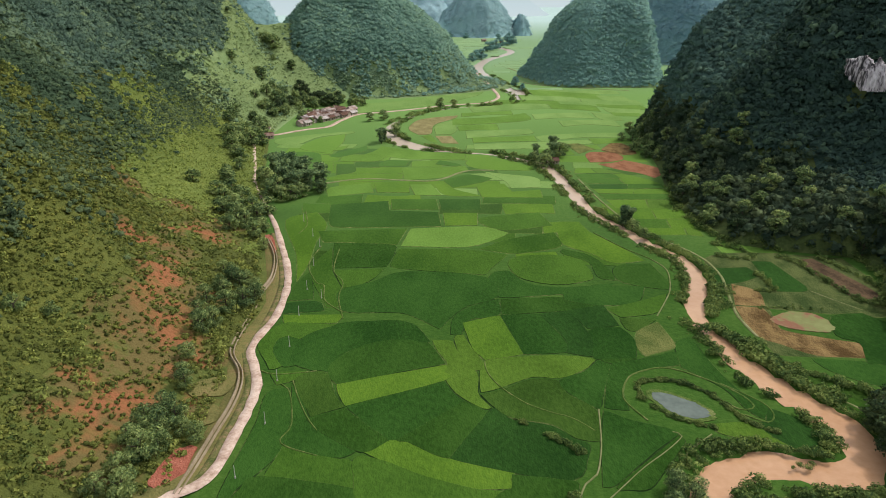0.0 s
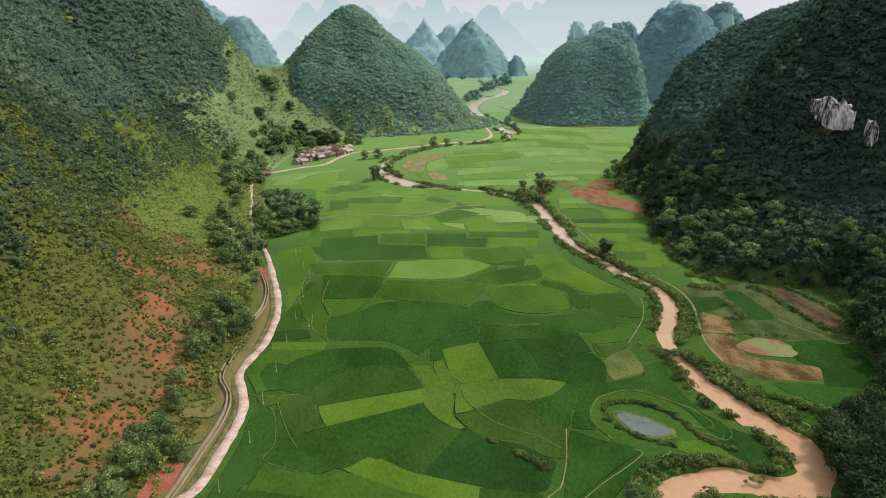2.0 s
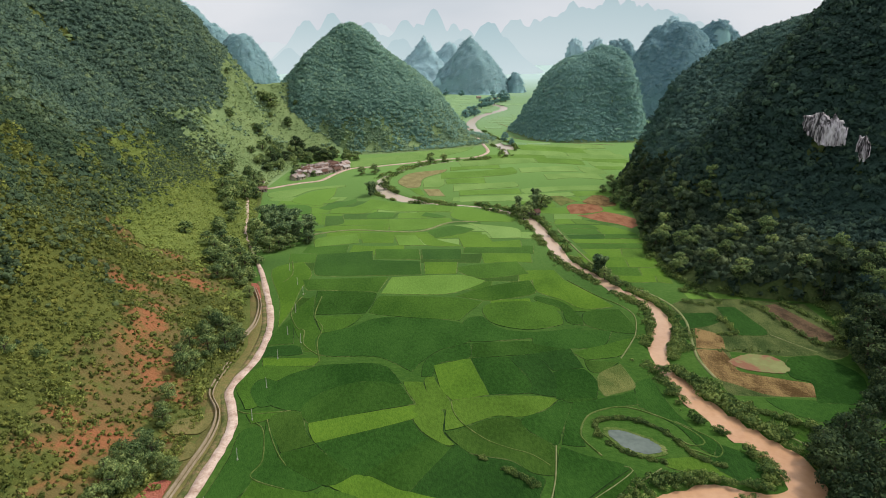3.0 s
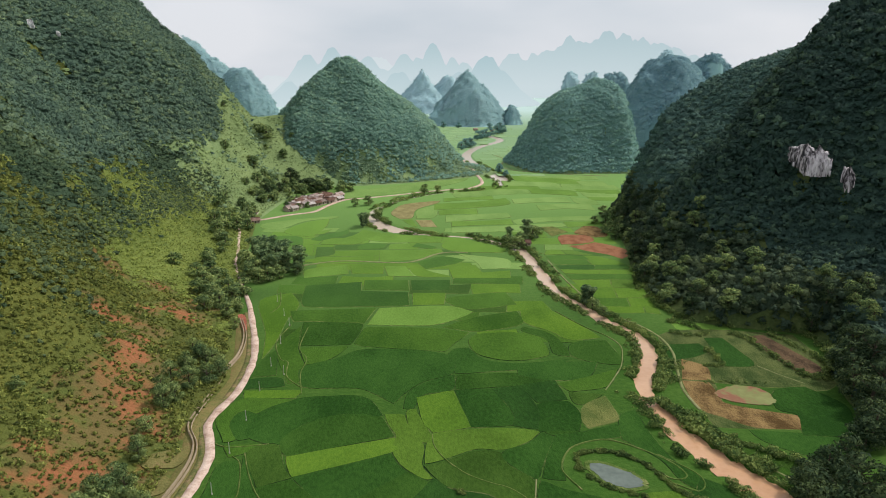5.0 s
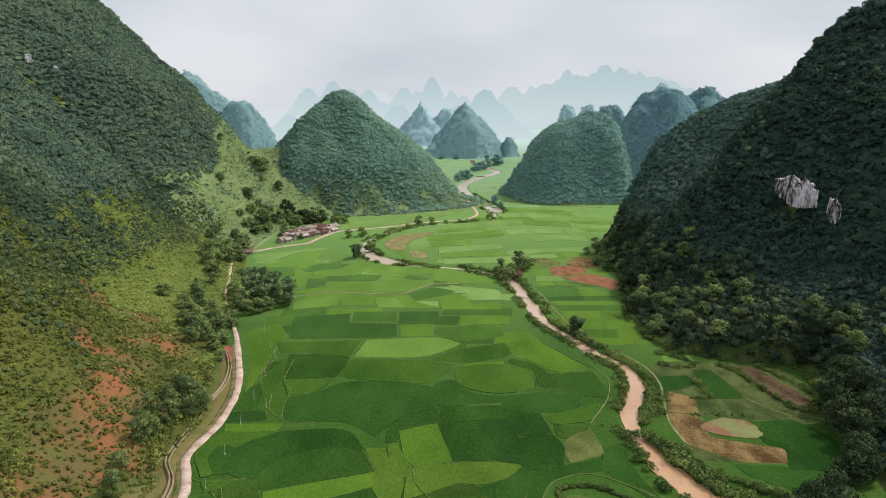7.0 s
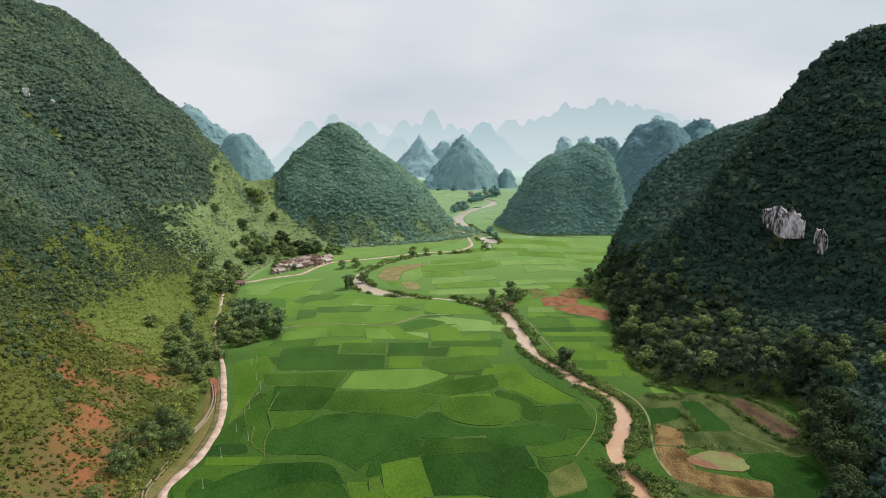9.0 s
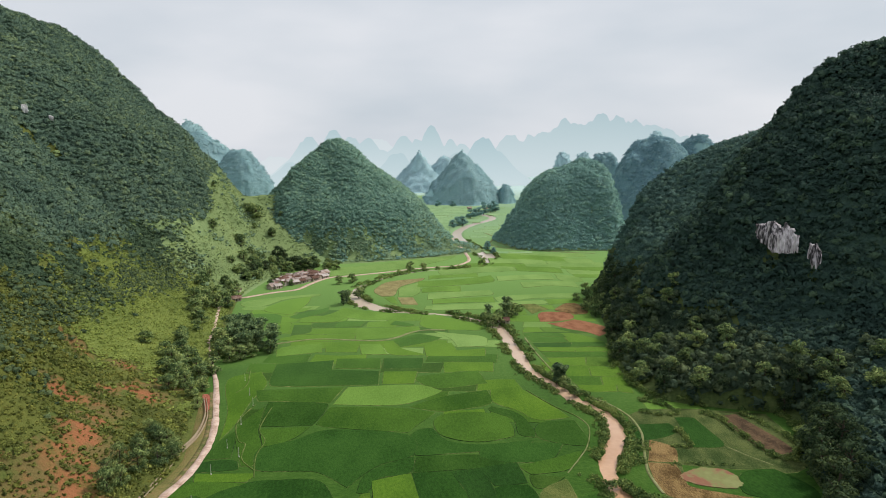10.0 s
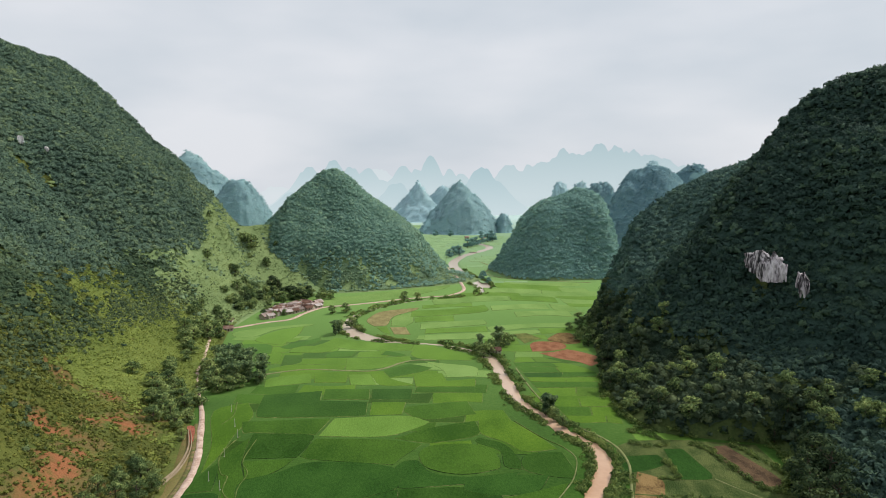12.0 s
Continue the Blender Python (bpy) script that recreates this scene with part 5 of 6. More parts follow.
paddy("clay", (-37, 452), (-36.5, 470), (-29, 492), (-3, 507), (-6, 494), (-20, 470), (-22, 440), (-30, 436))
paddy("mid", (-28, 432), (-22, 436), (-17, 411), (-22, 416))
paddy("lime", (-19.5, 468), (-7, 486), (-5, 452), (-9, 437), (-19, 438))
paddy("hay", (72, 160), (72, 185), (76, 203), (78, 226), (98, 231), (126, 226), (124, 196), (114, 182), (98, 184), (82, 187), (79, 170), (84, 159), high=0.07)
paddy("olive", (75, 141), (71.5, 151), (80, 149), (90, 139), (88, 128), (84.5, 126), (81, 134), high=0.07)


def inside(q, ring):
    """Whether a plan point lies within a closed outline."""
    a, b = ring, np.roll(ring, -1, 0)
    cross = (a[:, 1] > q[1]) != (b[:, 1] > q[1])
    return bool(np.sum(cross & (q[0] < (b[:, 0] - a[:, 0]) * (q[1] - a[:, 1]) / (b[:, 1] - a[:, 1] + 1e-9) + a[:, 0])) % 2)


# smaller plots that fill the land between the large ones
plot = random.Random(5)
LARGE = list(OUTLINES)
y = 208.0
while y < 400:
    deep = plot.uniform(8, 13) * (1 + (y - 208) / 500)
    left = float(np.interp(y, [200, 219, 244, 264, 290, 318, 349, 380, 405], [-61, -65, -73, -79, -72, -66, -80, -108, -118]))
    end = float(foot_right(np.array(y))) - 4
    x = left + plot.uniform(0, 6)
    while x < end - 8:
        wide = min(plot.uniform(15, 34), end - x)
        spots = [(x + wide * u, y + deep * v) for u in (0.05, 0.35, 0.65, 0.95) for v in (0.1, 0.5, 0.9)]
        covered = sum(any(inside(q, ring) for ring in LARGE) for q in spots)
        d, at = near_line(np.array([q[0] for q in spots]), np.array([q[1] for q in spots]), RIVER[::2])
        if covered < 10 and (d - RIVER_WIDTH[::2][at] / 2).min() > 3.5 and wide > 9:
            k = [plot.uniform(-0.1, 0.1) * deep for _ in range(8)]
            bow = 0.12 * deep * math.sin(x / 23 + y / 41)
            paddy(plot.choice(("mid", "light", "dark", "lime", "mid", "light", "olive")), (x + k[0], y + k[1]), (x + wide / 2, y + bow), (x + wide + k[2], y + k[3]), (x + wide + k[4], y + deep + k[5]), (x + wide / 2, y + deep + bow), (x + k[6], y + deep + k[7]), high=0.055)
        x += wide + 0.5
    y += deep + 0.5

# plots on the gentle rise between the river's loop and the second hill
plot = random.Random(29)
y = 404.0
while y < 640:
    deep = plot.uniform(11, 21) * (1 + (y - 404) / 260)
    rx = float(np.interp(y, [404, 440, 470, 510, 545, 560, 600, 640], [4, -2, -8, -2, 20, 52, 64, 72]))
    x = rx + plot.uniform(0, 4)
    end = min(float(foot_right(np.array(y))) - 3, 150.0)
    while x < end - 6:
        wide = min(plot.uniform(28, 80), end - x)
        mx, my = np.array([x, x + wide / 2, x + wide]), np.array([y, y + deep / 2, y + deep])
        k = [plot.uniform(-0.16, 0.16) * deep for _ in range(8)]
        lift = [0.6 * deep * math.sin(v / 37 + y / 85) for v in (x, x + wide / 2, x + wide)]
        if max(h(mx, my).max() for h in (hill_right, hill_second)) < 0.5 and wide > 12 and plot.random() < 0.7:
            paddy(plot.choice(("lime", "mid", "lime", "light", "dark", "light", "dark")), (x + k[0], y + lift[0] + k[1]), (x + wide / 2, y + lift[1] + k[2]), (x + wide - 0.8 + k[3], y + lift[2] + k[4]), (x + wide - 0.8 + k[3], y + deep - 0.7 + lift[2] + k[5]), (x + wide / 2, y + deep - 0.7 + lift[1] + k[6]), (x + k[0], y + deep - 0.7 + lift[0] + k[7]))
        x += wide
    y += deep

# the upper valley's plots, in strips across the flat land
plot = random.Random(11)
y = 645.0
while y < 2300:
    deep = 14 + (y - 645) * 0.05
    x = -420.0 if y > 1250 else -130.0
    while x < (420 if y > 1250 else 190):
        wide = plot.uniform(1.0, 2.2) * deep
        mx, my = np.array([x, x + wide / 2, x + wide, x, x + wide]), np.array([y, y + deep / 2, y + deep, y + deep, y])
        rise = max(h(mx, my).max() for h in (hill_left, hill_front, hill_right, hill_second, hill_third, hill_cone, hill_knob, hill_peak, hill_left_far))
        river_near = np.hypot(RIVER[:, 0] - x - wide / 2, RIVER[:, 1] - y - deep / 2).min() - wide / 2
        if rise < 0.5 and river_near > 3:
            k = [plot.uniform(-0.12, 0.12) * deep for _ in range(8)]
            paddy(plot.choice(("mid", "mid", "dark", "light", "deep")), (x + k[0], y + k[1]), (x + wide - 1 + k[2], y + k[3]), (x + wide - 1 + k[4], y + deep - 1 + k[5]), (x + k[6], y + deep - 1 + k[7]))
        x += wide
    y += deep

# ---- trees ----


def trunk_mesh(name, height, radius, rng, limbs=5):
    """A tapered, slightly bent trunk with limbs."""
    bm = bmesh.new()

    def tube(a, b, r0, r1, sides=6, rings=4, bend=0.0):
        a, b = Vector(a), Vector(b)
        side = (b - a).orthogonal().normalized()
        other = (b - a).cross(side).normalized()
        last = None
        for k in range(rings + 1):
            t = k / rings
            c = a.lerp(b, t) + side * bend * math.sin(t * math.pi)
            r = r0 + (r1 - r0) * t
            ring = [bm.verts.new(c + (side * math.cos(q) + other * math.sin(q)) * r) for q in (2 * math.pi * s / sides for s in range(sides))]
            if last:
                for s in range(sides):
                    bm.faces.new((last[s], last[(s + 1) % sides], ring[(s + 1) % sides], ring[s]))
            last = ring

    tube((0, 0, -0.6), (rng.uniform(-0.3, 0.3), rng.uniform(-0.3, 0.3), height * 0.75), radius * 1.3, radius * 0.5, 7, 5, 0.2)
    for k in range(limbs):
        q, z = k * 2.4 + rng.uniform(0, 1), height * rng.uniform(0.3, 0.6)
        tube((0, 0, z), (math.cos(q) * height * 0.28, math.sin(q) * height * 0.28, z + height * rng.uniform(0.15, 0.3)), radius * 0.5, radius * 0.12, 5, 2)
    me = bpy.data.meshes.new(name)
    bm.to_mesh(me)
    bm.free()
    me.materials.append(M_BARK)
    return me


def crown_mesh(name, material, lumps, tufts, spread, rng, flat=0.85):
    """Leafy sprays gathered in several lumps round the limbs, with gaps between them."""
    centres = np.array([q[:3] for q in lumps])
    radii = np.array([q[3] for q in lumps])
    v, f, nor = leaf_cloud(rng, centres, radii, 2 * tufts, flat, spread * 0.9, 0.0)
    me = bpy.data.meshes.new(name)
    me.from_pydata(v.tolist(), [], f.tolist())
    me.polygons.foreach_set("use_smooth", [True] * len(me.polygons))
    me.normals_split_custom_set_from_vertices(nor.tolist())
    me.materials.append(material)
    return me


def broadleaf(seed, leaves=None, fine=1.0):
    """Trunk and crown of a tree ten metres tall; fine: how much smaller and more numerous its sprays are."""
    rng = np.random.default_rng(seed)
    lumps = [(0, 0, 7.4, 2.3)]
    for k in range(9):
        q, r = k * 0.78 + rng.uniform(-0.3, 0.3), rng.uniform(1.6, 3.1)
        lumps.append((math.cos(q) * r, math.sin(q) * r, rng.uniform(1.8, 7.4), rng.uniform(1.3, 2.1)))
    for k in range(5):
        q = k * 1.26 + rng.uniform(-0.4, 0.4)
        lumps.append((math.cos(q) * 1.9, math.sin(q) * 1.9, rng.uniform(0.9, 2.2), rng.uniform(1.2, 1.7)))
    return trunk_mesh("trunk", 10, 0.26, rng), crown_mesh("crown", leaves or M_TREE, lumps, int(46 * fine**1.7), 0.29 / fine, rng)


def bamboo(seed):
    """Trunk and crown of an arching bamboo clump ten metres tall."""
    rng = np.random.default_rng(seed)
    lumps = []
    for k in range(13):
        q, lean = k * 0.9 + rng.uniform(-0.3, 0.3), rng.uniform(0.6, 2.9)
        for s in (0.2, 0.45, 0.68, 0.88, 1.0):
            lumps.append((math.cos(q) * lean * s * s, math.sin(q) * lean * s * s, s * rng.uniform(8.0, 9.6) - (0.7 if s == 1.0 else 0), 0.75 + 0.55 * (1 - s)))
    return trunk_mesh("stems", 10, 0.16, rng, 9), crown_mesh("crown", M_BAMBOO, lumps, 13, 0.5, rng, 1.3)


def shrub_mesh(seed):
    rng = np.random.default_rng(seed)
    lumps = [(0, 0, 0.7, 0.8)] + [(math.cos(q) * 0.7, math.sin(q) * 0.7, rng.uniform(0.35, 0.8), rng.uniform(0.4, 0.65)) for q in rng.uniform(0, 6.28, 5)]
    return crown_mesh("shrub", M_SHRUB, lumps, 36, 0.3, rng)


BROAD = [broadleaf(s) for s in (21, 22, 23, 24, 25)]
# the far trees' haze lies in their leaf colour
HAZY = [broadleaf(s, M_FOREST_HAZE) for s in (29, 30)]
# same broadleaf trees with shade put into their leaf colour
DARKENED = [broadleaf(s, M_DARK_TREE, 1.3) for s in (26, 27, 28)]
LEAFY = [broadleaf(s, None, 1.5) for s in (51, 52, 53)]
BAMBOO = [bamboo(s) for s in (31, 32, 33)]
SHRUBS = [shrub_mesh(s) for s in (41, 42, 43, 44)]
grow = random.Random(7)


def tree(kind, x, y, height, label, wide=1.0, group="", z=None):
    root = new("bamboo_clump" if kind is BAMBOO else "tree")
    trunk, crown = grow.choice(kind)
    s = height / 10
    base = ground_at(x, y) if z is None else z
    root.matrix_world = Matrix.LocRotScale((x, y, base), Euler((0, 0, grow.uniform(0, 6.28))), (s * wide, s * wide * grow.uniform(0.9, 1.1), s))
    for name, me in (("trunk", trunk), ("crown", crown)):
        o = new(name, me)
        o.parent = root
    return tagged(root, label, "bamboo" if kind is BAMBOO else "tree", group)


def shrub(x, y, size, label, group=""):
    o = new("shrub", grow.choice(SHRUBS))
    o.matrix_world = Matrix.LocRotScale((x, y, ground_at(x, y) - 0.1), Euler((0, 0, grow.uniform(0, 6.28))), (size, size * grow.uniform(0.8, 1.2), size * grow.uniform(0.8, 1.1)))
    return tagged(o, label, "shrub", group)


ROADSIDE = "trees beside the hillside road"
for x, y, h in ((-78.2, 166, 7.5), (-76.5, 170, 6.5), (-75.6, 178, 7.5), (-72.4, 184, 7), (-70.8, 190, 6), (-81, 172, 6), (-82, 181, 6.5), (-79, 188, 6), (-81.2, 191, 6), (-80.6, 200, 6), (-76, 199, 6), (-86, 209, 4.5), (-74, 141, 5.5), (-76, 145, 4.5), (-77.5, 153, 5), (-73.2, 124, 7), (-76, 125, 6.5), (-71.4, 128.5, 6), (-75, 131, 5.5), (-73.5, 116, 7), (-72.7, 106, 6.5), (-75, 110, 6), (-66, 124.2, 5), (-69, 125, 5), (-71.5, 119, 6.5), (-77, 119, 5), (-77, 105, 5), (-79, 233, 5), (-77, 196, 6), (-72, 195, 5.5), (-82, 205, 5.5), (-113, 147, 5), (-108, 152, 4.5)):
    tree(LEAFY, x, y, h, "leafy green tree on the slope beside the dirt road", grow.uniform(1.0, 1.25), ROADSIDE)
GROVE = "grove beside the hillside road"
for x, y, h in ((-88.7, 262, 8), (-85, 243, 7), (-95.7, 257, 9), (-105, 274, 8), (-99.8, 279, 9), (-92, 268, 9), (-98, 266, 9), (-91, 252, 8), (-88, 274, 8), (-103, 264, 7), (-95, 246, 7), (-110, 281, 7), (-106, 288, 8), (-84, 252, 6), (-116, 312, 7), (-113, 306, 6), (-120, 350, 8), (-124, 354, 8), (-130, 379, 10), (-125, 390, 10), (-137, 385, 10), (-133, 396, 10), (-121, 398, 8), (-127.5, 408, 9), (-128, 430, 9), (-140, 404, 9), (-117, 336, 7), (-129, 366, 9), (-137, 417, 9)):
    tree(BROAD, x, y, h, "dense green tree crowding the dirt road", grow.uniform(1.1, 1.4), GROVE)
for x, y, h in ((-82, 302, 12), (-77, 308, 11), (-88, 308, 13), (-95, 330, 13), (-90, 320, 13), (-83, 322, 12), (-71.5, 312, 10), (-74, 320, 11), (-100, 337, 12), (-92, 338, 12), (-84, 334, 11)):
    tree(BAMBOO, x, y, h, "tall dark green bamboo clump at the edge of the rice fields", grow.uniform(1.2, 1.5), GROVE)
for x, y, h in ((-86, 291, 8), (-82, 294, 8), (-93, 297, 9), (-97, 314, 10), (-86, 312, 9), (-78, 298, 7), (-101, 321, 9), (-90, 301, 10), (-80, 314, 9), (-71, 305, 7)):
    tree(BROAD, x, y, h, "dark green tree among the bamboo", grow.uniform(1.1, 1.35), GROVE)
tree(BROAD, -124.6, 293, 6.5, "lone round tree on the grassy slope", 1.3)
tree(BROAD, -118, 318, 7, "small tree on the grassy slope above the road", 1.1)
tree(BROAD, -160.6, 607, 14, "large dark tree on the grassy saddle", 1.25)
tree(BROAD, -168, 612, 10, "dark tree on the grassy saddle", 1.2)
for k in range(14):
    tree(BROAD, grow.uniform(-190, -135), grow.uniform(530, 620), grow.uniform(5, 9), "small tree on the grassy saddle behind the village", 1.1, "trees on the saddle")
for k in range(26):
    tree(DARKENED if k % 3 else BROAD, -133 + 36 * grow.random(), 548 + 26 * grow.random(), grow.uniform(7, 12), "dark green tree in the wood behind the village", 1.2, "wood behind the village")
for k in range(14):
    tree(DARKENED if k % 2 else BROAD, -138 + 9 * grow.random(), 470 + 62 * grow.random(), grow.uniform(6, 9), "dark green tree beside the village houses", 1.2, "trees beside the village")
for x, y, h, kind in ((-52, 410, 11, BAMBOO), (-51, 416, 10, BAMBOO), (-45.5, 434, 9, BROAD), (-66, 482, 8, BROAD), (-57, 488, 9, BROAD), (38, 352, 9.5, BROAD), (41, 357, 8, BROAD), (47, 374, 11, BAMBOO), (51, 377, 10, BROAD), (43, 368, 8, BROAD), (57.5, 260, 10, BAMBOO), (60, 262, 8.5, BAMBOO), (59.5, 254, 6, BROAD), (49.5, 390, 11, BAMBOO), (37, 372, 10, BAMBOO), (35.5, 362, 8, BROAD), (54, 384, 6, BROAD), (57.5, 390, 5.5, BROAD), (62, 246, 5, BROAD)):
    tree(kind, x, y, h * 0.9, "dark green riverside tree above the muddy water", 1.2, "riverside trees")
for x, y, h in ((-16.5, 541, 8.5), (-5.5, 541, 7.5), (100, 376, 8), (104, 384, 9), (97, 391, 7), (102, 396, 8), (108, 402, 8), (104, 420, 8), (112, 430, 8), (97, 420, 6), (109, 446, 8), (103, 366, 6), (106, 372, 7), (56, 668, 10), (60, 640, 7)):
    tree(HAZY if y > 600 else BROAD, x, y, h, "round dark tree standing among the fields", 1.15)
for x, y, h in ((28.3, 107.5, 5), (31, 105.5, 5.5), (29.5, 110, 5), (33, 109.5, 4), (27, 104, 5), (80, 117, 11), (77, 111, 10), (74, 107, 9), (86, 129, 10), (84, 122, 12), (88, 136, 9), (72, 103, 9), (81, 109, 11), (91, 130, 11), (88, 116, 12), (95, 140, 10), (94, 122, 12), (86, 105, 11), (66, 102, 6), (79.5, 124, 8), (78.5, 127.5, 9), (77, 120.5, 9), (75.5, 114, 8.5), (81, 132, 8), (73, 109.5, 8)):
    tree(LEAFY if x < 40 else DARKENED, x, y, h, "dark bushy tree at the bend of the muddy river", 1.15, "trees at the river bend")
for x, y, h in ((118, 176, 11), (121, 182, 11), (124, 189, 11), (117, 166, 11), (127, 195, 10), (112, 158, 10), (132, 201, 12), (122, 170, 12), (105, 149, 9), (109, 152, 10), (128, 184, 12)):
    tree(DARKENED, x, y, h, "big dark tree at the foot of the shaded hill", 1.2, "trees at the hill's foot")
for k in range(46):
    y = grow.uniform(192, 330)
    tree(BROAD, float(foot_right(np.array(y))) + grow.uniform(3, 38), y, grow.uniform(5, 8.5), "lighter green tree in the wood on the hill's lower slope", 1.15, "trees at the hill's foot")
for k in range(52):
    y = 188 + k * 5.2 + grow.uniform(-2, 2)
    x = float(foot_right(np.array(y))) + grow.uniform(1, 12)
    tree(grow.choice((BROAD, DARKENED)), x, y, grow.uniform(6, 9.5), "dense tree in the belt along the dark hill's foot", 1.15, "trees at the hill's foot")
for k in range(34):
    x, y = grow.uniform(-158, -70), grow.uniform(520, 560)
    if x + (y - 520) * 0.9 < -128 or y > 540 or x < -112:
        tree(BROAD, x, y + (8 if x > -100 else 0), grow.uniform(6, 10), "green tree in the wood behind the village", 1.2, "trees round the village")
for k in range(16):
    x, y = grow.uniform(-152, -129), grow.uniform(430, 520)
    tree(BROAD, x, y, grow.uniform(5, 8.5), "green tree in the wood beside the village", 1.2, "trees round the village")
for x, y, h in ((54, 1050, 16), (62, 1075, 15), (70, 1097, 16), (80, 1130, 15), (94, 1170, 18), (104, 1185, 16), (38, 932, 15), (30, 925, 14), (24, 900, 12), (110, 1300, 14), (90, 1310, 12), (-30, 1330, 12), (0, 1335, 13), (30, 1325, 12)):
    tree(HAZY, x, y, h, "hazy round tree by the far river", 1.25, "trees by the far river")

# ---- scrub on the slope and along the river ----


def grassy_left(x, y, z):
    d = foot_left(y) - x
    bare = np.zeros(x.shape)
    for bx, by, br in BARE:
        bare = np.maximum(bare, np.clip(1.5 - np.hypot(x - bx, y - by) / (0.92 * br), 0, 1))
    ragged = np.clip(1.45 + 0.5 * wobble(x, y, 4, 21) + 0.6 * wobble(x, y, 1.6, 22), 0.4, 1)
    for px, py, pr in ((-67, 115, 5.5), (-68.5, 145, 5.5), (-68, 132, 4.5)):
        bare = np.maximum(bare, 1.15 * (np.hypot(x - px, y - py) < pr))
    clear = near_line(x, y, ROAD[:90:2])[0] > 2.6
    return (d > 0.2) * clear * ragged * np.clip(1 - bare * (0.75 + 0.6 * wobble(x, y, 3, 23) + 0.5 * wobble(x, y, 1.2, 24)), 0.45, 1) * in_view(x, y)


def lush_left(x, y, z):
    """The brighter grass on the gentle lower slope towards the village."""
    d = foot_left(y) - x
    return np.clip((y - 236 - 0.5 * d) / 30 + 0.9 * wobble(x, y, 20, 91) + 0.5 * wobble(x, y, 6, 92) + 0.5, 0, 1)


canopy("scrub", "low yellow-green scrub and tall grass covering the hillside", hill_left, (-205, -64, 70, 330), 1.3, 0.68, 6, M_TUFT, lambda x, y, z: grassy_left(x, y, z) * (1 - lush_left(x, y, z)) * np.clip(1.2 - 1.5 * wooded_left(x, y, z), 0, 1), 51, "scrub", 0.42, 0.75, 1.8, 0.4, (0.5, 0.26), calm=0.12)
canopy("scrub", "lush bright green grass on the gentle slope above the village", hill_left, (-200, -75, 200, 450), 1.5, 0.78, 5, M_TUFT_LUSH, lambda x, y, z: grassy_left(x, y, z) * lush_left(x, y, z) * np.clip(1.2 - 1.5 * wooded_left(x, y, z), 0, 1), 59, "scrub", 0.42, 0.7, 1.8, 0.3, (0.5, 0.2), calm=0.3)


def thicket_left(x, y, z):
    d = foot_left(y) - x
    edge = np.interp(y, [90, 200, 300, 380, 450, 520, 600, 640], [60, 66, 54, 48, 43, 40, 40, 20])
    k = 0.95 - np.abs(d - edge) / np.where(d > edge, 12, np.interp(y, [220, 260, 380, 430], [18, 9, 9, 16])) + 0.5 * wobble(x, y, 16, 71) + 0.4 * wobble(x, y, 5, 72)
    saddle = (y > 470) & (x > -190 - (y - 520) * 0.25)
    return np.clip(k, 0, 1) * np.where(saddle, 0.08, 1.0) * in_view(x, y)


canopy("scrub", "mixed green thicket between the forest and the hillside grass", hill_left, (-260, -85, 70, 640), 1.6, 1.0, 10, M_THICKET, thicket_left, 56, "scrub", 0.3, 0.8, 1.5, 0.6, (0.5, 0.25), calm=0.15)
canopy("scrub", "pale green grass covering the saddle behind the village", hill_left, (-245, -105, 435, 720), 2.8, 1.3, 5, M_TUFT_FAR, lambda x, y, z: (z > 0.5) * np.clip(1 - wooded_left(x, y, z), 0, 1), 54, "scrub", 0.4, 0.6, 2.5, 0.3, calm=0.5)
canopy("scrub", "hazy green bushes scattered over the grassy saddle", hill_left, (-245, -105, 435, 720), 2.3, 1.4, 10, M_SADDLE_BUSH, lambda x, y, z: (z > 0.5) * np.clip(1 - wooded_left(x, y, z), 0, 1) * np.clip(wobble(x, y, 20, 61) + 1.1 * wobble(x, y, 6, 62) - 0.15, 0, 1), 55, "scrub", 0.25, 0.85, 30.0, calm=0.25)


def slope_bushes(name, label, box, count, size, keep, seed):
    """Separate low bushes over the slope, gathered where keep lets them grow."""
    rng = np.random.default_rng(seed)
    x, y = rng.uniform(box[0], box[1], count), rng.uniform(box[2], box[3], count)
    z = hill_left(x, y)
    ok = (z > 0.3) & (rng.uniform(0, 1, count) < keep(x, y, z))
    x, y, z = x[ok], y[ok], z[ok]
    r = size * np.exp(rng.normal(0, 0.35, len(x)))
    v, f, nor = leaf_cloud(rng, np.column_stack([x, y, z + 0.1]), r, 34, 0.9, 0.34)
    return tagged(mesh_object(name, v, f, M_SLOPE_BUSH, normals=nor), label, "scrub", "", "stuff")


slope_bushes("scrub", "dark green bushes scattered over the grassy hillside", (-190, -66, 80, 440), 13000, 0.75, lambda x, y, z: np.clip(grassy_left(x, y, z) * 1.3, 0, 1) * np.clip(wobble(x, y, 22, 31) + wobble(x, y, 6, 32) * 1.2 - 0.2 - 0.5 * lush_left(x, y, z) + 1.3 * np.clip((foot_left(y) - x - 24) / 22, 0, 1) * (y < 250), 0, 1), 52)
slope_bushes("scrub", "small bushes dotted over the bare earth", (-110, -68, 100, 225), 420, 0.32, lambda x, y, z: 0.5 + 0 * x, 57)
slope_bushes("scrub", "green bushes crowding the roadside trees", (-100, -66, 98, 215), 2600, 0.85, lambda x, y, z: (foot_left(y) - x < 9 + 4 * wobble(x, y, 9, 33)) * (near_line(x, y, ROAD[:90:2])[0] > 7) * np.clip(0.35 + 0.9 * wobble(x, y, 8, 34), 0, 1), 58)


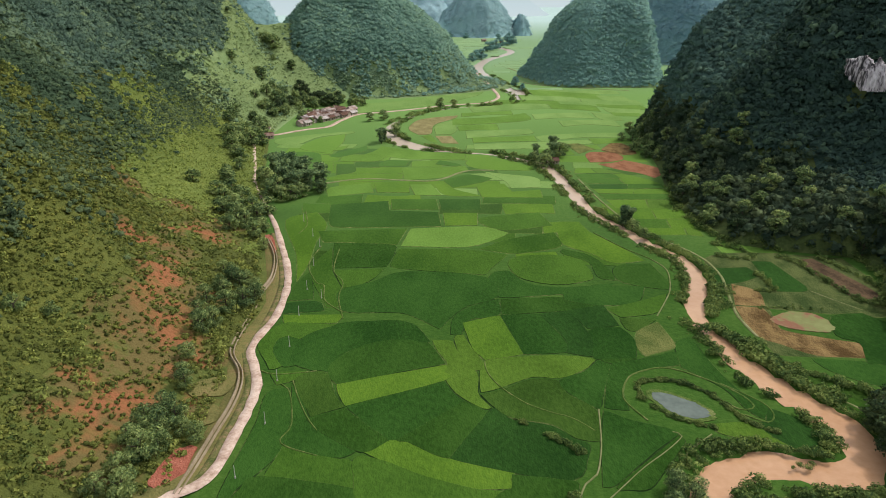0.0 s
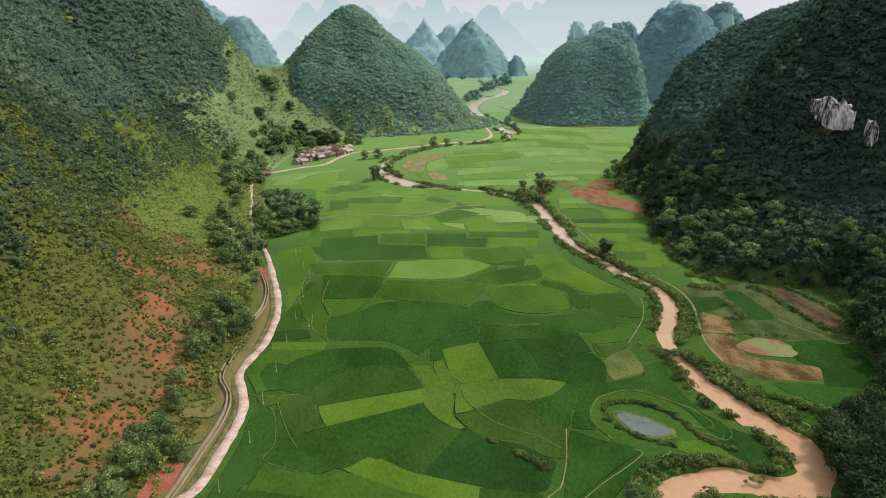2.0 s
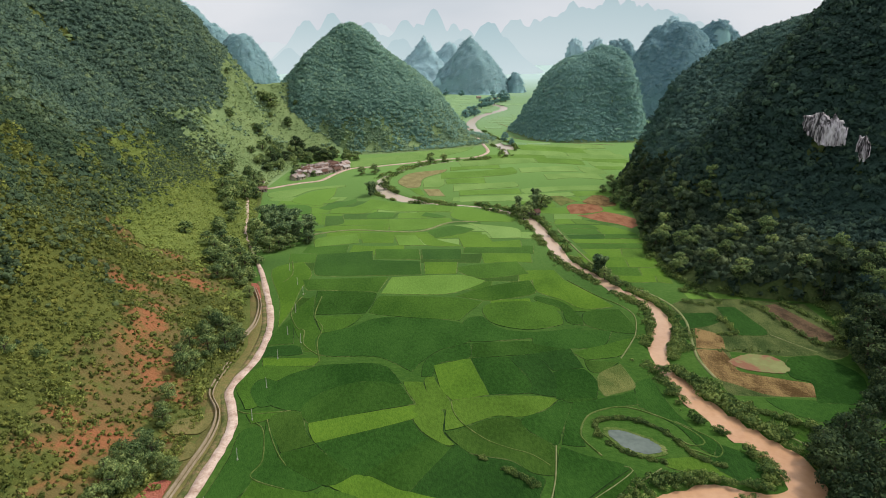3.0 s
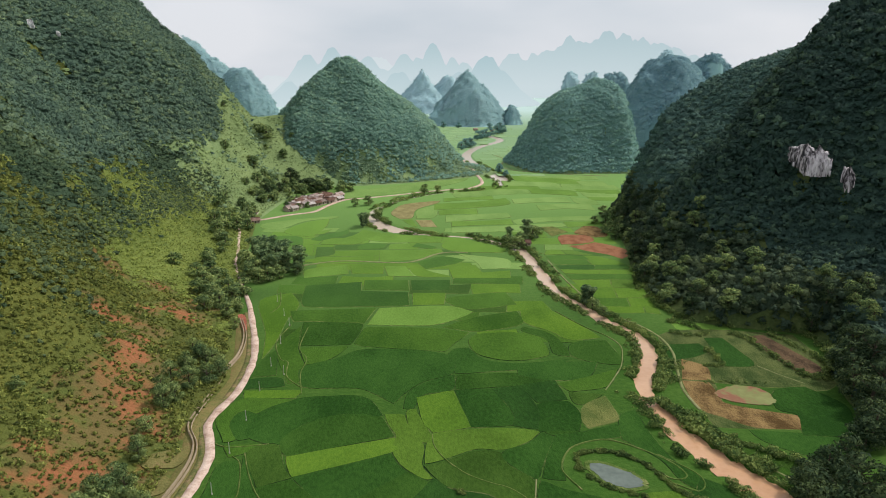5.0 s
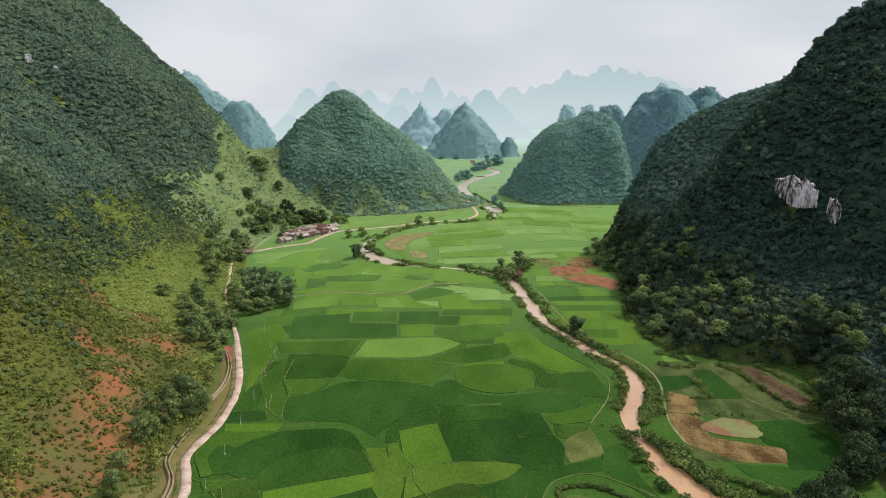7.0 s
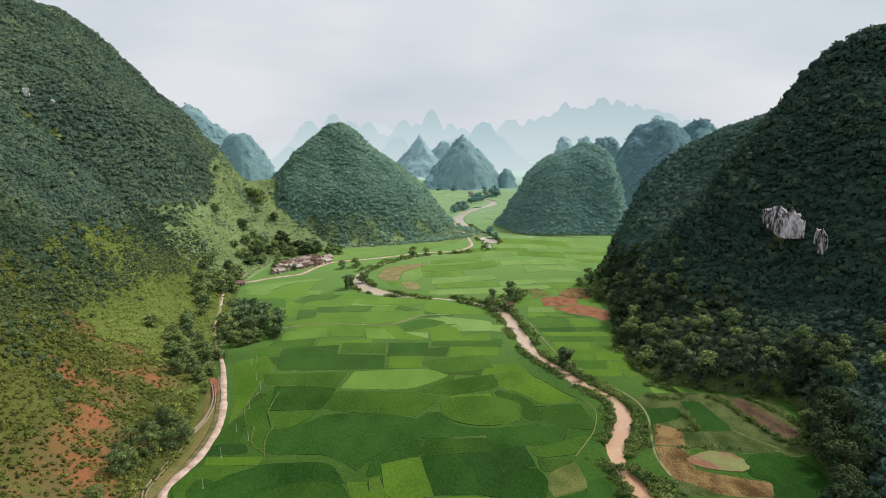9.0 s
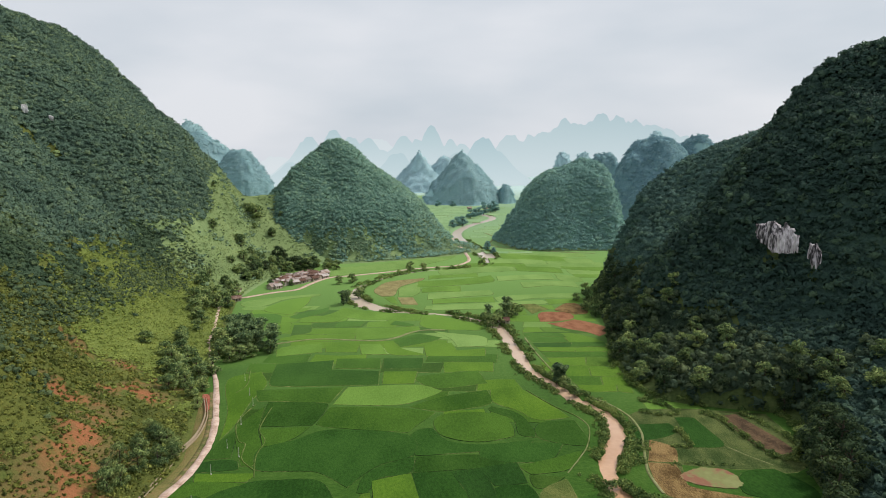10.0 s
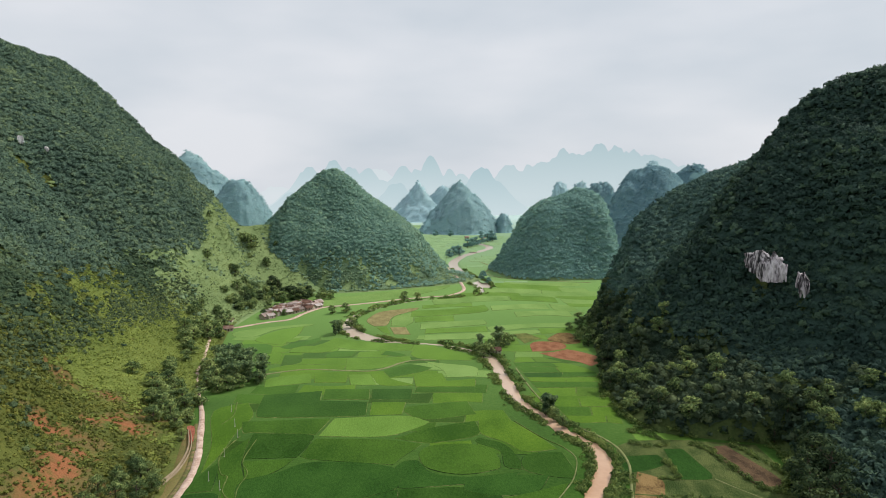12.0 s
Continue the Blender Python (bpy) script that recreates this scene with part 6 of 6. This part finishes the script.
canopy("scrub", "low hazy bushes at the foot of the cone-shaped hill", hill_front, (-245, 60, 555, 700), 2.2, 1.2, 8, M_SADDLE_BUSH, lambda x, y, z: (z < 34) * np.clip(0.75 + 0.8 * wobble(x, y, 9, 3) + 0.4 * wobble(x, y, 3, 4), 0, 1), 53, "scrub", 0.3, 0.8, 3.0, 0.6, calm=0.25)


def bank_scrub(name, label, y0, y1, count, size, spread_out, seed, side=0):
    rng = np.random.default_rng(seed)
    k = np.where((RIVER[:, 1] > y0) & (RIVER[:, 1] < y1))[0]
    i = rng.choice(k, count)
    t = np.gradient(RIVER, axis=0)[i]
    t /= np.linalg.norm(t, axis=1, keepdims=True) + 1e-9
    sign = rng.choice((-1, 1), count) if not side else np.full(count, side)
    off = RIVER_WIDTH[i] / 2 + 0.7 + np.abs(rng.normal(0, spread_out, count))
    p = RIVER[i] + np.stack([-t[:, 1], t[:, 0]], 1) * (sign * off)[:, None] + rng.normal(0, 0.6, (count, 2))
    d, at = near_line(p[:, 0], p[:, 1], RIVER)
    ok = (d > RIVER_WIDTH[at] / 2 + 0.3) & (wobble(p[:, 0], p[:, 1], 9, seed) > -0.35)
    p = p[ok]
    r = size * np.exp(rng.normal(0, 0.35, len(p)))
    v, f, nor = leaf_cloud(rng, np.column_stack([p, np.full(len(p), -0.1)]), r, 44, 0.9, 0.29)
    return tagged(mesh_object(name, v, f, M_BANK_SCRUB, normals=nor), label, "scrub", "", "stuff")


bank_scrub("scrub", "green bushes along the muddy river bank", 90, 240, 2700, 0.55, 1.5, 61)
bank_scrub("scrub", "thick green bushes on the river's far bank", 135, 205, 650, 0.85, 2.6, 63, -1)
bank_scrub("scrub", "low bushes lining the upper river", 225, 440, 2300, 0.75, 1.7, 62)
bank_scrub("scrub", "low bushes lining the far stream", 420, 760, 700, 1.2, 1.6, 64)
for x, y, s in ((57, 172, 2.2), (59, 173.5, 1.8), (55.5, 160, 1.6), (57, 161.5, 1.5), (57.3, 146.5, 1.6), (58.4, 145.5, 1.4), (61, 142, 1.6), (62.2, 140.8, 1.2), (64.8, 134, 1.5), (65, 131.5, 1.4), (56, 155, 1.0), (58, 150, 1.0), (10.5, 124, 1.1), (8.5, 126, 1.0), (13, 121.5, 1.2), (2.5, 131, 0.8), (10, 108, 1.1), (9.4, 124.8, 0.8), (11.4, 122.9, 0.9), (12.2, 122.3, 0.7), (7.4, 126.8, 0.7), (13.8, 120.6, 0.8), (14.3, 121.6, 0.6), (11.8, 124, 0.6), (9.8, 126, 0.55), (12.6, 120.4, 0.6), (1.4, 131.9, 0.5), (3.4, 130.2, 0.55), (57.8, 116.6, 0.8), (54.8, 116.3, 0.5), (58.9, 117.4, 0.6)):
    shrub(x, y, s, "round green bush beside water and rice", "bushes on the valley floor")
# hedge round the pond
for line, count, size in (([(32, 146), (34.5, 147.7), (41.6, 147.1), (46.3, 144), (48.9, 139.4), (51, 134.1), (52.5, 131.1), (57, 127.5)], 85, 0.8), ([(33, 137.5), (36, 133.5), (41, 130.6), (44.5, 128.8)], 30, 0.65), ([(31.5, 140), (31.8, 145)], 12, 0.9)):
    for p in curve_points(line, 0.3)[:: max(1, int(sum(math.dist(line[i], line[i + 1]) for i in range(len(line) - 1)) / 0.3 / count))]:
        shrub(p[0] + grow.uniform(-0.5, 0.5), p[1] + grow.uniform(-0.5, 0.5), size * grow.uniform(0.35, 1.05), "green bush in the hedge round the small pond", "hedge round the pond")
for x, y, s in ((38.5, 122, 2.0), (40.2, 122.4, 1.9), (42, 122.6, 2.0), (44, 122.6, 1.7), (47.1, 123.4, 1.9), (50, 123.6, 1.8), (52, 123, 1.5), (54.5, 122.5, 1.3), (65.8, 126, 2.4), (67, 123.4, 2.2), (64.6, 122, 2.1), (61.5, 120.5, 1.9), (59, 120.8, 1.6), (56.5, 121.6, 1.5), (66.5, 128.5, 1.7), (63, 119.6, 1.6), (56.5, 117.2, 0.9), (35.5, 121.2, 1.7), (33.6, 118.2, 1.5), (31.5, 115.5, 1.7), (48.5, 121.9, 1.2)):
    shrub(x, y, s * 0.8, "bush on the spit between the river arms", "bushes on the river spit")
for p in curve_points([(67.6, 165.7), (68.7, 160.8), (70.5, 154.5), (74.4, 153.2), (77.5, 150.3), (80.4, 147.5), (82.5, 143.5), (86.6, 138.4), (90, 134)], 1.0):
    shrub(p[0] + grow.uniform(-1.2, 1.6), p[1] + grow.uniform(-1.3, 1.3), grow.uniform(0.7, 1.7), "green bush in the thicket along the river", "thicket along the river")
FAR_BUSHES = []
for line in ([(104, 227), (108.5, 221), (109.5, 209), (111, 198), (113, 191), (119, 188)], [(118, 226), (121.5, 215), (124.5, 205), (123, 196)], [(86, 240), (95, 231), (92, 225), (83, 228)], [(89.5, 212), (90.5, 204), (89, 199), (84, 199)]):
    for p in curve_points(line, 1.2):
        FAR_BUSHES.append((p[0] + grow.uniform(-0.8, 0.8), p[1] + grow.uniform(-0.8, 0.8), grow.uniform(0.6, 1.4)))
for k in range(70):
    y = 186 + k * 1.9
    FAR_BUSHES.append((float(foot_right(np.array(y))) + grow.uniform(-2.2, 1.5), y + grow.uniform(-1, 1), grow.uniform(0.8, 2.0)))
for k in range(16):
    FAR_BUSHES.append((79 + k * 1.2 + grow.uniform(-1, 1), 187 + grow.uniform(-0.8, 0.8), grow.uniform(0.4, 0.8)))
spots = np.array(FAR_BUSHES)
base = np.array([ground_at(x, y) - 0.1 for x, y, _ in FAR_BUSHES])
# each bush is a few lobes of leaves
lobes = np.random.default_rng(66).normal(0, 0.45, (len(spots), 4, 3)) * spots[:, None, 2:]
centres = (np.column_stack([spots[:, :2], base])[:, None, :] + np.abs(lobes) * (np.sign(lobes) * [1, 1, 0] + [0, 0, 1])).reshape(-1, 3)
v, f, nor = leaf_cloud(np.random.default_rng(67), centres, np.repeat(spots[:, 2] * 0.7, 4), 44, 0.9, 0.27)
tagged(mesh_object("scrub", v, f, M_SHRUB, normals=nor), "green bushes hedging the dry plots and the dark hill's foot", "scrub", "", "stuff")
for k in range(44):
    shrub(38.5 + k * 0.78 + grow.uniform(-1, 1), 104.5 + 4.4 * min(1, k / 24) + grow.uniform(-2.4, 1.0), grow.uniform(0.9, 2.0), "green bush on the near bank of the muddy river", "bushes on the near river bank")

# ---- ponds ----


def pond(name, label, cx, cy, rx, ry, turn, seed, material, z):
    rng = np.random.default_rng(seed)
    q = np.linspace(0, 2 * np.pi, 48, endpoint=False)
    r = 1 + 0.10 * np.sin(2 * q + seed) + 0.08 * np.sin(3 * q + 2 * seed) + 0.03 * rng.normal(0, 1, 48)
    x, y = np.cos(q) * rx * r, np.sin(q) * ry * r
    c, s = math.cos(radians(turn)), math.sin(radians(turn))
    v = np.column_stack([cx + x * c - y * s, cy + x * s + y * c, np.full(48, z)])
    low = v.copy()
    low[:, 2] -= 0.4
    allv = np.vstack([v, low])
    faces = [tuple(range(48))] + [(i, 48 + i, 48 + (i + 1) % 48, (i + 1) % 48) for i in range(48)]
    return tagged(mesh_object(name, allv, faces, material), label, "pond", "", "structure")


pond("pond_bank", "grassy bank round the small pond", 39.4, 137.2, 7.6, 4.6, -34, 3, M_BUND, 0.14)
pond("pond", "small grey-green pond reflecting the sky", 39.4, 137.2, 6.3, 3.5, -34, 3, M_POND, 0.18)
pond("mud_pond", "shallow yellow-green pond with red mud", 88, 178.3, 9.0, 5.6, -12, 5, M_ALGAE, 0.17)

# ---- bunds and ditches ----
for line, wide in (
    ([(30.4, 131.8), (27.4, 138.8), (27.6, 142.6), (29.2, 146.6), (32.4, 150.7), (40.6, 153.6), (48.1, 149.4), (54.4, 142.7), (56.1, 137.2), (52.5, 136), (49.2, 140.1)], 0.42),
    ([(52.4, 134.1), (56.5, 131.2), (59.1, 134.1), (58.4, 138.9), (52, 146.5)], 0.36),
    ([(-50.7, 147.3), (-47.7, 139.5), (-44.3, 132.3), (-41.5, 127.9)], 0.34),
    ([(-53.3, 145.9), (-50.3, 142), (-47.4, 130.1), (-48.3, 123.7), (-40, 119.7)], 0.34),
    ([(-61, 152.8), (-55.7, 150), (-45.7, 151.5)], 0.36),
    ([(-58.9, 236.8), (-60.4, 219.7), (-55.3, 204.6), (-52.4, 202.3), (-50.2, 191.3), (-43.6, 183.2)], 0.42),
    ([(-52, 233.8), (-51.1, 214.5), (-46.7, 204.7), (-46.4, 193.4), (-43.1, 179.3)], 0.4),
    ([(-72.6, 277.4), (-68.7, 259.9), (-70.1, 249.5)], 0.5),
    ([(-4, 156), (-3.5, 151), (-1, 145), (4, 138.5), (9, 135), (14, 132.5), (18, 128)], 0.34),
    ([(57.5, 200.8), (60.9, 215.4), (58.7, 224.5), (52, 235), (44, 252)], 0.4),
):
    tagged(ribbon("bund", curve_points(line, 1.2), wide, 0.19, M_BUND, lambda x, y: 0.0, 0.04, 0.22), "narrow grassy bund between the rice fields", "bund", "bunds between the fields", "structure")

# ---- small plots cut into the slope ----


def draped_plot(label, category, material, *corners):
    """A plot that lies on the slope, with a ragged rim and a little thickness."""
    rim = curve_points(list(corners) + [corners[0]], 1.0)[:-1]
    rim = rim + 0.35 * np.stack([wobble(rim[:, 0], rim[:, 1], 1.3, 5), wobble(rim[:, 0], rim[:, 1], 1.3, 6)], 1)
    inner = [Vector((gx, gy)) for gx in np.arange(rim[:, 0].min(), rim[:, 0].max(), 0.9) for gy in np.arange(rim[:, 1].min(), rim[:, 1].max(), 0.9)]
    if 0.5 * np.sum(rim[:, 0] * np.roll(rim[:, 1], -1) - rim[:, 1] * np.roll(rim[:, 0], -1)) < 0:
        rim = rim[::-1]
    m = len(rim)
    flat, _, tris, _, _, _ = geometry.delaunay_2d_cdt([Vector(q) for q in rim] + inner, [], [list(range(m))], 1, 1e-4)
    verts = [(v.x, v.y, max(0.1, ground_at(v.x, v.y)) + 0.3 + 0.08 * float(wobble(v.x, v.y, 1.1, 8))) for v in flat]
    top = len(verts)
    verts += [(q[0], q[1], max(0.1, ground_at(*q)) - 0.5) for q in rim]
    faces = [tuple(f) for f in tris] + [(top + i, top + (i + 1) % m, (i + 1) % m, i) for i in range(m)]
    return tagged(mesh_object("slope_plot", verts, faces, material, False), label, category, "", "structure")


draped_plot("freshly dug bright red soil plot beside the road", "bare soil", M_RED_SOIL, (-68.6, 120.5), (-65.2, 122), (-64.7, 115), (-65.2, 109.5), (-69.5, 109.6), (-69.6, 114.5))
draped_plot("thin olive pasture plot above the ditch wall", "pasture", M_SLOPE_PLOT, (-73.6, 142.2), (-69.3, 147), (-65.2, 150.5), (-64.4, 146), (-65.6, 140.8), (-72, 138.4))
draped_plot("patchy brown plot above the ditch wall", "bare soil", M_SLOPE_PLOT, (-72.4, 133), (-68.7, 136), (-64.6, 136), (-64.4, 130.6), (-69.7, 128))
draped_plot("small red-brown ploughed plot beside the road", "bare soil", M_RED_SOIL, (-82.3, 247), (-79.6, 247), (-74.2, 231), (-76.2, 232))

# ---- posts in the fields ----


def post(x, y, height):
    bm = bmesh.new()
    bmesh.ops.create_cone(bm, cap_ends=True, segments=8, radius1=0.09, radius2=0.07, depth=height, matrix=Matrix.Translation((0, 0, height / 2 - 0.2)))
    bmesh.ops.create_cone(bm, cap_ends=True, segments=8, radius1=0.20, radius2=0.16, depth=0.4, matrix=Matrix.Translation((0, 0, 0.1)))
    me = bpy.data.meshes.new("field_post")
    bm.to_mesh(me)
    bm.free()
    me.materials.append(M_POST)
    o = new("field_post", me)
    o.location = (x, y, 0.2)
    return tagged(o, "thin pale concrete post standing in the rice", "post", "posts in the rice fields")


for x, y in ((-54.6, 113.1), (-53.1, 130.2), (-55, 163.6), (-56.1, 181.3), (-57.1, 199), (-51.5, 192.8), (-70.9, 264.3), (-54.4, 147.1), (-59.5, 236), (-58.5, 218), (-64, 247)):
    post(x, y, 3.2)

# ---- pale rock faces ----


def rock_face(name, label, x, y, z, wide, high, seed, turn, stone=None):
    """A fluted limestone wall that stands out of the slope."""
    nx, nz = 64, 40
    u, w = np.meshgrid(np.linspace(-1, 1, nx), np.linspace(-1, 1, nz))
    edge = np.hypot((u + 0.25 * w) * (1 + 0.3 * wobble(w * 4, u * 2, 1.0, seed)), (w + 0.15 * u) * (1.05 + 0.4 * wobble(u * 4, w * 2, 1.0, seed + 1))) + 0.16 * wobble(u * 6, w * 5, 1.0, seed + 6)
    deep = 0.9 * np.clip(1.05 - edge, 0, 1) ** 0.45 + 0.45 * wobble(u * 9, w * 1.3, 1.0, seed + 2) + 0.3 * wobble(u * 26, w * 4, 1.0, seed + 3) - 6 * np.clip(edge - 0.92, 0, 1)
    deep += 0.5 * np.round(wobble(u * 5, w * 0.8, 1.0, seed + 4) * 2) / 2
    c, s = math.cos(radians(turn)), math.sin(radians(turn))
    px, py = u * wide / 2, -deep + w * high * 0.16
    v = np.stack([x + px * c - py * s, y + px * s + py * c, z + w * high / 2 + 0.3 * wobble(u * 6, w * 2, 1.0, seed + 5)], -1).reshape(-1, 3)
    a = (np.arange(nz - 1)[:, None] * nx + np.arange(nx - 1)).ravel()
    f = np.stack([a, a + 1, a + nx + 1, a + nx], 1)
    solid = edge[:-1, :-1] < 0.98
    kept = np.zeros_like(solid)
    kept[nz // 2 - 3:nz // 2 + 3, nx // 2 - 5:nx // 2 + 5] = True
    kept &= solid
    for _ in range(120):
        wide_mask = np.pad(kept, 1)
        kept = solid & (kept | wide_mask[2:, 1:-1] | wide_mask[:-2, 1:-1] | wide_mask[1:-1, 2:] | wide_mask[1:-1, :-2])
    f = f[kept.ravel()]
    used, f = np.unique(f, return_inverse=True)
    v, f = v[used], f.reshape(-1, 4)
    return tagged(mesh_object(name, v, f, stone or M_ROCK, True), label, "rock face", "pale rock faces")


rock_face("rock_face", "pale grey-pink limestone cliff streaked with dark stains", 153.2, 279, 57.5, 17, 13, 71, -32)
rock_face("rock_face", "small pale limestone outcrop below the larger cliff", 159.8, 261.4, 52, 5, 10, 75, -32)
rock_face("rock_face", "small white limestone scar high in the forest", -253.5, 426.5, 124, 4, 6.5, 78, 35, M_SCAR)
rock_face("rock_face", "tiny white limestone scar in the forest", -242.5, 435.5, 119, 3, 3.5, 79, 35, M_SCAR)

# ---- village ----
M_ROOF = shader("brown_roof_tiles", ((0.2, (0.10, 0.055, 0.042)), (0.45, (0.19, 0.11, 0.085)), (0.62, (0.29, 0.19, 0.155)), (0.8, (0.5, 0.42, 0.39))), 0.3, 2.5, object_random=0.5, bump=0.6, bump_scale=4)
M_ROOF_PALE = shader("weathered_grey_roof_tiles", ((0.3, (0.22, 0.17, 0.15)), (0.5, (0.38, 0.32, 0.30)), (0.72, (0.58, 0.52, 0.50))), 0.3, 2.5, object_random=0.4, bump=0.6, bump_scale=4)
M_WALL = shader("pale_house_plaster", ((0.3, (0.34, 0.27, 0.22)), (0.7, (0.56, 0.49, 0.43))), 0.3, 2.0, object_random=0.4)
M_DOOR = shader("dark_house_wood", ((0.3, (0.03, 0.02, 0.015)), (0.7, (0.09, 0.06, 0.04))), 1, 5)


def box(bm, x0, x1, y0, y1, z0, z1):
    v = [bm.verts.new((x, y, z)) for z in (z0, z1) for x, y in ((x0, y0), (x1, y0), (x1, y1), (x0, y1))]
    for f in ((3, 2, 1, 0), (4, 5, 6, 7), (0, 1, 5, 4), (1, 2, 6, 5), (2, 3, 7, 6), (3, 0, 4, 7)):
        bm.faces.new([v[i] for i in f])


def house_meshes(long, deep, eave, ridge, tiles=None):
    """Wall with gables, roof with overhang and ridge, door and windows of one house."""
    out = {}
    bm = bmesh.new()
    a, b = long / 2, deep / 2
    ring = [[bm.verts.new((x, y, z)) for x, y in ((-a, -b), (a, -b), (a, b), (-a, b))] for z in (-1.5, eave)]
    for i in range(4):
        bm.faces.new((ring[0][i], ring[0][(i + 1) % 4], ring[1][(i + 1) % 4], ring[1][i]))
    for x, (p, q) in ((-a, (3, 0)), (a, (1, 2))):
        t = bm.verts.new((x, 0, ridge))
        bm.faces.new((ring[1][p], ring[1][q], t))
    out["wall"] = bm
    bm = bmesh.new()
    o, thick = 0.6, 0.18
    drop = (ridge - eave) / b * o
    prof = [(-b - o, eave - drop), (0, ridge), (b + o, eave - drop)]
    top = [[bm.verts.new((x, y, z + thick)) for y, z in prof] for x in (-a - o, a + o)]
    low = [[bm.verts.new((x, y, z)) for y, z in prof] for x in (-a - o, a + o)]
    for i in range(2):
        bm.faces.new((top[0][i], top[1][i], top[1][i + 1], top[0][i + 1]))
        bm.faces.new((low[0][i + 1], low[1][i + 1], low[1][i], low[0][i]))
        for e in (0, 1):
            bm.faces.new((top[e][i], top[e][i + 1], low[e][i + 1], low[e][i]))
    for i in (0, 2):
        bm.faces.new((top[0][i], top[1][i], low[1][i], low[0][i]))
    box(bm, -a - o, a + o, -0.18, 0.18, ridge + thick - 0.05, ridge + thick + 0.16)
    out["roof"] = bm
    bm = bmesh.new()
    box(bm, -0.55, 0.55, -b - 0.06, -b + 0.05, 0, 2.0)
    out["door"] = bm
    for k in (-1, 1):
        bm = bmesh.new()
        box(bm, k * long * 0.3 - 0.5, k * long * 0.3 + 0.5, -b - 0.05, -b + 0.05, 1.0, 2.0)
        out["window" + ("" if k < 0 else ".001")] = bm
    made = {}
    for name, bm in out.items():
        me = bpy.data.meshes.new(name)
        bm.to_mesh(me)
        bm.free()
        me.materials.append({"wall": M_WALL, "roof": tiles or M_ROOF}.get(name, M_DOOR))
        made[name] = me
    return made


HOUSES = [house_meshes(9, 5.6, 2.8, 4.6), house_meshes(7.5, 5.2, 2.6, 4.3), house_meshes(10.5, 6, 3.0, 4.9)]
PALE_HOUSES = [house_meshes(9, 5.4, 2.7, 4.3, M_ROOF_PALE), house_meshes(7, 5.0, 2.6, 4.1, M_ROOF_PALE)]
for k in range(60):
    row, along = k % 6, k // 6
    u, v = (along + 0.5) / 10 + grow.uniform(-0.03, 0.03), row / 5 + grow.uniform(-0.06, 0.06)
    x, y = -113 + 32 * u - (5 + 7 * u) * v * 1.3, 460 + 50 * u + (34 - 16 * u) * v
    if row == 5 and along in (0, 1, 2, 5, 8) or (along == 0 and row in (2, 3, 4)) or (row == 0 and along in (2, 3)) or (row == 4 and along == 1):
        tree(BROAD, x, y, grow.uniform(4, 6), "small green tree between the village houses", 1.1, "trees round the village")
        continue
    root = new("house")
    root.matrix_world = pose(x, y, max(0.3, ground_at(x, y) * 0.55 + 0.2), 0, 0, 58 + grow.uniform(-10, 10) - (90 if k % 5 == 3 else 0)) @ Matrix.Diagonal((*[grow.uniform(0.6, 0.85)] * 2, 0.75, 1))
    for name, me in grow.choice(PALE_HOUSES if k % 5 in (1, 4) else HOUSES).items():
        o = new(name.split(".")[0], me)
        o.parent = root
    tagged(root, "small house with pale walls and a brown tiled roof", "house", "houses of the village")
for x, y, turn, label in ((-124, 424, 20, "small white hut at the end of the village road"), (-131, 446, 0, "pale hut half hidden by trees"), (-84, 520, 60, "pinkish house at the edge of the village"), (45, 361, 10, "small pale shed by the river crossing"), (90, 1240, 0, "pale house far up the valley"), (60, 1255, 20, "pale house far up the valley")):
    root = new("house")
    root.matrix_world = pose(x, y, ground_at(x, y) * 0.5 + 0.2, 0, 0, turn) @ Matrix.Scale(0.75 if "hut" in label or "shed" in label else 1.0, 4)
    for name, me in HOUSES[1].items():
        o = new(name.split(".")[0], me)
        o.parent = root
    tagged(root, label, "house")
